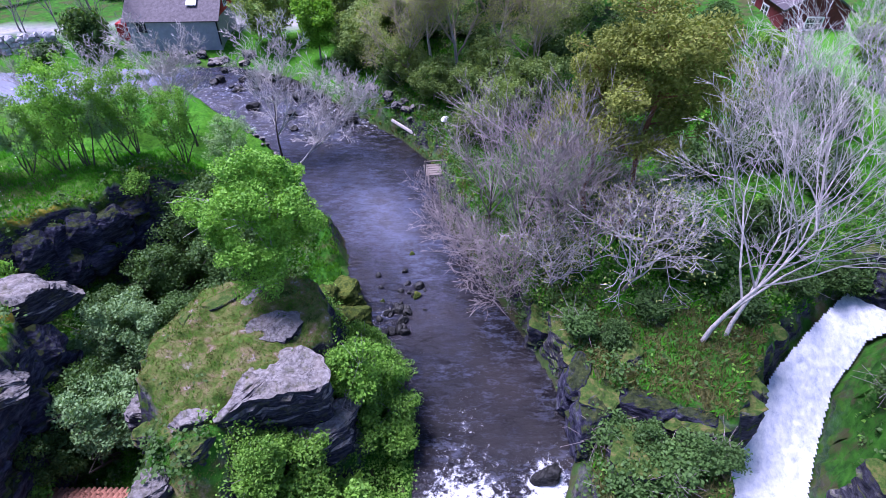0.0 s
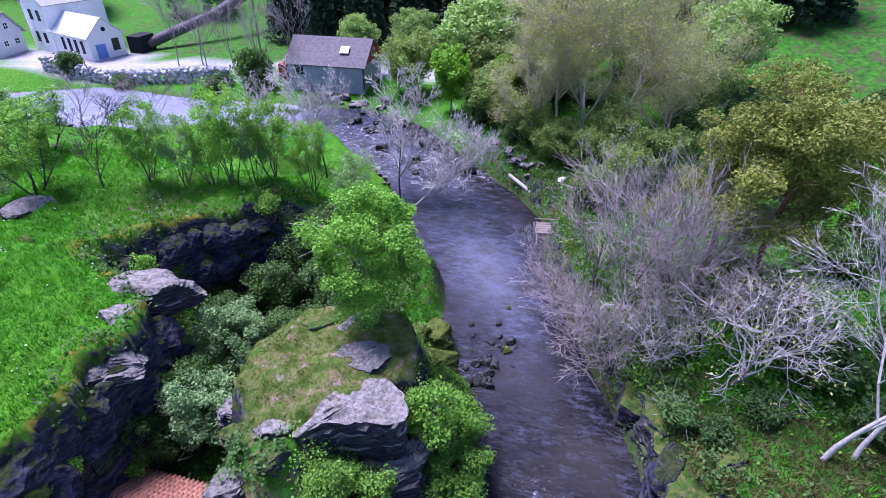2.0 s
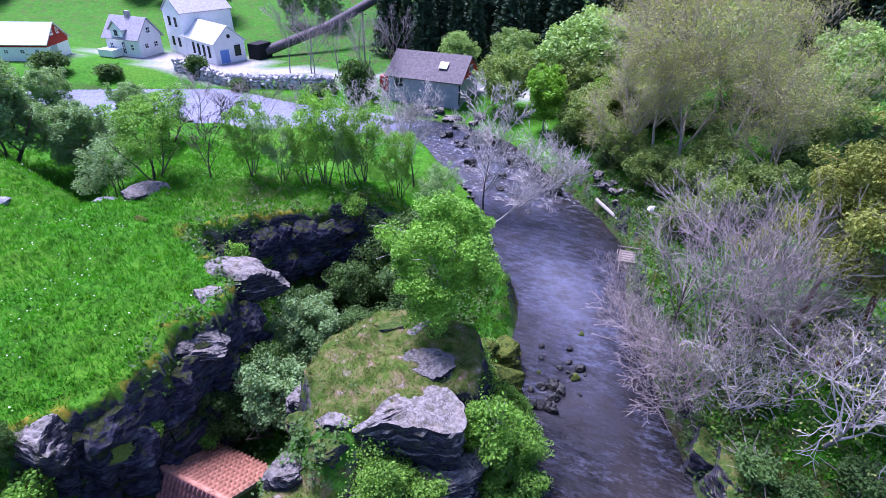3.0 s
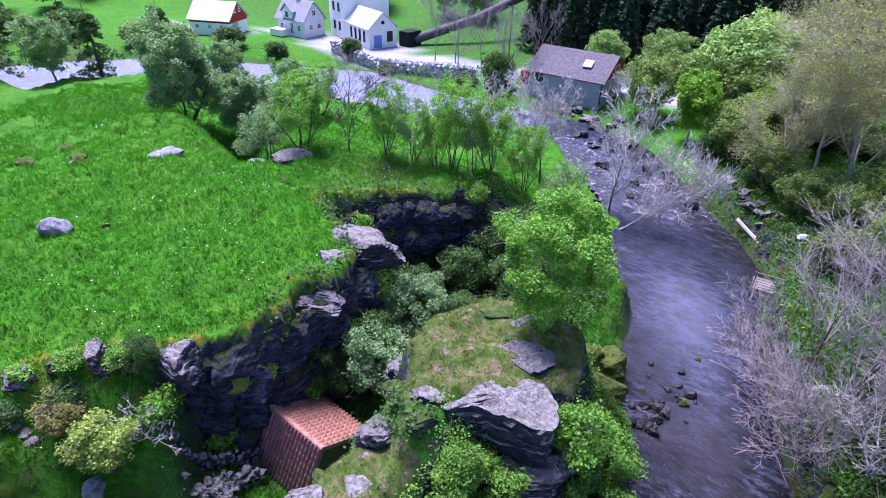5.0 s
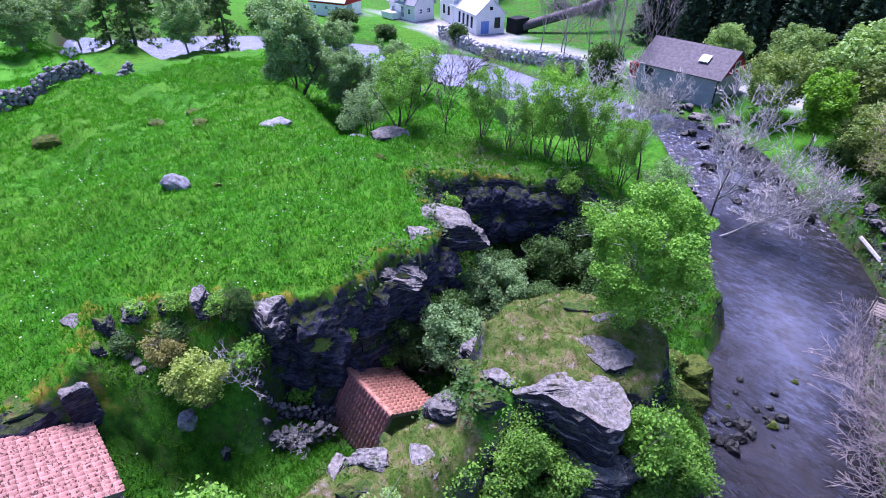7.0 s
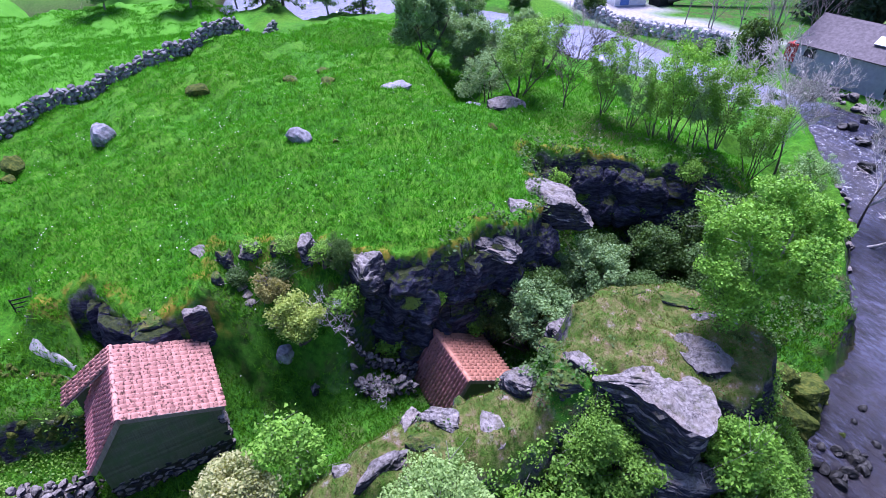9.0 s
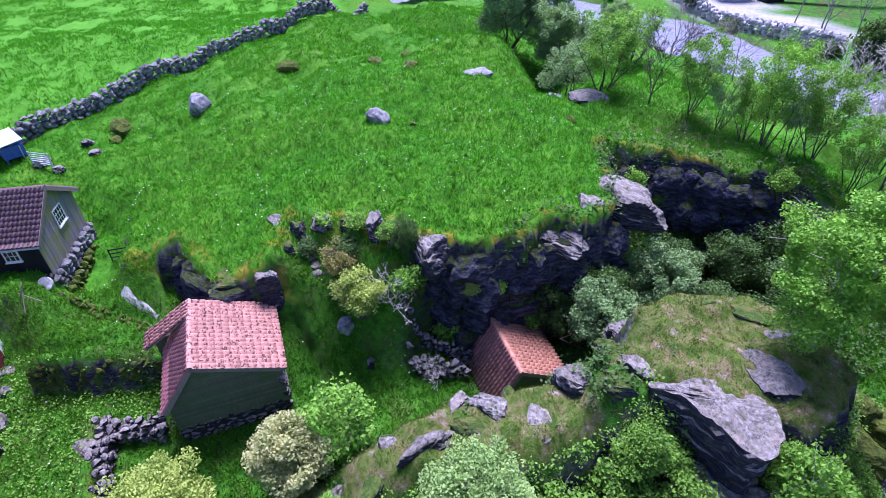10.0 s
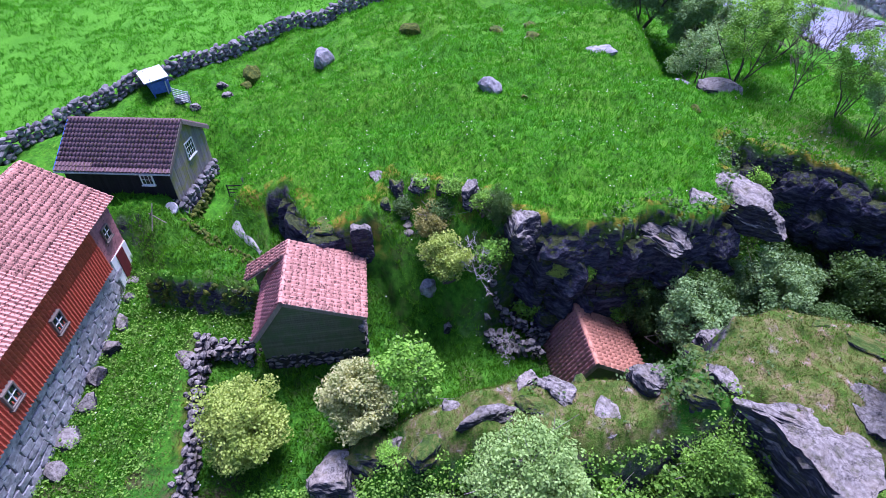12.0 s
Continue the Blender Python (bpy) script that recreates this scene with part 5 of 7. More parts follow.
# the birch on the mound, and the bushes in the sunken yard
stand(leafy("birch_tree", "round fresh green birch tree on the rock mound", "tree", 3, 8.0, 6.0, "leaf_fresh", "bark_pale", 42000, 0.085, low=0.16, clump=0.46, clumps=170, trunk_r=0.16), [(-8.3, 18.8, 0, 0.9, 0.93, 0)])
stand(leafy("willow_bush", "dense grey-green willow bush beside the rock slab", "bush", 5, 5.4, 3.9, "leaf_grey", "bark_dark", 22000, 0.08, stems=4, low=0.1, clump=0.45), [(-16.6, 17.9, 0, 1.0, 1.05, 0)])
stand(leafy("rowan_bush", "wide grey-green bush in the shaded gully", "bush", 6, 4.8, 4.2, "leaf_grey", "bark_dark", 17000, 0.085, stems=5, low=0.1, clump=0.45), [(-15.6, 13.6, 0, 1, 1, 0)])
dark_bush = leafy("hazel_bush", "dark green leafy bush at the foot of the cliff", "bush", 7, 3.4, 3.6, "leaf_dark", "bark_dark", 11000, 0.09, stems=4, low=0.05, clump=0.45)
stand(dark_bush, [(-18.2, 20.5, 0, 1, 1.1, 0), (-17.0, 23.6, 70, 1.1, 1.3, 0), (-15.6, 26.8, 140, 1.3, 1.4, 0), (-13.2, 24.2, 200, 1.2, 1.2, 0), (-14.5, 20.8, 20, 1, 0.9, 0),
                  (-16.9, 14.9, 90, 0.9, 1.4, 0), (-17.2, 11.9, 45, 0.7, 1.2, 0), (-12.1, 22.0, 300, 1.0, 0.9, 0), (-19.6, 4.2, 330, 0.4, 0.6, 0)], "bushes in the gully")
pale = leafy("elder_bush", "yellow-green elder bush on the yard slope", "bush", 8, 3.2, 2.9, "leaf_yellow", "bark_dark", 10000, 0.09, stems=3, low=0.12, clump=0.4)
stand(pale, [(-18.6, 1.4, 0, 0.85, 0.85, 0), (-17.6, 7.1, 60, 0.4, 0.4, -3.0)], "yellow-green bushes")
stand(leafy("hawthorn_bush", "dull olive bush on the yard slope", "bush", 9, 3.0, 2.8, "leaf_olive", "bark_grey", 5000, 0.1, stems=4, low=0.1, clump=0.4), [(-20.1, 0.7, 0, 0.62, 0.65, 0)])
cream = leafy("blossoming_bush", "round bush with cream blossom and pale leaves", "bush", 10, 4.7, 4.2, "leaf_yellow", "bark_dark", 21000, 0.09, stems=4, low=0.12, clump=0.5, clumps=90)
stand(cream, [(-11.7, -7.9, 0, 0.9, 0.9, 0)])
stand(leafy("elder_bush", "round bush covered in cream blossom", "bush", 11, 4.9, 3.6, "leaf_cream", "bark_dark", 20000, 0.09, stems=4, low=0.12, clump=0.48, clumps=80), [(-12.1, -2.9, 0, 0.9, 0.92, 0)])
sapling = leafy("ash_sapling", "bright green young ash with open crown", "tree", 12, 5.0, 3.0, "leaf_fresh", "bark_grey", 2600, 0.12, stems=2, low=0.25, clump=0.42, clumps=50, trunk_r=0.06)
stand(sapling, [(-12.9, -0.4, 0, 1, 0.9, 0), (-3.9, 14.9, 80, 0.8, 1.0, 0)], "young ash trees")
big_pale = leafy("goat_willow_bush", "large pale green bush on the gorge slope", "bush", 13, 4.6, 4.6, "leaf_pale", "bark_grey", 20000, 0.08, stems=5, low=0.05, clump=0.5, clumps=80)
stand(big_pale, [(-7.6, 3.8, 0, 1, 1, 0.2), (-6.0, 2.0, 90, 0.9, 0.9, 0.2), (-5.2, 5.4, 200, 0.9, 1.0, 0.2), (-7.0, 0.9, 300, 0.7, 0.7, 0.2)], "pale bushes on the gorge slope")
slope_bush = leafy("alder_bush", "bright green bush on the gorge slope", "bush", 14, 3.6, 3.4, "leaf_birch", "bark_grey", 14000, 0.09, stems=4, low=0.05, clump=0.45)
stand(slope_bush, [(-6.6, 8.6, 0, 1.2, 1.0, 0), (-6.3, 11.4, 80, 1, 1.0, 0), (-7.4, 11.0, 220, 0.8, 0.8, 0), (-3.2, 16.2, 20, 0.9, 1.0, 0), (-4.5, 15.2, 120, 0.7, 0.8, 0), (-4.3, 19.4, 200, 0.6, 0.6, 0), (-2.6, 14.6, 60, 0.9, 0.9, 0),
                   (-6.2, 5.9, 190, 1.2, 1.2, 0), (-4.5, 10.4, 250, 1.2, 1.0, 0), (-4.0, 17.8, 10, 0.7, 0.9, 0)], "bushes on the gorge slope")

dead = bare("dead_shrub", "small pale leafless shrub beside the elder", "bush", 37, 2.4, "bark_pale", limbs=7, depth=4, radius=0.04, split_at=0.1, spread_by=0.9, thin=0.008, reach_of=0.4)
stand(dead, [(-18.1, 3.0, 0, 1, 0.8, 0), (-16.1, 4.6, 80, 0.7, 0.6, 0), (-12.6, -9.6, 160, 0.7, 0.4, 0)], "dead shrubs in the yard")
ledge_bush = leafy("honeysuckle_bush", "small fresh green bush growing on the cliff", "bush", 38, 1.6, 1.6, "leaf_fresh", "bark_dark", 1500, 0.09, stems=3, low=0.1, clump=0.3, clumps=40)
stand(ledge_bush, [(-18.5, 3.8, 0, 1.1, 1.1, 0), (-17.3, 8.4, 60, 0.6, 0.7, -2.2), (-17.5, 13.8, 120, 0.9, 1.1, -0.8), (-17.2, 10.6, 200, 0.7, 0.8, -1.0), (-19.9, 24.2, 260, 0.9, 0.9, 0), (-21.8, 20.9, 300, 0.7, 0.8, 0), (-18.4, 26.3, 30, 1.0, 1.0, 0), (-20.2, 3.4, 40, 0.8, 0.7, 0), (-21.2, 2.0, 140, 0.7, 0.6, 0), (-22.2, 0.4, 220, 0.6, 0.5, 0), (-18.2, 5.9, 300, 1.0, 1.2, 0), (-22.6, 19.4, 80, 1.0, 1.1, 0), (-20.9, 22.6, 170, 0.9, 1.2, 0), (-9.9, -1.6, 90, 0.6, 0.5, 0)], "bushes on the cliff")

# open trees along the north edge of the meadow
row_a = leafy("alder_tree", "slender light green alder at the meadow edge", "tree", 21, 6.8, 4.6, "leaf_fresh", "bark_dark", 9000, 0.085, stems=5, low=0.16, clump=0.42, clumps=70, trunk_r=0.07)
row_b = leafy("downy_birch_tree", "airy grey-green birch at the meadow edge", "tree", 22, 6.6, 4.6, "leaf_grey", "bark_dark", 8000, 0.085, stems=4, low=0.16, clump=0.42, clumps=66, trunk_r=0.07)
stand(row_a, [(-32.6, 22.6, 0, 1.1, 0.95, 0), (-26.6, 25.8, 50, 0.8, 0.88, 0), (-22.0, 28.0, 100, 0.85, 1.12, 0.2), (-23.3, 27.6, 160, 0.6, 0.8, 0), (-19.4, 29.0, 200, 0.8, 0.95, 0),
              (-38.0, 28.6, 20, 1.0, 0.74, 0), (-17.6, 30.8, 310, 0.7, 0.85, 0)], "trees along the meadow edge")
stand(row_b, [(-35.9, 21.6, 0, 1.05, 0.86, 0), (-25.0, 26.9, 130, 0.7, 0.82, 0), (-20.6, 28.6, 190, 0.65, 0.8, 0),
              (-41.5, 26.0, 20, 1.0, 0.72, 0), (-15.5, 33.2, 20, 0.8, 0.8, 0)], "birches along the meadow edge")
stand(bare("leafless_tree", "dark-stemmed leafless tree among the alders", "tree", 63, 6.0, "bark_dark", limbs=10, depth=4, radius=0.07, split_at=0.2, spread_by=0.6, thin=0.012, reach_of=0.32), [(-29.2, 24.4, 0, 1, 0.9, 0)])
big_row = leafy("grey_alder_tree", "large dull green alder rising from the ravine", "tree", 23, 10.5, 8.0, "leaf_grey", "bark_dark", 34000, 0.14, stems=2, low=0.08, clump=0.62, clumps=170, trunk_r=0.2)
stand(big_row, [(-46.4, 20.6, 0, 0.95, 0.98, 0), (-43.0, 23.6, 100, 0.7, 0.62, 0)], "large alders in the ravine")
far_leafy = leafy("birch_tree", "pale green birch on the river bank", "tree", 24, 8.0, 7.0, "leaf_grey", "bark_grey", 15000, 0.15, low=0.12, clump=0.55, clumps=130, trunk_r=0.16)
stand(far_leafy, [(-80, 20.6, 0, 1, 1.05, 0), (-91, 9.5, 60, 1.0, 1.0, 0), (-95, 4.5, 20, 0.9, 0.9, 0), (-88, 3, 120, 1.2, 1, 0), (-92, -8, 200, 1.1, 0.9, 0), (-61, 33, 90, 0.7, 0.7, 0), (-54, 37, 150, 0.6, 0.7, 0)], "birches by the upper river")

# leafless trees
bare_a = bare("leafless_tree", "leafless grey ash standing at the river edge", "tree", 31, 8.4, "bark_pale", limbs=9, depth=5, radius=0.11, split_at=0.3, spread_by=0.8, thin=0.014, reach_of=0.3, trunk_mat="bark_dark")
stand(bare_a, [(-14.9, 41.4, 0, 1.1, 1.18, 0.1), (-20.8, 39.0, 120, 1.0, 1.05, 0.1), (-22.6, 41.0, 250, 0.85, 0.85, 0.1), (-26.5, 39.5, 60, 0.8, 0.75, 0.1)], "leafless trees by the rapids")
bare_lean = bare("leaning_tree", "pale leafless tree leaning over the water", "tree", 32, 7.0, "bark_pale", limbs=8, depth=5, radius=0.12, lean=(0.9, 0.05, 0.75), split_at=0.3, spread_by=0.75, thin=0.014, reach_of=0.32)
stand(bare_lean, [(-13.9, 40.2, 0, 1.3, 1.2, 0.1)])
bare_c = bare("leafless_tree", "dense leafless tree with purple-grey twigs", "tree", 33, 9.6, "bark_twig", limbs=16, depth=4, radius=0.12, split_at=0.15, spread_by=0.62, thin=0.011, reach_of=0.34, trunk_mat="bark_dark")
stand(bare_c, [(6.6, 25.6, 0, 1, 1.0, 0), (4.4, 26.4, 90, 0.9, 0.95, 0), (2.6, 28.6, 200, 0.85, 0.85, 0), (8.4, 23.6, 300, 0.85, 0.8, 0), (3.8, 23.9, 40, 0.7, 0.7, 0.1)], "leafless thicket on the bank")
bare_d = bare("crooked_tree", "crooked leafless tree with pale spreading twigs", "tree", 61, 7.0, "bark_pale", limbs=12, depth=4, radius=0.13, lean=(0.25, -0.25, 1), split_at=0.2, spread_by=0.95, thin=0.014, reach_of=0.34, trunk_mat="bark_grey", buds=("leaf_bud", 900, 0.08))
stand(bare_d, [(9.8, 22.0, 0, 1, 0.95, 0), (11.6, 23.8, 130, 0.9, 0.8, 0), (6.2, 22.6, 250, 0.7, 0.65, 0)], "crooked trees on the bank")
bare_e = bare("overhanging_shrub", "twiggy brown shrub hanging over the water", "bush", 62, 4.6, "bark_twig", limbs=14, depth=4, radius=0.06, lean=(-0.75, -0.25, 0.8), split_at=0.05, spread_by=0.85, thin=0.012, reach_of=0.4, lift=0.02, trunk_mat="bark_dark")
stand(bare_e, [(2.6, 26.4, 0, 1, 1, 0), (1.2, 29.4, 30, 0.9, 0.9, 0), (4.2, 23.4, -20, 1, 0.9, 0), (0.0, 32.6, 0, 0.7, 0.8, 0)], "shrubs over the water")
ash = bare("leafless_ash_tree", "tall pale leafless ash leaning over the waterfall", "tree", 34, 13.0, "bark_pale", limbs=8, depth=5, radius=0.14, lean=(0.36, 0.1, 1), split_at=0.25, spread_by=0.6, thin=0.008, reach_of=0.33)
stand(ash, [(13.0, 18.4, 0, 1, 1, 0), (14.4, 18.8, 40, 0.95, 0.9, 0), (22.5, 26.5, 120, 0.9, 0.9, 0)], "pale ash trees")
budding = bare("budding_tree", "large beige tree just breaking into leaf", "tree", 35, 13.0, "bark_tan", limbs=13, depth=5, radius=0.2, split_at=0.2, spread_by=0.7, thin=0.012, reach_of=0.33, buds=("leaf_bud", 16000, 0.09), trunk_mat="bark_pale")
stand(budding, [(0.5, 52.5, 0, 1.1, 1.05, 0), (-4.5, 51.0, 100, 0.8, 0.75, 0), (4.5, 56.0, 200, 0.95, 1.0, 0), (-2.5, 57.5, 300, 0.85, 1.0, 0), (7.5, 50.0, 50, 0.8, 0.8, 0)], "beige budding trees")
bare_far = bare("leafless_tree", "slim leafless birch by the road", "tree", 36, 9.0, "bark_grey", limbs=8, depth=4, radius=0.12, split_at=0.3, spread_by=0.5, thin=0.012, reach_of=0.32)
stand(bare_far, [(-54 + 2.9 * k, 62.8 + 1.6 * math.sin(2.1 * k), 57 * k, 0.85 + 0.1 * math.sin(k), 0.95 + 0.12 * math.cos(2 * k), 0) for k in range(7)] + [(-45, 42, 0, 0.8, 0.6, 0), (-48.5, 41, 70, 0.8, 0.65, 0), (-41, 43, 140, 0.8, 0.6, 0), (-37, 44.5, 220, 0.8, 0.6, 0)], "slim leafless trees")


def pine(seed):
    """A spreading old pine: red trunk, limbs, flat needle clumps."""
    rnd, rng = random.Random(seed), np.random.default_rng(seed)
    t = thing("pine_tree", pose(0, 0, 0), "old pine with reddish trunk and yellow-green needles", "tree")
    verts, faces, pts = [], [], []
    p, r = Vector((0, 0, -0.3)), 0.24
    for k in range(8):
        q = p + Vector((rnd.gauss(0.05, 0.1), rnd.gauss(0, 0.1), 1)).normalized() * 1.6
        tube(verts, faces, p, q, r, r * 0.88, 7)
        p, r = q, r * 0.88
        pts.append((p, r))
    piece("trunk", pydata("trunk", verts, faces, "bark_red", True), t)
    centres = []
    for k in range(16):
        verts, faces = [], []
        p0, r0 = pts[rnd.randint(3, 7)]
        a = 2.4 * k
        run = rnd.uniform(1.6, 5.0) * (1.1 - 0.5 * (p0.z / 13))
        e = p0 + Vector((math.cos(a) * run, math.sin(a) * run, rnd.uniform(0.4, 1.8)))
        tube(verts, faces, p0, p0.lerp(e, 0.5) + Vector((0, 0, -0.2)), r0 * 0.5, r0 * 0.3, 5), tube(verts, faces, p0.lerp(e, 0.5) + Vector((0, 0, -0.2)), e, r0 * 0.3, 0.02, 4)
        for j in range(9):
            c = p0.lerp(e, rnd.uniform(0.45, 1.1)) + Vector((rnd.gauss(0, 0.7), rnd.gauss(0, 0.7), rnd.gauss(0.3, 0.35)))
            tube(verts, faces, p0.lerp(e, 0.6), c, 0.03, 0.012, 3)
            centres.append(tuple(c))
        piece("limb", pydata("limb", verts, faces, "bark_red"), t)
    piece("crown", leaf_mesh("crown", rng, centres, 0.42, 36000, 0.085, "needle", long=2.4), t)
    return t


stand(pine(41), [(10.4, 26.4, 0, 1.0, 1.0, 0), (8.8, 28.6, 120, 0.85, 0.9, 0)], "pines on the bank")


def spruce(seed, height, width, count, whorl=7, tight=2.2, size=0.4, mat="spruce"):
    """A spruce: trunk and drooping whorls of needled boughs."""
    rnd, rng = random.Random(seed), np.random.default_rng(seed)
    t = thing("spruce_tree", pose(0, 0, 0), "dark green spruce in the wood behind the road", "tree")
    verts, faces, centres = [], [], []
    tube(verts, faces, Vector((0, 0, -0.3)), Vector((0, 0, height)), 0.2, 0.02, 6)
    piece("trunk", pydata("trunk", verts, faces, "bark_dark"), t)
    for k in range(int(height * tight)):
        z = height * (0.1 + 0.9 * k / (height * tight))
        run = width / 2 * (1 - z / height) ** 0.8 + 0.15
        for j in range(whorl):
            a = rnd.uniform(0, 6.28)
            for f in (0.35, 0.7, 1.0):
                centres.append((math.cos(a) * run * f, math.sin(a) * run * f, z - 0.35 * run * f))
    piece("crown", leaf_mesh("crown", rng, centres, 0.24, count, size, mat, long=2.2), t)
    return t


wood = random.Random(77)
stand(spruce(42, 13.0, 4.6, 1900), [(x, y, wood.uniform(0, 360), wood.uniform(0.8, 1.2), wood.uniform(0.75, 1.2), 0) for x, y in
      [(-48 + 4.1 * k + wood.uniform(-1.4, 1.4), 80 + 5.5 * j + wood.uniform(-2, 2) + 0.06 * k * k * 0.2) for j in range(4) for k in range(20)]], "spruces in the dark wood")
stand(spruce(43, 8.0, 6.0, 3600, 4, 1.2, 0.17, "leaf_dark"), [(-76.9, 24.9, 0, 1.2, 1.12, 0), (-69, 30.0, 80, 0.9, 1.1, 0), (-85.8, 15.5, 150, 1.2, 1.2, 0), (-88.5, 13.0, 30, 0.9, 0.9, 0)], "dark conifers by the upper river")

# broad-leaved trees across the river
round_tree = leafy("sallow_tree", "broad round grey-green willow tree", "tree", 44, 10.5, 11.0, "leaf_pale", "bark_grey", 18000, 0.22, stems=2, low=0.05, clump=0.9, clumps=150, trunk_r=0.2)
stand(round_tree, [(-12.7, 68.0, 0, 1.2, 1.1, 0), (-5.5, 66.0, 90, 0.8, 0.9, 0), (4.0, 70.0, 200, 1.0, 1.2, 0), (14, 68, 20, 0.9, 1.1, 0), (-24, 74, 60, 0.6, 0.7, 0), (-32, 74, 140, 0.5, 0.6, 0)], "round willow trees")
lime_tree = leafy("maple_tree", "vivid lime green young maple", "tree", 45, 8.0, 4.6, "leaf_lime", "bark_grey", 9000, 0.18, low=0.12, clump=0.6, clumps=80, trunk_r=0.12)
stand(lime_tree, [(-14.2, 57.0, 0, 1, 1.0, 0), (-8.5, 60.5, 90, 0.8, 0.85, 0), (26.5, 45.5, 150, 0.9, 0.8, 0), (36.0, 46.0, 30, 1.1, 0.9, 0)], "lime green trees")
olive_tree = leafy("hazel_tree", "olive green spreading tree behind the river bank", "tree", 46, 7.6, 7.6, "leaf_moss", "bark_grey", 9000, 0.19, stems=3, low=0.05, clump=0.7, clumps=100, trunk_r=0.12)
stand(olive_tree, [(-20.4, 61.8, 0, 1, 1, 0), (-9.5, 55.5, 60, 0.8, 0.8, 0), (-11.5, 62.5, 120, 1.0, 1.0, 0), (-5.5, 61.0, 170, 0.9, 0.9, 0), (1.5, 46.0, 230, 0.6, 0.6, 0), (11.0, 58.0, 290, 0.9, 1.0, 0), (-1.8, 47.2, 10, 0.6, 0.55, 0), (3.4, 47.6, 80, 0.7, 0.7, 0), (-4.6, 50.4, 140, 0.6, 0.6, 0), (4.2, 42.6, 200, 0.6, 0.6, 0), (2.2, 39.6, 260, 0.5, 0.5, 0), (7.0, 45.0, 320, 0.7, 0.7, 0)], "olive green trees")
shade_bush = leafy("thicket_bush", "dark green undergrowth bush on the bank", "bush", 47, 3.2, 3.8, "leaf_dark", "bark_dark", 5000, 0.14, stems=4, low=0.02, clump=0.5)
scatter = random.Random(5)
spots = []
while len(spots) < 44:
    x, y = scatter.uniform(-12, 30), scatter.uniform(17, 66)
    xs, ys = np.array([x]), np.array([y])
    open_lawn = x > 16 and 48 < y < 62
    if reach(xs, ys, RIVER)[0] > 2.2 and reach(xs, ys, STREAM)[0] > 2 and x > np.interp(y, [17, 24, 32, 45, 50, 66], [5, 4, 0, -4, -12, -14]) and not open_lawn and not (y < 22 and 6 < x < 16):
        spots.append((x, y, scatter.uniform(0, 360), scatter.uniform(0.7, 1.25), scatter.uniform(0.6, 1.15), 0.1))
spots += [(24.2, 24.4, 10, 0.8, 0.8, 0.1), (27.6, 25.4, 80, 0.9, 0.9, 0.1), (22.4, 23.6, 150, 0.6, 0.6, 0.1), (9.2, 13.2, 30, 0.5, 0.6, 0.1), (11.2, 12.6, 100, 0.6, 0.6, 0.1), (8.6, 18.6, 200, 0.5, 0.5, 0.1)]
stand(shade_bush, spots, "undergrowth on the far bank")
lush = leafy("raspberry_bush", "fresh green low bush among the rocks", "bush", 48, 1.3, 1.8, "leaf_dark", "bark_grey", 3000, 0.095, stems=4, low=0.0, clump=0.38, clumps=40)
stand(lush, [(7.0, 19.0, 0, 1.0, 1.0, 0), (7.4, 14.0, 100, 1.1, 1.2, 0), (9.8, 12.0, 150, 1.2, 1.2, 0), (11.0, 20.4, 250, 1, 0.9, 0), (16.0, 20.6, 300, 1.2, 1, 0),
             (19.8, 22.4, 30, 1, 1, 0), (21.5, 16.0, 70, 1.1, 1, 0), (22.8, 14.2, 120, 1.2, 1.1, 0), (21.0, 12.4, 170, 1, 1, 0), (24.5, 18.2, 220, 1.3, 1.2, 0), (8.0, 11.2, 260, 1.2, 1.3, 0),
             (25.8, 14.5, 20, 1.2, 1.1, 0), (12.6, 12.6, 330, 0.8, 0.8, 0), (-21.6, -0.6, 10, 0.6, 0.6, 0), (-20.6, 1.2, 310, 0.7, 0.7, 0)], "low bushes among the rocks")
meadow_bush = leafy("river_bush", "dark green bush on the far river bank", "bush", 49, 3.0, 4.0, "leaf_dark", "bark_dark", 3500, 0.2, stems=3, low=0.0, clump=0.6)
stand(meadow_bush, [(-66 + 4.2 * k, 56.8 - 0.35 * k * math.sin(k), 40 * k, 0.8 + 0.2 * math.sin(3 * k), 0.7 + 0.25 * math.cos(2 * k), 0.2) for k in (0, 2, 5, 8)] +
      [(-40, 59, 0, 1.1, 1.6, 0.2), (-84, 47, 30, 1.2, 1, 0.2), (-96, 38, 60, 1.3, 1, 0.2), (-108, 32, 90, 1.5, 1.4, 0.2), (-76, 50, 20, 0.9, 0.7, 0.2), (-118, 24, 10, 1.6, 1.5, 0.2)], "bushes on the far bank")
hill_tree = leafy("hillside_tree", "hazy green tree on the far hillside", "tree", 50, 9.0, 8.0, "leaf_grey", "bark_dark", 4000, 0.35, low=0.1, clump=1.0, clumps=60)
stand(hill_tree, [(-130 + 9 * k + scatter.uniform(-3, 3), 92 - 7.5 * math.sin(0.35 * k) + scatter.uniform(-4, 8), 50 * k, scatter.uniform(0.7, 1.2), scatter.uniform(0.7, 1.3), 0) for k in range(9)] +
      [(-136 + scatter.uniform(-6, 6), 66 - 9 * k, 70 * k, 1.1, scatter.uniform(0.9, 1.4), 0) for k in range(9)], "trees on the far hillside")


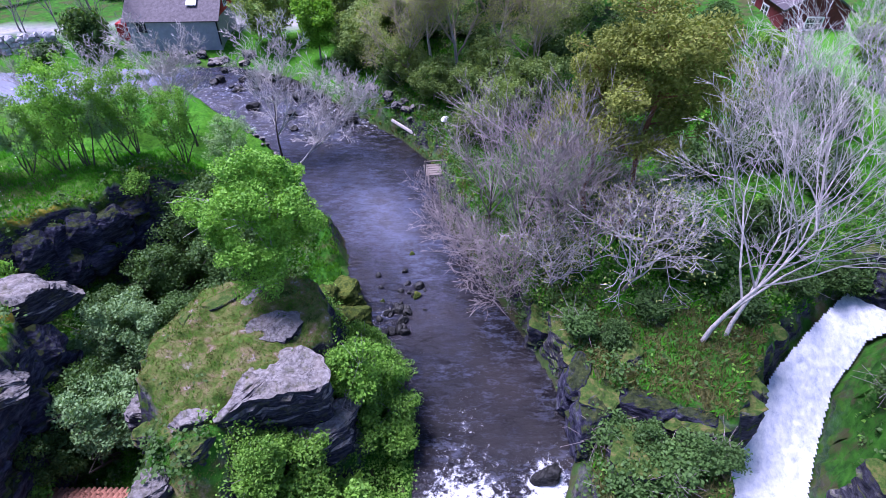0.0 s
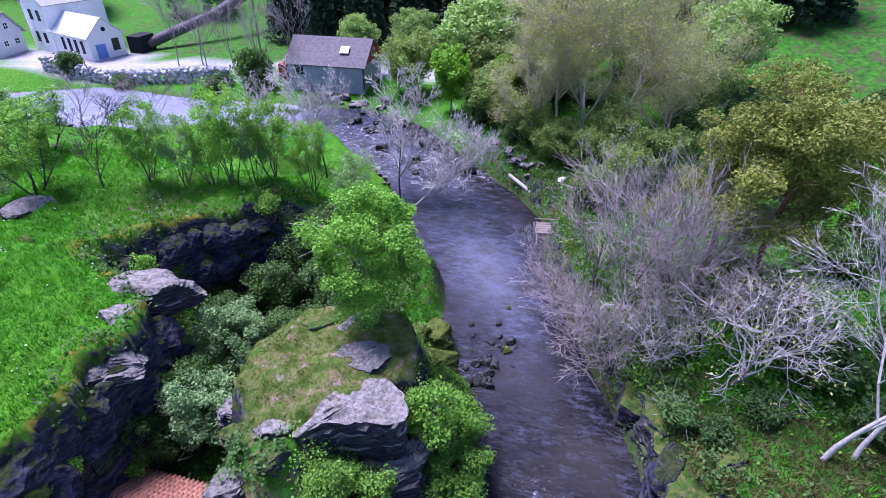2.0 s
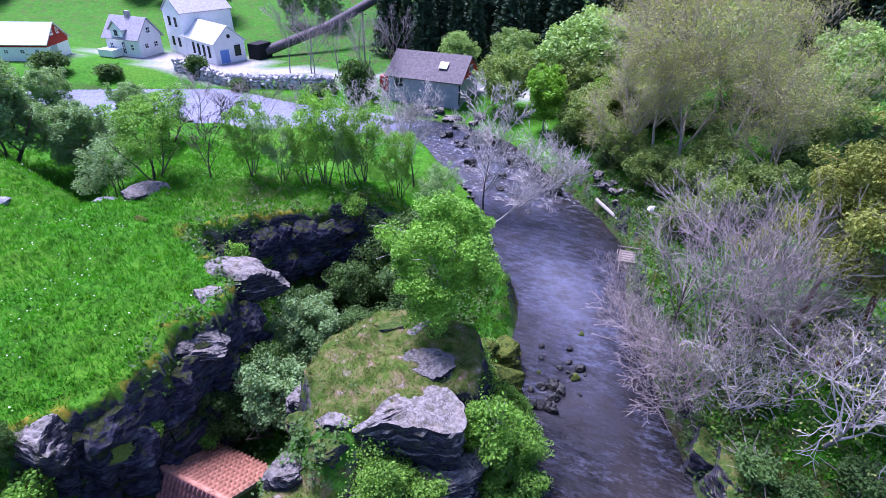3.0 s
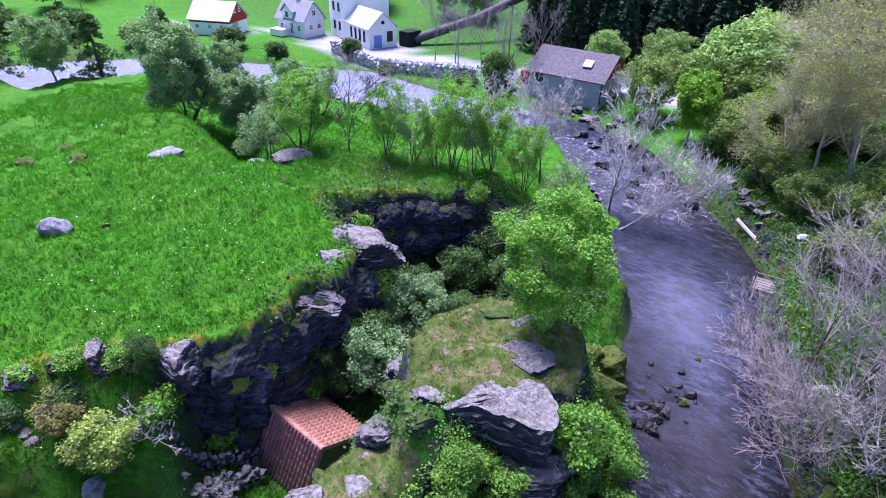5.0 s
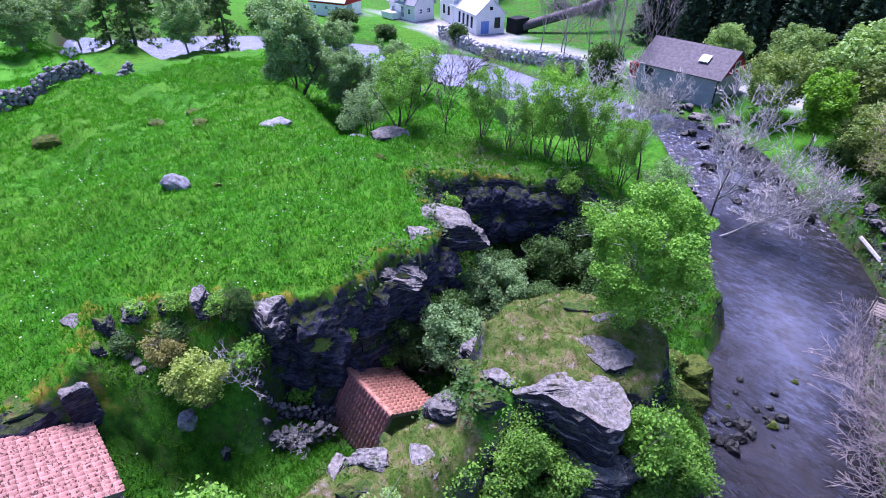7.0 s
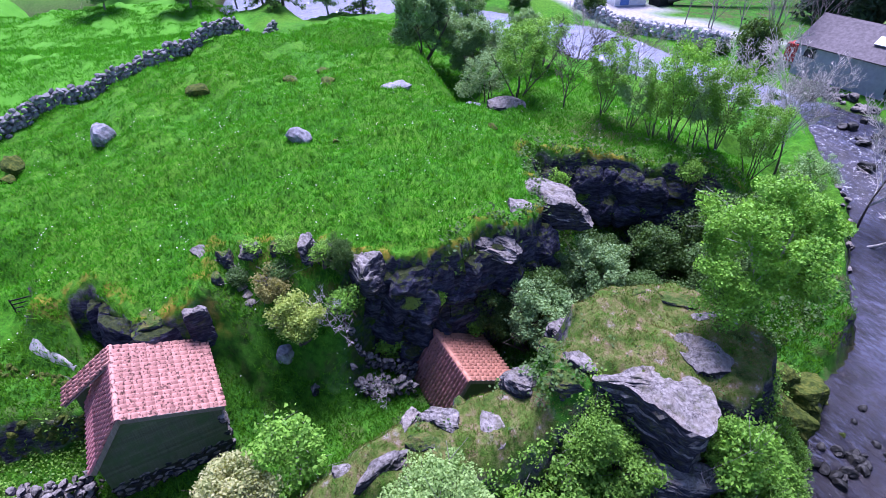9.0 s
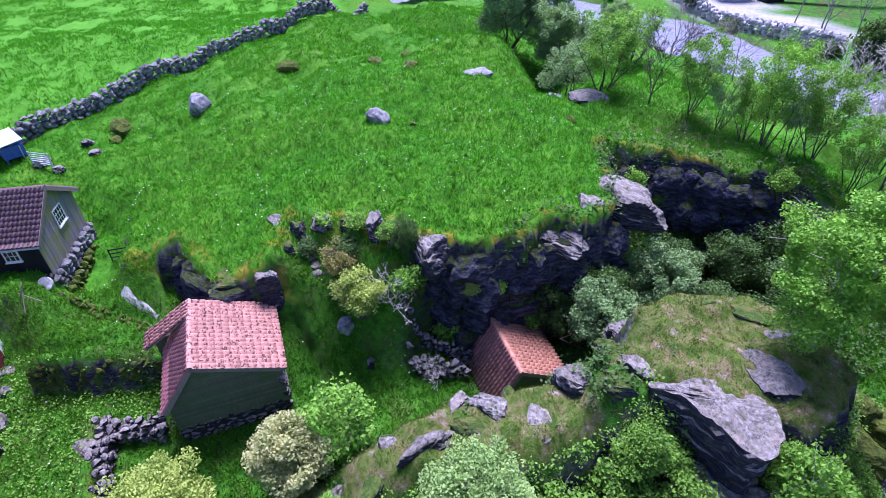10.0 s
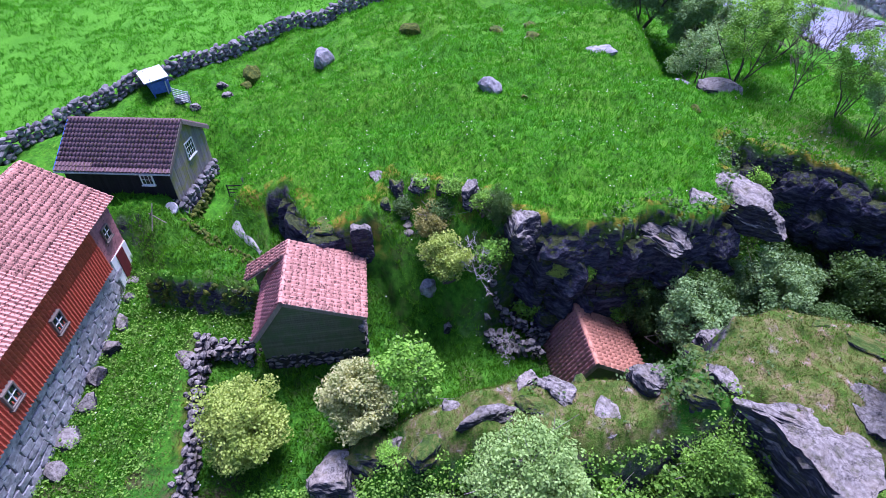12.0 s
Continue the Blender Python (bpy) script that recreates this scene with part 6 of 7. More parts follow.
# ---- rocks ----
def strata(name, outline, top, foot, layers, mat, seed, tilt=(0, 0), rag=0.3, fine=0.2):
    """A layered outcrop: ragged ledges round an outline, pushed in and out along its edge; tilt: rise per metre."""
    bm = bmesh.new()
    area = sum(ax * by - bx * ay for (ax, ay), (bx, by) in zip(outline, outline[1:] + outline[:1]))
    if area < 0:
        outline = outline[::-1]
    n = len(outline)
    cx, cy = sum(p[0] for p in outline) / n, sum(p[1] for p in outline) / n
    ring = []
    for k in range(n):
        p0, p1, p2, p3 = (Vector(outline[(k + j) % n]) for j in (-1, 0, 1, 2))
        m = max(1, round((p2 - p1).length / fine))
        for j in range(m):
            u = j / m
            q = p1 * (1 - u) + p2 * u
            c = 0.5 * (2 * p1 + (p2 - p0) * u + (2 * p0 - 5 * p1 + 4 * p2 - p3) * u * u + (3 * p1 - p0 - 3 * p2 + p3) * u ** 3)
            ring.append(q * 0.45 + c * 0.55)
    m = len(ring)
    normals = []
    for k in range(m):
        d = (ring[(k + 2) % m] - ring[k - 2]).normalized()
        normals.append(Vector((d.y, -d.x)))
    off = Vector((seed * 7.3, seed * 3.1, 0))
    step = (top - foot) / layers
    levels = []
    for k in range(layers):
        levels += [(foot + step * (k + 0.04), k), (foot + step * (k + 0.5), k), (foot + step * (k + 0.92), k)]
    rows = []
    for zz, k in levels:
        row = []
        for p, nr in zip(ring, normals):
            q = Vector((p.x, p.y, 0)) + off
            w = rag * (noise.noise(q * 0.55 + Vector((0, 0, zz * 0.35))) + 0.55 * noise.noise(q * 1.1 + Vector((0, 0, k * 3.7))) + 0.5 * noise.noise(q * 2.6 + Vector((0, 0, zz * 2.5))) + 0.3 * noise.noise(q * 6.0 + Vector((0, 0, zz * 4))))
            edge = 0.05 * (zz - foot) / (top - foot)
            px_, py_ = p.x + nr.x * (w - edge), p.y + nr.y * (w - edge)
            row.append(bm.verts.new((px_, py_, zz + (px_ - cx) * tilt[0] + (py_ - cy) * tilt[1] + 0.5 * step * noise.noise(q * 0.7 + Vector((0, 0, k))))))
        rows.append(row)
    for lo, hi in zip(rows, rows[1:]):
        for k in range(m):
            bm.faces.new((lo[k], lo[(k + 1) % m], hi[(k + 1) % m], hi[k]))
    prev = rows[-1]
    rim = [v.co.copy() for v in prev]
    for f in (0.9, 0.75, 0.55, 0.32, 0.12):
        row = []
        for c in rim:
            x, y = cx + (c.x - cx) * f, cy + (c.y - cy) * f
            q = Vector((x, y, 0)) + off
            flat = top + (x - cx) * tilt[0] + (y - cy) * tilt[1] + 0.3 * noise.noise(q * 0.7) + 0.2 * noise.noise(q * 1.9) + 0.07 * noise.noise(q * 6)
            blend = min(1.0, (1 - f) * 4)
            row.append(bm.verts.new((x, y, c.z * (1 - blend) + flat * blend + 0.03)))
        for k in range(m):
            bm.faces.new((prev[k], prev[(k + 1) % m], row[(k + 1) % m], row[k]))
        prev = row
    bm.faces.new(prev)
    bm.faces.new(rows[0][::-1])
    bmesh.ops.recalc_face_normals(bm, faces=bm.faces)
    return mesh_of(name, bm, mat)


def outcrop(label, outline, top, foot, layers, seed, tilt=(0, 0), mat="rock", name="rock_outcrop"):
    return tagged(new(name, strata(name, outline, top, foot, layers, mat, seed, tilt)), label, "rock")


def lump(label, at, size, turn=0.0, seed=0, mat="rock", name="rock_outcrop", rx=0.0, ry=0.0, cuts=8, jag=0.16):
    """One massive angular rock, its middle at the given place."""
    ob = new(name, ledge_block(name, size, mat, seed, rag=jag))
    ob.matrix_basis = pose(*at, rx, ry, turn)
    return tagged(ob, label, "rock")


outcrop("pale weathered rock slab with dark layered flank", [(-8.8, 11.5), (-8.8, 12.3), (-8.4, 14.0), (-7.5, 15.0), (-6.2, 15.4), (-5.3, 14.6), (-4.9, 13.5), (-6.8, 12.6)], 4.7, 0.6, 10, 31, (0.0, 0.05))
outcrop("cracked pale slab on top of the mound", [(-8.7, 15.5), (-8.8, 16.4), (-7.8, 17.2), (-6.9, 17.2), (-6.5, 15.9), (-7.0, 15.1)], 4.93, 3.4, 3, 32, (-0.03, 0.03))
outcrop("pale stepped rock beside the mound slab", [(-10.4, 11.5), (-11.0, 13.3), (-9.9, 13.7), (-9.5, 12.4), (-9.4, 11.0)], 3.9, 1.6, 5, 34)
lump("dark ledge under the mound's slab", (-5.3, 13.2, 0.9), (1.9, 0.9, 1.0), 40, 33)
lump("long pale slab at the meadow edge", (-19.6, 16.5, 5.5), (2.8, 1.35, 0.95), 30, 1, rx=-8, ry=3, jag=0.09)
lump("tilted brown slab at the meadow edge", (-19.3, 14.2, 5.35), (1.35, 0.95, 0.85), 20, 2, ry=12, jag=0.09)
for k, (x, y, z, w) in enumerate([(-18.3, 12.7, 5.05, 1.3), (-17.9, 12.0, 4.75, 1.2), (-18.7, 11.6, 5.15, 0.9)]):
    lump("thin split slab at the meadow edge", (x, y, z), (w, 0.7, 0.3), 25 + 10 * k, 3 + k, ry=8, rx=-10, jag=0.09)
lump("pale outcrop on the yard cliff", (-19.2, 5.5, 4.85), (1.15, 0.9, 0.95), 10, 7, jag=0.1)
lump("turf-capped rock nose above the pink shed", (-22.4, -3.9, 2.0), (1.2, 2.0, 1.75), 15, 12, "turf_rock", jag=0.2)
lump("turf-capped rock step beside the path", (-23.9, -6.2, 1.3), (1.4, 1.2, 1.2), 50, 13, "turf_rock", jag=0.2)
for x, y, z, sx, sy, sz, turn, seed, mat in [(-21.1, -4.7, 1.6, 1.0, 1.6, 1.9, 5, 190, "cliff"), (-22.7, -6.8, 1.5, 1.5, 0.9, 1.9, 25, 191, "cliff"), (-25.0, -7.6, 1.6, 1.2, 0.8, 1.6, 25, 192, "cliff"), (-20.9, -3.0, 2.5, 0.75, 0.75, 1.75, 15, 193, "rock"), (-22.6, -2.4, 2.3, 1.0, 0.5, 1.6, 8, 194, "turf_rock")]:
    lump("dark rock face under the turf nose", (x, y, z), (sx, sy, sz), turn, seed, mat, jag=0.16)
lump("lichened outcrop above the yard steps", (-24.3, -1.5, 4.1), (1.2, 1.1, 1.0), 40, 8, "rock")
lump("grey outcrop on the far meadow edge", (-22.4, 23.6, 5.3), (1.3, 0.7, 0.4), 50, 9)


def crag(label, line, out, foot, top, size, seed, mat="turf_rock", ahead=0.7):
    """A broken cliff: massive blocks heaped along a line, stepping back upward; out: the way it faces."""
    rnd = random.Random(seed)
    x0, y0 = line[0]
    t = thing("cliff_face", pose(x0, y0, foot), label, "rock")
    meshes = [boulder_mesh("rock_block", (1, 1, 1), mat, seed * 10 + k, 9, 0.15, 4) for k in range(6)]
    run = [0.0]
    for p, q in zip(line, line[1:]):
        run.append(run[-1] + math.dist(p, q))
    rows = max(1, round((top - foot) / (size * 1.15)))
    for r in range(rows):
        s = rnd.uniform(-0.3, 0.4) * size
        while s < run[-1]:
            w = size * rnd.uniform(0.7, 1.35)
            m_ = min(run[-1], max(0, s + w * 0.6))
            x, y = np.interp(m_, run, [p[0] for p in line]), np.interp(m_, run, [p[1] for p in line])
            z = foot + (r + 0.5) * (top - foot) / rows + rnd.gauss(0, 0.16)
            back = -ahead + 0.3 * ahead * r / rows + rnd.uniform(-0.3, 0.3)
            h = (top - foot) / rows * rnd.uniform(0.62, 0.85)
            if r == rows - 1:
                z -= 0.25 * h
            m = pose(x - out[0] * back - x0, y - out[1] * back - y0, z - foot, rnd.gauss(0, 7), 9 + rnd.gauss(0, 8), math.degrees(math.atan2(out[1], out[0])) + 90 + rnd.gauss(0, 14)) @ Matrix.Diagonal((w * 0.78, size * rnd.uniform(0.6, 0.85), h, 1))
            piece("rock_block", rnd.choice(meshes), t, m)
            s += w * 0.95
    return t


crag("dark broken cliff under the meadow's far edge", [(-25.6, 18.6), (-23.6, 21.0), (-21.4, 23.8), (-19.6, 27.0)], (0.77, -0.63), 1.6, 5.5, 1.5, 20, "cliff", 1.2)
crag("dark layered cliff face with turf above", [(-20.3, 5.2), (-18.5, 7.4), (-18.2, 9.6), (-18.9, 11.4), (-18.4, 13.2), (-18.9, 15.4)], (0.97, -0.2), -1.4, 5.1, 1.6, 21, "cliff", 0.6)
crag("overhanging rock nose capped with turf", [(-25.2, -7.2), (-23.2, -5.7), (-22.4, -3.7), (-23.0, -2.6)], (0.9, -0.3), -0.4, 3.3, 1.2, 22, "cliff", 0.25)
for k, (x, y, w, h) in enumerate([(-22.9, -0.9, 0.7, 0.7), (-22.3, 0.3, 0.6, 0.5), (-21.7, 1.5, 0.5, 0.4), (-20.9, 2.9, 0.7, 0.7), (-21.9, -1.6, 0.45, 0.4), (-20.3, 3.9, 0.5, 0.5)]):
    lump("small grey rock showing in the grassy slope", (x, y, ground_at(x, y) + 0.05), (w, w * 0.7, h), 50 * k, 170 + k, "rock" if k % 2 else "turf_rock", jag=0.2)
# spine rocks, mossy point, right bank walls
for k, (x, y, w, d, h) in enumerate([(-10.6, 9.3, 1.0, 0.8, 0.8), (-9.4, 10.6, 0.8, 0.6, 0.5), (-10.9, 5.6, 1.0, 0.5, 0.5), (-10.2, 4.4, 0.8, 0.4, 0.4), (-9.9, 2.6, 1.3, 0.5, 0.6),
                                     (-9.6, 0.2, 1.0, 0.6, 0.6), (-13.2, 13.4, 0.8, 0.7, 0.9), (-11.9, 11.9, 0.8, 0.7, 0.9), (-9.9, 11.8, 0.9, 0.6, 0.4), (-10.8, 17.8, 1.1, 0.5, 0.25), (-9.2, 18.2, 0.8, 0.4, 0.2), (-11.9, 16.6, 0.5, 0.3, 0.2), (-11.4, 4.2, 0.8, 0.45, 0.5), (-11.3, 6.6, 0.6, 0.4, 0.5), (-9.6, 7.2, 1.2, 0.7, 0.35), (-9.2, 4.9, 0.8, 0.5, 0.35), (-10.8, 1.2, 0.9, 0.5, 0.5), (-13.4, 15.2, 0.6, 0.8, 0.8)]):
    ob = new("rock_outcrop", ledge_block("rock_outcrop", (w, d, h), "turf_rock" if k % 2 == 1 else "rock", 140 + k, 12, 4, 0.18))
    ob.matrix_basis = pose(x, y, ground_at(x, y) - (0.5 if k < 12 else 0.7) * h, 5 * (k % 3) - 4, 6 * (k % 4) - 8, 25 * k)
    tagged(ob, "pale rock breaking through the turf", "rock")
for k, (x, y, z, w, d, h) in enumerate([(-5.6, 20.6, -0.1, 1.3, 1.3, 1.5), (-6.3, 22.6, -0.3, 1.4, 1.3, 1.4), (-6.4, 24.4, -0.7, 1.0, 0.9, 0.9), (-7.3, 21.6, 0.4, 1.2, 1.2, 1.3)]):
    lump("mossy blocky rock at the water's edge", (x, y, z), (w, d, h), 30 * k + 10, 60 + k, "moss_rock", rx=-5, ry=6, jag=0.22)
for k, (x, y, w, d, top) in enumerate([(6.9, 18.6, 1.6, 2.6, 1.2), (7.4, 15.6, 2.0, 2.4, 1.6), (8.6, 12.6, 2.6, 2.4, 1.4), (11.8, 14.4, 3.4, 1.6, 1.2), (14.0, 15.2, 2.2, 1.4, 1.4), (5.4, 21.0, 1.4, 2.2, 0.9), (19.5, 12.0, 1.6, 2.0, 0.6), (17.0, 19.4, 1.4, 1.2, 1.9), (25.0, 25.2, 2.2, 1.4, 2.6)]):
    outcrop("grey rock wall of the stream bank", [(x - w / 2, y - d / 3), (x - w / 3, y + d / 2), (x + w / 3, y + d / 2.4), (x + w / 2, y - d / 5), (x + w / 6, y - d / 2)], top, top - 3.6, 6, 70 + k, (0, 0), "turf_rock")
for k, (x, y, z, w, d, h, turn) in enumerate([(6.3, 19.6, 0.1, 0.9, 1.6, 1.4, 20), (6.9, 17.2, 0.2, 0.9, 1.7, 1.5, -10), (7.0, 14.6, 0.0, 1.0, 1.5, 1.5, 5), (9.3, 17.6, 1.2, 0.9, 0.7, 0.8, 40), (9.9, 15.0, 0.5, 1.7, 0.8, 1.2, -15), (12.2, 14.6, 0.4, 1.8, 0.8, 1.1, 10), (14.6, 16.6, 0.2, 0.9, 1.2, 1.3, 30), (26.2, 23.9, 0.9, 2.0, 1.2, 1.3, 30), (4.9, 12.7, -1.2, 0.7, 0.5, 0.45, 20)]):
    lump("grey layered rock of the river bank", (x, y, z), (w, d, h), turn, 180 + k, ("turf_rock", "cliff", "cliff")[k % 3] if k < 8 else "wet_rock", jag=0.2)
lump("lichened rock dome below the bushes", (-9.6, -3.9, -1.5), (1.5, 1.35, 1.35), 20, 90, "rock", jag=0.2)
lump("turf-covered rock hump below the bushes", (-10.5, -2.3, -1.3), (2.1, 1.7, 1.35), 70, 91, "turf_rock", jag=0.2)
lump("lichened rock face on the hump", (-10.1, -0.9, -0.5), (1.0, 0.7, 1.0), 110, 92, "rock", jag=0.2)


def boulder(x, y, size, seed, label, mat="rock", sink=0.3, name="boulder", turn=0.0, z=None):
    ob = new(name, boulder_mesh(name, size, mat, seed))
    ob.matrix_basis = pose(x, y, (ground_at(x, y) if z is None else z) + size[2] * (1 - 2 * sink), 0, 0, turn)
    return tagged(ob, label, "rock")


for k, (x, y, w, h) in enumerate([(-42.6, -7.1, 1.3, 1.1), (-31.5, 5.2, 0.95, 0.55), (-45.3, 0.3, 1.1, 0.6), (-36.5, 14.1, 1.5, 0.55), (-44.0, -13.4, 1.0, 0.8), (-42.4, -13.7, 0.6, 0.45), (-42.1, -15.5, 0.6, 0.35),
                                  (-40.3, -14.6, 0.65, 0.4), (-39.6, -18.0, 0.65, 0.42), (-38.3, -16.7, 0.55, 0.4), (-34.0, 19.4, 1.2, 0.6), (-31.1, 20.6, 1.6, 0.7), (-18.5, 0.5, 0.6, 0.6), (-17.1, 1.4, 0.36, 0.36)]):
    boulder(x, y, (w, w * 0.8, h), 200 + k, "grey lichened boulder lying in the grass", "moss_rock" if k in (2, 4, 5) else "field_stone" if k in (0, 1, 3, 10, 12) else "rock", turn=40 * k)
for k, (x, y, w) in enumerate([(-42.9, 7.3, 0.9), (-39.2, 9.4, 1.0), (-42.6, 10.1, 0.9), (-30.6, 7.4, 0.35), (-27.8, 17.5, 0.5)]):
    boulder(x, y, (w, w * 0.7, 0.3), 230 + k, "low orange-lichened stone in the turf", "moss_rock", 0.4)
shoal = random.Random(9)
for k in range(38):
    x, y = shoal.gauss(-2.9, 1.2), shoal.gauss(23.4, 2.0)
    s = shoal.uniform(0.16, 0.46)
    boulder(x, y, (s, s * 0.8, s * 0.75), 300 + k % 9, "black wet stone in the shallow river", "wet_rock" if k % 9 else "moss_rock", 0.3, "river_stone", 37 * k, -1.05)
for k in range(26):
    y = shoal.uniform(46, 57)
    x = np.interp(y, [46, 52, 57], [-9.5, -16.5, -24.5]) + shoal.uniform(-7, 2.5)
    s = shoal.uniform(0.25, 0.8)
    boulder(x, y, (s, s * 0.8, s * 0.6), 310 + k % 9, "dark stone in the rapids", "wet_rock", 0.25, "river_stone", 37 * k, float(water_level(np.array([x]), np.array([y]))[0]))
for k in range(24):
    s = shoal.uniform(0.3, 0.7)
    x, y = shoal.uniform(-31, -22.5), shoal.uniform(57.6, 59.8)
    boulder(x, y, (s, s, s * 0.8), 320 + k % 9, "rubble stone below the grey house", "rock", 0.3, "rubble_stone", 61 * k)
for k in range(14):
    s = shoal.uniform(0.3, 0.7)
    t_ = shoal.uniform(0, 1)
    boulder(-3.2 - 6 * t_ + shoal.uniform(0, 1.5), 44.6 + 5.5 * t_ + shoal.uniform(0, 1.2), (s, s, s * 0.8), 330 + k % 9, "pale rubble stone on the bank", "rock", 0.3, "rubble_stone", 61 * k)
for k in range(16):
    s = shoal.uniform(0.18, 0.4)
    t_ = k / 15
    boulder(-19.8 + 7.4 * t_ + shoal.uniform(-0.4, 0.4), 45.2 - 9.0 * t_ + shoal.uniform(-0.4, 0.4), (s, s, s * 0.8), 340 + k % 9, "pale stone edging the river bank", "rock", 0.3, "bank_stone", 61 * k)


# ---- stone walls ----
def dry_wall(label, line, height, size, mat, seed, thick=0.7, singles=300, drop=0.0, loose=0.04):
    """A dry-stone wall along a line in the plan, standing on the ground."""
    rnd = random.Random(seed)
    x0, y0 = line[0]
    t = thing("stone_wall", pose(x0, y0, ground_at(x0, y0)), label, "wall", kind="structure")
    z00 = ground_at(x0, y0)
    meshes = stone_meshes(mat)
    rest = []
    count = 0
    for (ax, ay), (bx, by) in zip(line, line[1:]):
        length = math.dist((ax, ay), (bx, by))
        ux, uy = (bx - ax) / length, (by - ay) / length
        ang = math.degrees(math.atan2(uy, ux))
        rows = max(1, round(height / (size * 0.72)))
        for r in range(rows):
            for side in (-1, 1):
                s = rnd.uniform(0, size)
                while s < length:
                    w = size * rnd.uniform(0.7, 1.6)
                    off = side * (thick / 2 - 0.12 - 0.1 * r / rows) + rnd.gauss(0, loose)
                    x, y = ax + ux * s - uy * off, ay + uy * s + ux * off
                    z = ground_at(x, y) - drop + (r + 0.42) * height / rows + rnd.gauss(0, loose)
                    m = pose(x - x0, y - y0, z - z00, rnd.gauss(0, 12 + 150 * (loose - 0.04)), rnd.gauss(0, 12 + 150 * (loose - 0.04)), ang + rnd.gauss(0, 14 + 250 * (loose - 0.04))) @ Matrix.Diagonal((w * 1.15, min(thick * 0.75, w * 1.3), height / rows * rnd.uniform(1.1, 1.6), 1))
                    if count < singles:
                        piece("stone", rnd.choice(meshes), t, m)
                        count += 1
                    else:
                        rest.append((rnd.randrange(len(meshes)), m))
                    s += w * 0.92
    if rest:
        vs, fs, k = [], [], 0
        data = [(np.array([v.co[:] for v in me.vertices]), [tuple(p.vertices) for p in me.polygons]) for me in meshes]
        for i, m in rest:
            v, f = data[i]
            a = np.array(m)
            vs.append(v @ a[:3, :3].T + a[:3, 3])
            fs += [tuple(j + k for j in p) for p in f]
            k += len(v)
        tagged(piece("stones", pydata("stones", np.concatenate(vs).tolist(), fs, mat), t), kind="stuff")
    return t


dry_wall("grey dry-stone wall across the meadow", WALL, 1.35, 0.5, "wall_stone", 1)
dry_wall("tumbled dry-stone wall beside the orange shed", [(-17.4, 3.6), (-16.2, 6.6)], 1.1, 0.32, "rock", 2, 1.6, loose=0.1)
dry_wall("turf-topped stone wall below the barn", [(-17.8, -11.45), (-13.6, -11.05), (-10.2, -10.55), (-8.4, -10.5)], 1.25, 0.36, "rock", 3, 0.6, drop=0.1, loose=0.1)
lump("pale flat slab lying on the wall top", (-16.4, -12.0, -0.52), (0.75, 0.45, 0.14), 60, 93)
dry_wall("stone wall joining the pink shed", [(-17.0, -11.2), (-16.6, -8.6)], 1.3, 0.36, "rock", 4, 0.9, drop=0.3, loose=0.12)
dry_wall("mossy terrace wall above the yard", [(-21.5, -15.9), (-20.5, -12.6), (-19.95, -9.4), (-19.7, -8.5)], 1.9, 0.4, "mossy_masonry", 5, 0.45, singles=160, drop=1.85, loose=0.08)
dry_wall("mossy kerb of stones between terrace and path", [(-26.2, -14.6), (-23.6, -11.6), (-21.0, -8.6)], 0.35, 0.4, "mossy_masonry", 8, 0.5, singles=30, drop=0.15, loose=0.08)
dry_wall("stone embankment wall along the pond", [(-70, 56.4), (-60, 56.6), (-50, 58.6), (-44, 60)], 2.6, 0.8, "masonry", 6, 0.9, 150, 0.9)
dry_wall("stone edging along the near river bank", [(-52, 42.6), (-60, 39.6)], 0.6, 0.5, "rock", 7, 0.7, 40)


# ---- small things ----
def stick(name, a, b, r, mat, parent=None, sides=6):
    verts, faces = [], []
    tube(verts, faces, Vector(a), Vector(b), r, r, sides)
    return piece(name, pydata(name, verts, faces, mat), parent)


def hay_rack():
    x, y = -41.3, -20.3
    t = thing("sheep_feeder", pose(x, y, ground_at(x, y), 0, 0, 32), "blue sheep feeder with flat white sheet roof", "feeder")
    part("bin", boxed((-1.2, -0.7, 0.35), (1.2, 0.7, 1.25), 0.03), "blue_tarp", t)
    part("roof", boxed((-1.45, -0.95, 1.5), (1.45, 0.95, 1.56), m=pose(0, 0, 0, 6, 0, 0)), "pale_roof", t)
    for sx in (-1.1, 1.1):
        for sy in (-0.6, 0.6):
            part("post", boxed((sx - 0.05, sy - 0.05, 0), (sx + 0.05, sy + 0.05, 1.55)), "blue_tarp", t)
    return t


def hurdle(x, y, turn, w=1.7, bars=6, mat="steel", label="pale metal hurdle standing beside the feeder", h=1.0, name="hurdle"):
    t = thing(name, pose(x, y, ground_at(x, y), 0, 0, turn), label, "gate", "hurdles")
    for sx in (0, w):
        part("post", boxed((sx - 0.03, -0.03, -0.2), (sx + 0.03, 0.03, h + 0.08)), mat, t)
    for k in range(bars):
        z = 0.15 + (h - 0.15) * k / (bars - 1)
        part("rail", boxed((0.03, -0.02, z - 0.035), (w - 0.03, 0.02, z + 0.035)), mat, t)
    return t


hay_rack()
hurdle(-40.3, -19.2, 215)
hurdle(-39.6, -18.6, 60)
hurdle(-29.6, -12.7, 90, 2.3, 4, "board_black", "dark weathered wooden gate beside the old house", 1.0, "field_gate")
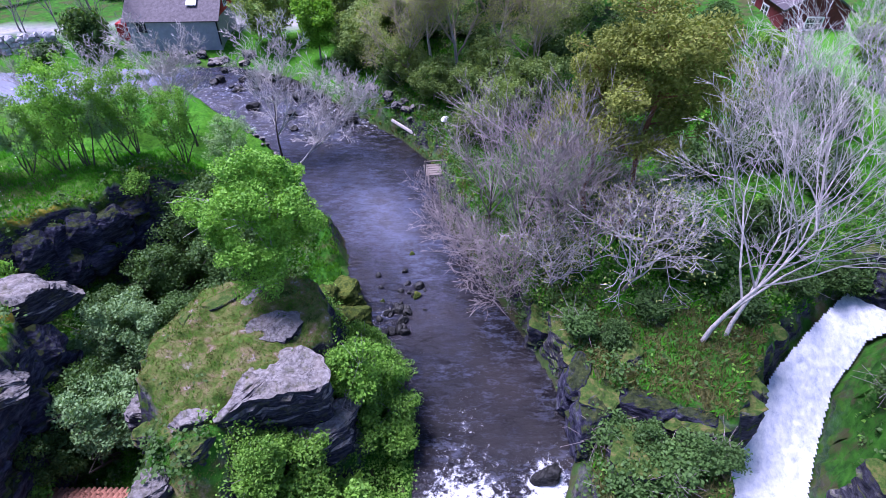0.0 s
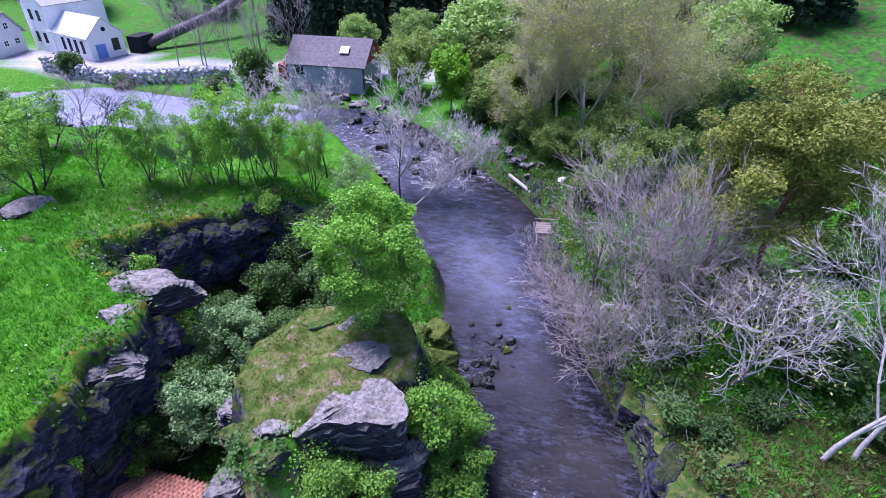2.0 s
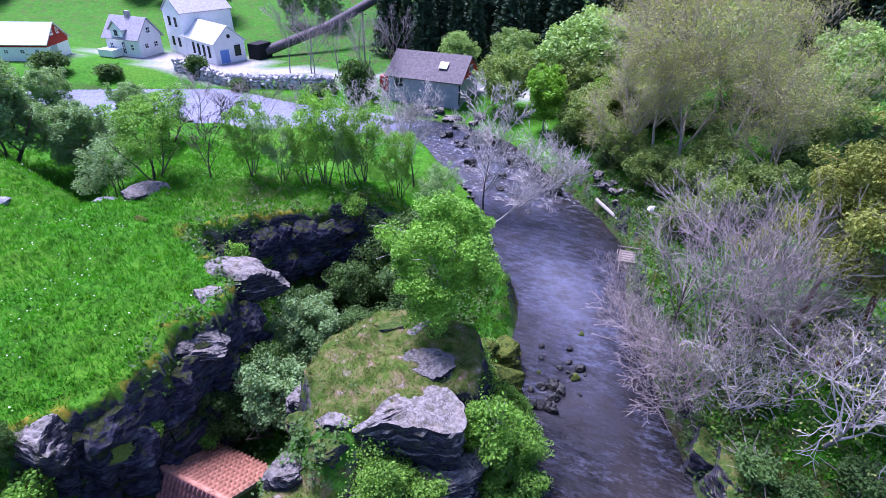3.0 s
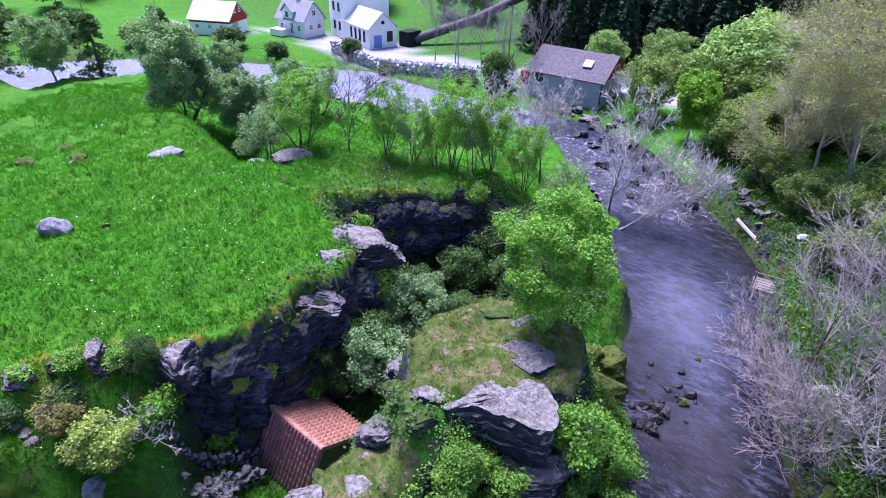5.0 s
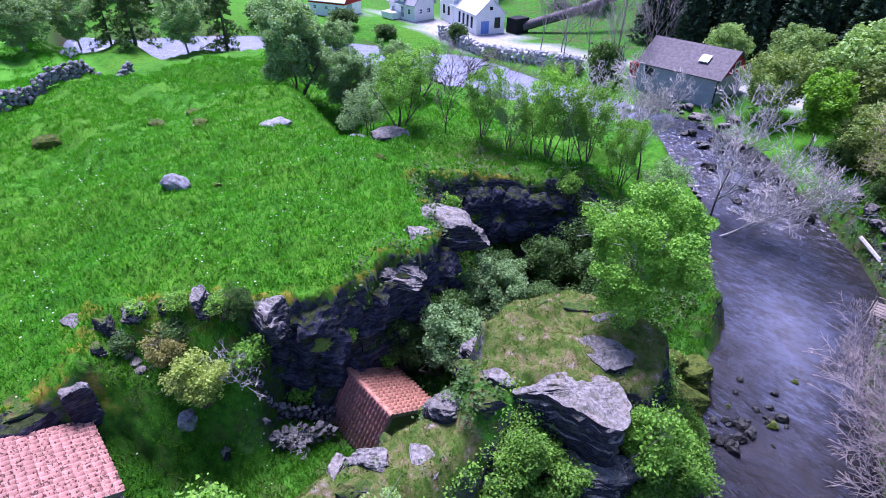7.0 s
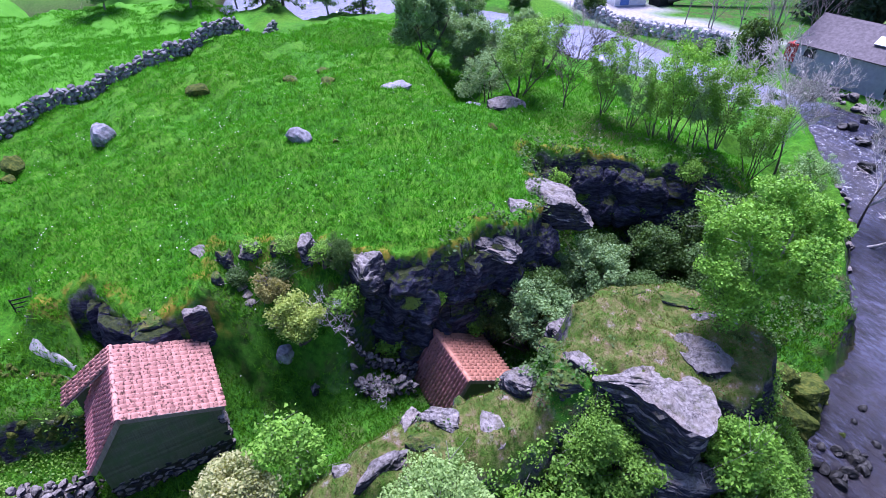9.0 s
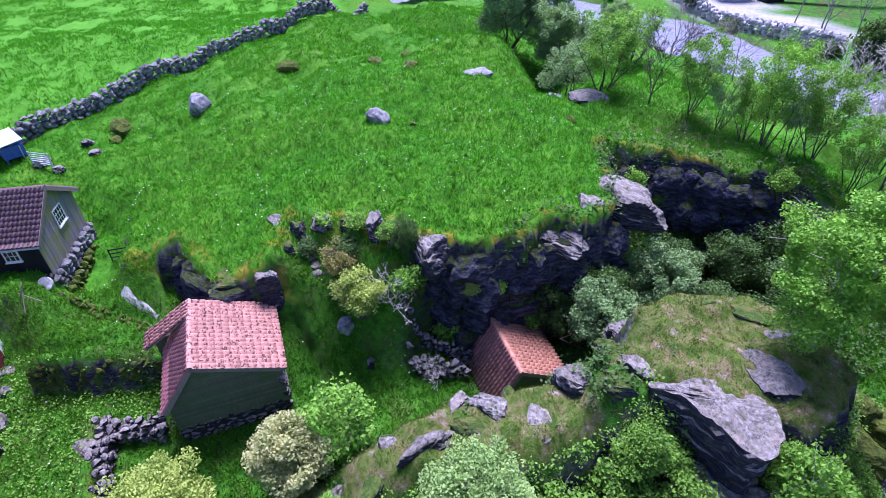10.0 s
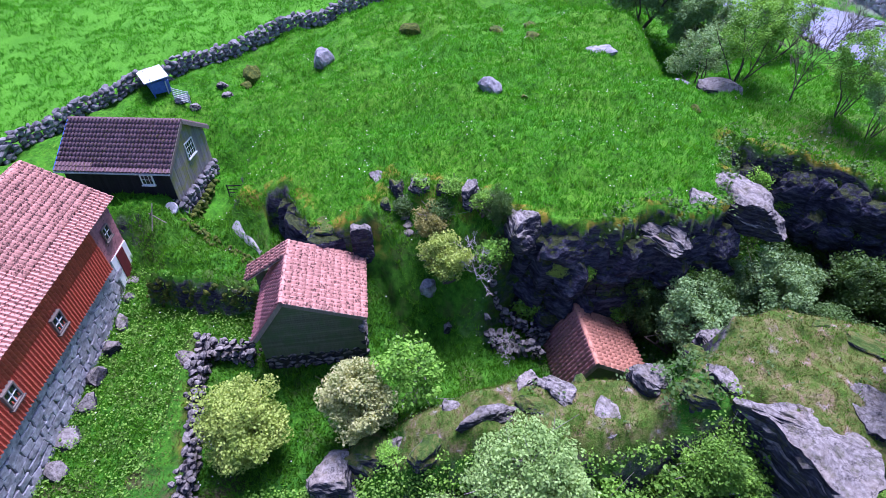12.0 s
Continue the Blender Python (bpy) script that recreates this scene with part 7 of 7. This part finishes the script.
# millstone leaning on the foundation
bm = bmesh.new()
bmesh.ops.create_cone(bm, cap_ends=True, segments=28, radius1=0.42, radius2=0.42, depth=0.16)
bmesh.ops.bevel(bm, geom=[e for e in bm.edges if abs(e.verts[0].co.z - e.verts[1].co.z) < 1e-4], offset=0.02, segments=1, affect="EDGES")
ms = new("millstone", mesh_of("millstone", bm, "masonry"))
ms.matrix_basis = pose(-26.4, -15.2, ground_at(-26.4, -15.2) + 0.22, 50, 0, 80)
tagged(ms, "grey round millstone leaning on the stone base", "millstone")
# pole rack by the old house
t = thing("drying_rack", pose(-25.4, -16.2, ground_at(-25.4, -16.2), 0, 0, 25), "thin grey pole rack on the grass", "rack")
for k, (a, b) in enumerate([((0, 0, 0), (0.9, 0.5, 1.3)), ((1.4, 0, 0), (0.5, 0.5, 1.3)), ((0.2, 0.1, 0.5), (1.6, 0.9, 0.4))]):
    stick("pole", a, b, 0.03, "wood", t)
# trodden gravel path
verts, faces = [], []
for k in range(31):
    u = k / 30
    x, y = -25.0 + 1.9 * u + 0.12 * math.sin(5 * u), -11.1 + 1.75 * u
    w = 0.27 - 0.13 * u + 0.03 * math.sin(13 * u)
    for j in range(7):
        v = (j - 3) / 3
        px_, py_ = x - 0.7 * v * w, y + 0.72 * v * w
        verts.append((px_, py_, ground_at(px_, py_) + 0.07 - 0.1 * abs(v) ** 2))
faces = [(7 * k + j, 7 * k + j + 1, 7 * k + j + 8, 7 * k + j + 7) for k in range(30) for j in range(6)]
tagged(new("footpath", pydata("footpath", verts, faces, "concrete", True)), "pale trodden gravel path on the grass", "path", kind="structure")
# stile steps between the outcrops
t = thing("stone_steps", pose(-22, -0.6, ground_at(-22, -0.6)), "rough stone steps up the yard slope", "steps", kind="structure")
for k in range(7):
    x, y = -20.6 - 0.42 * k, -0.4 - 0.08 * k
    piece("step", stone_meshes("rock")[k % 7], t, pose(x + 22, y + 0.6, ground_at(x, y) - ground_at(-22, -0.6), 0, 0, 30 * k) @ Matrix.Diagonal((0.7, 0.9, 0.35, 1)))
# jetty planks and a white dinghy on the far bank
x, y = -0.6, 43.6
t = thing("dinghy", pose(x, y, ground_at(x, y) + 0.3, 28, 10, 70) @ Matrix.Scale(0.65, 4), "small white upturned dinghy on the bank", "boat")
bm = bmesh.new()
bmesh.ops.create_uvsphere(bm, u_segments=16, v_segments=8, radius=1.0)
bmesh.ops.delete(bm, geom=[v for v in bm.verts if v.co.z < -0.05], context="VERTS")
for v in bm.verts:
    v.co = Vector((v.co.x * 1.15 * (1 - 0.15 * v.co.x), v.co.y * 0.45, v.co.z * 0.3))
part("hull", bm, "white_paint", t, smooth=True)
part("keel", boxed((-0.8, -0.03, 0.22), (0.8, 0.03, 0.33)), "white_paint", t)
t = thing("landing_stage", pose(-0.9, 38.6, ground_at(-0.9, 38.6), 0, 0, 10), "weathered grey landing stage with handrail", "jetty")
for k in range(5):
    part("plank", boxed((-1.3, -0.9 + 0.36 * k, 0.1), (0.9, -0.6 + 0.36 * k, 0.16)), "wood", t)
for k, (a, b) in enumerate([((-1.3, -0.8, -1.2), (-1.3, -0.8, 1.5)), ((0.8, -0.8, -0.5), (0.8, -0.8, 1.5)), ((-1.4, -0.8, 1.4), (0.9, -0.8, 1.4)), ((-1.3, -3.4, 0.6), (-1.2, -0.8, 1.2)), ((-1.1, -3.4, -0.8), (-1.1, -3.4, 0.8))]):
    stick("rail", a, b, 0.045, "wood", t)
st = stick("driftwood_beam", (-5.6, 46.2, 0.4), (-3.2, 44.4, -0.2), 0.16, "bark_pale")
tagged(st, "pale grey beam lying on the river bank", "beam")
# utility poles
for k, (x, y, h) in enumerate([(-3.5, 72.0, 9.5), (-46, 70.5, 8)]):
    t = thing("utility_pole", pose(x, y, ground_at(x, y)), "grey wooden utility pole behind the trees", "pole", "utility poles")
    stick("mast", (0, 0, -0.3), (0, 0, h), 0.13, "wood", t)
    part("crossarm", boxed((-0.8, -0.06, h - 0.5), (0.8, 0.06, h - 0.36)), "wood", t)
# posts on the embankment
for k in range(8):
    x, y = -69 + 3.2 * k, 57.6 + 0.12 * k * k * 0.5
    tagged(stick("guard_post", (x, y, ground_at(x, y) - 0.3), (x, y, ground_at(x, y) + 0.9), 0.12, "board_black"), "dark post along the embankment road", "post", "embankment posts")


# ---- grass, herbs and flowers ----
def blades(name, label, n, area, keep, size, mat, seed, lean=0.5, width=0.16, per=3):
    """Tufts of blades scattered where keep(x, y, z) allows."""
    rng = np.random.default_rng(seed)
    x, y = rng.uniform(area[0], area[1], n), rng.uniform(area[2], area[3], n)
    z = land(x, y)
    e = 0.15
    sl = np.hypot((land(x + e, y) - z) / e, (land(x, y + e) - z) / e)
    ok = keep(x, y, z) & (sl < 1.9)
    x, y, z = np.repeat(x[ok], per), np.repeat(y[ok], per), np.repeat(z[ok], per)
    m = len(x)
    x, y = x + rng.normal(0, size * 0.45, m), y + rng.normal(0, size * 0.45, m)
    h = size * rng.uniform(0.6, 1.5, m)
    a = rng.uniform(0, 6.283, m)
    dx, dy = np.cos(a), np.sin(a)
    w = h * width
    tip = np.stack([x + rng.normal(0, lean, m) * h, y + rng.normal(0, lean, m) * h, z + h], -1)
    p0, p1 = np.stack([x - dx * w, y - dy * w, z - 0.02], -1), np.stack([x + dx * w, y + dy * w, z - 0.02], -1)
    co = np.stack([p0, p1, tip], 1).reshape(-1, 3)
    me = bpy.data.meshes.new(name)
    me.vertices.add(3 * m)
    me.vertices.foreach_set("co", co.astype(np.float32).ravel())
    me.loops.add(3 * m)
    me.loops.foreach_set("vertex_index", np.arange(3 * m, dtype=np.int32))
    me.polygons.add(m)
    me.polygons.foreach_set("loop_start", np.arange(0, 3 * m, 3, dtype=np.int32))
    me.update(calc_edges=True)
    me.materials.append(M[mat])
    return tagged(new(name, me), label, "grass", kind="stuff")


on_meadow = lambda x, y, z: (z > 0.4) & (reach(x, y, LOW) + 0.35 * rough(x, y, 2.4, 6) > 0.45) & (reach(x, y, RIVER) > 1.5) & (x < -14) & (np.interp(x, [p[0] for p in WALL[::-1]], [p[1] for p in WALL[::-1]]) < y - 0.8)
blades("meadow_grass", "thick bright green meadow grass", 120000, (-60, -15, -22, 34), on_meadow, 0.15, "grass_blade", 1)
blades("meadow_tussocks", "darker tussocks of longer grass in the meadow", 30000, (-60, -15, -22, 34), lambda x, y, z: on_meadow(x, y, z) & (rough(x, y, 2.3, 9) + 0.6 * rough(x, y, 0.9, 4) > 0.45), 0.26, "yard_blade", 6)
past_wall = lambda x, y, z: np.interp(x, [p[0] for p in WALL[::-1]], [p[1] for p in WALL[::-1]]) > y + 0.7
blades("hay_grass", "even light green hay field beyond the wall", 90000, (-95, -27, -50, 9), past_wall, 0.2, "grass_blade", 5)
in_yard = lambda x, y, z: (reach(x, y, LOW) < 0.2) & (reach(x, y, RIVER) > 0.6) & (reach(x, y, MOUND) > 0.2) & (x < -1.5) & (reach(x, y, STRIP) > -0.15) & (reach(x, y, SPINE) > 0.9)
blades("yard_grass", "deep green grass and herbs in the sunken yard", 70000, (-27, -2, -20, 30), in_yard, 0.19, "yard_blade", 2)
on_mound = lambda x, y, z: (reach(x, y, MOUND) < 0.6) | (reach(x, y, SPINE) < 1.3)
blades("mound_grass", "dry yellowish grass on the rock mound", 30000, (-15, -3, -2, 22), on_mound, 0.07, "dry_blade", 3)
blades("mound_turf", "short green turf on the rock mound", 12000, (-15, -3, -2, 22), lambda x, y, z: on_mound(x, y, z) & (rough(x, y, 3, 2) > 0.0), 0.09, "yard_blade", 33)
sparse = lambda x, y: (y > 20.5) | (np.abs(x - 11) > 7) | (np.sin(x * 7.1 + 3 * np.sin(y * 5.3)) > 0.9)
on_right = lambda x, y, z: (x > np.interp(y, [5, 24, 32, 45, 50, 66], [4, 4, 0, -3, -10, -14])) & (reach(x, y, RIVER) > 0.8) & (reach(x, y, STREAM) > 0.8) & sparse(x, y)
blades("bank_grass", "rank green grass and herbs on the far bank", 45000, (-14, 34, 8, 62), on_right, 0.3, "grass_blade", 4)
blades("point_grass", "short mossy brown grass on the rocky point", 9000, (4, 18, 9, 21), lambda x, y, z: (reach(x, y, RIVER) > 0.5) & (reach(x, y, STREAM) > 0.5), 0.2, "dry_blade", 41)


def petals(name, label, n, area, keep, size, mat, seed, lift):
    rng = np.random.default_rng(seed)
    x, y = rng.uniform(area[0], area[1], n), rng.uniform(area[2], area[3], n)
    ok = keep(x, y, land(x, y)) & (rough(x, y, 6, 3) > 0.15)
    x, y = x[ok], y[ok]
    c = np.stack([x, y, land(x, y) + lift], -1)
    return tagged(new(name, leaf_mesh(name, rng, c, 0.02, len(c), size, mat, 2.0, 1.0)), label, "flowers", kind="stuff")


petals("meadow_flowers", "small white flowers scattered in the meadow", 3600, (-45, -15, -12, 30), on_meadow, 0.07, "petal", 11, 0.24)
petals("yard_flowers", "small white flowers in the yard", 1100, (-27, -6, -18, 12), in_yard, 0.07, "petal", 12, 0.26)


def undergrowth(name, label, n, area, keep, size, mat, seed, high):
    """Low leafy ground cover."""
    rng = np.random.default_rng(seed)
    x, y = rng.uniform(area[0], area[1], n), rng.uniform(area[2], area[3], n)
    ok = keep(x, y, land(x, y))
    x, y = x[ok], y[ok]
    c = np.stack([x, y, land(x, y) + rng.uniform(0.05, high, len(x))], -1)
    return tagged(new(name, leaf_mesh(name, rng, c, 0.18, len(c) * 5, size, mat, 0.6, 1.5)), label, "undergrowth", kind="stuff")


gorge = lambda x, y, z: (x > -9.5) & (x < 0) & (reach(x, y, RIVER) > 0.2) & (reach(x, y, MOUND) > -0.2) & (reach(x, y, SPINE) > 0.3)
undergrowth("gorge_undergrowth", "lush green undergrowth on the gorge slope", 14000, (-10, 0, -8, 24), gorge, 0.09, "leaf_birch", 21, 0.5)
gully = lambda x, y, z: (reach(x, y, LOW) < 0.6) & (y > 9) & (x < -9) & (reach(x, y, MOUND) > 0)
undergrowth("gully_undergrowth", "dark green undergrowth in the gully", 5000, (-26, -8, 9, 32), gully, 0.13, "leaf_dark", 22, 0.5)
undergrowth("bank_undergrowth", "mixed green undergrowth on the far bank", 15000, (-14, 32, 8, 66), on_right, 0.15, "leaf_dark", 23, 0.6)
undergrowth("bank_herbs", "fresh green herbs on the far bank", 7000, (-14, 28, 8, 60), on_right, 0.14, "leaf_birch", 24, 0.3)
undergrowth("mound_tussocks", "dark green tussocks on the rock mound", 1500, (-15, -4, -2, 21), lambda x, y, z: on_mound(x, y, z) & (rough(x, y, 1.7, 5) > 0.45), 0.09, "leaf_dark", 27, 0.2)
blades("strip_turf", "short mossy grass on the wall top", 2500, (-19, -7, -14, -10), lambda x, y, z: reach(x, y, STRIP) < 0, 0.1, "dry_blade", 43)
bank_edge = lambda x, y, z: (x > np.interp(y, [8, 14, 21, 28, 35, 41, 46], [2.4, 2.5, 0, -4.5, -6, -8.5, -13])) & (reach(x, y, RIVER) > 0.15) & (reach(x, y, RIVER) < 3.0) & (reach(x, y, STREAM) > 0.4)
undergrowth("shore_undergrowth", "dark green and brown plants along the water's edge", 16000, (-14, 14, 8, 50), bank_edge, 0.13, "leaf_dark", 28, 0.45)
blades("shore_grass", "dry brown grass along the water's edge", 20000, (-14, 14, 8, 50), bank_edge, 0.28, "dry_blade", 44)
nettles = lambda x, y, z: (reach(x, y, WALK) < 0.5) & (x < -8)
undergrowth("yard_nettles", "bright green nettles along the barn", 2600, (-24, -6, -19, -9), nettles, 0.085, "leaf_birch", 25, 0.3)
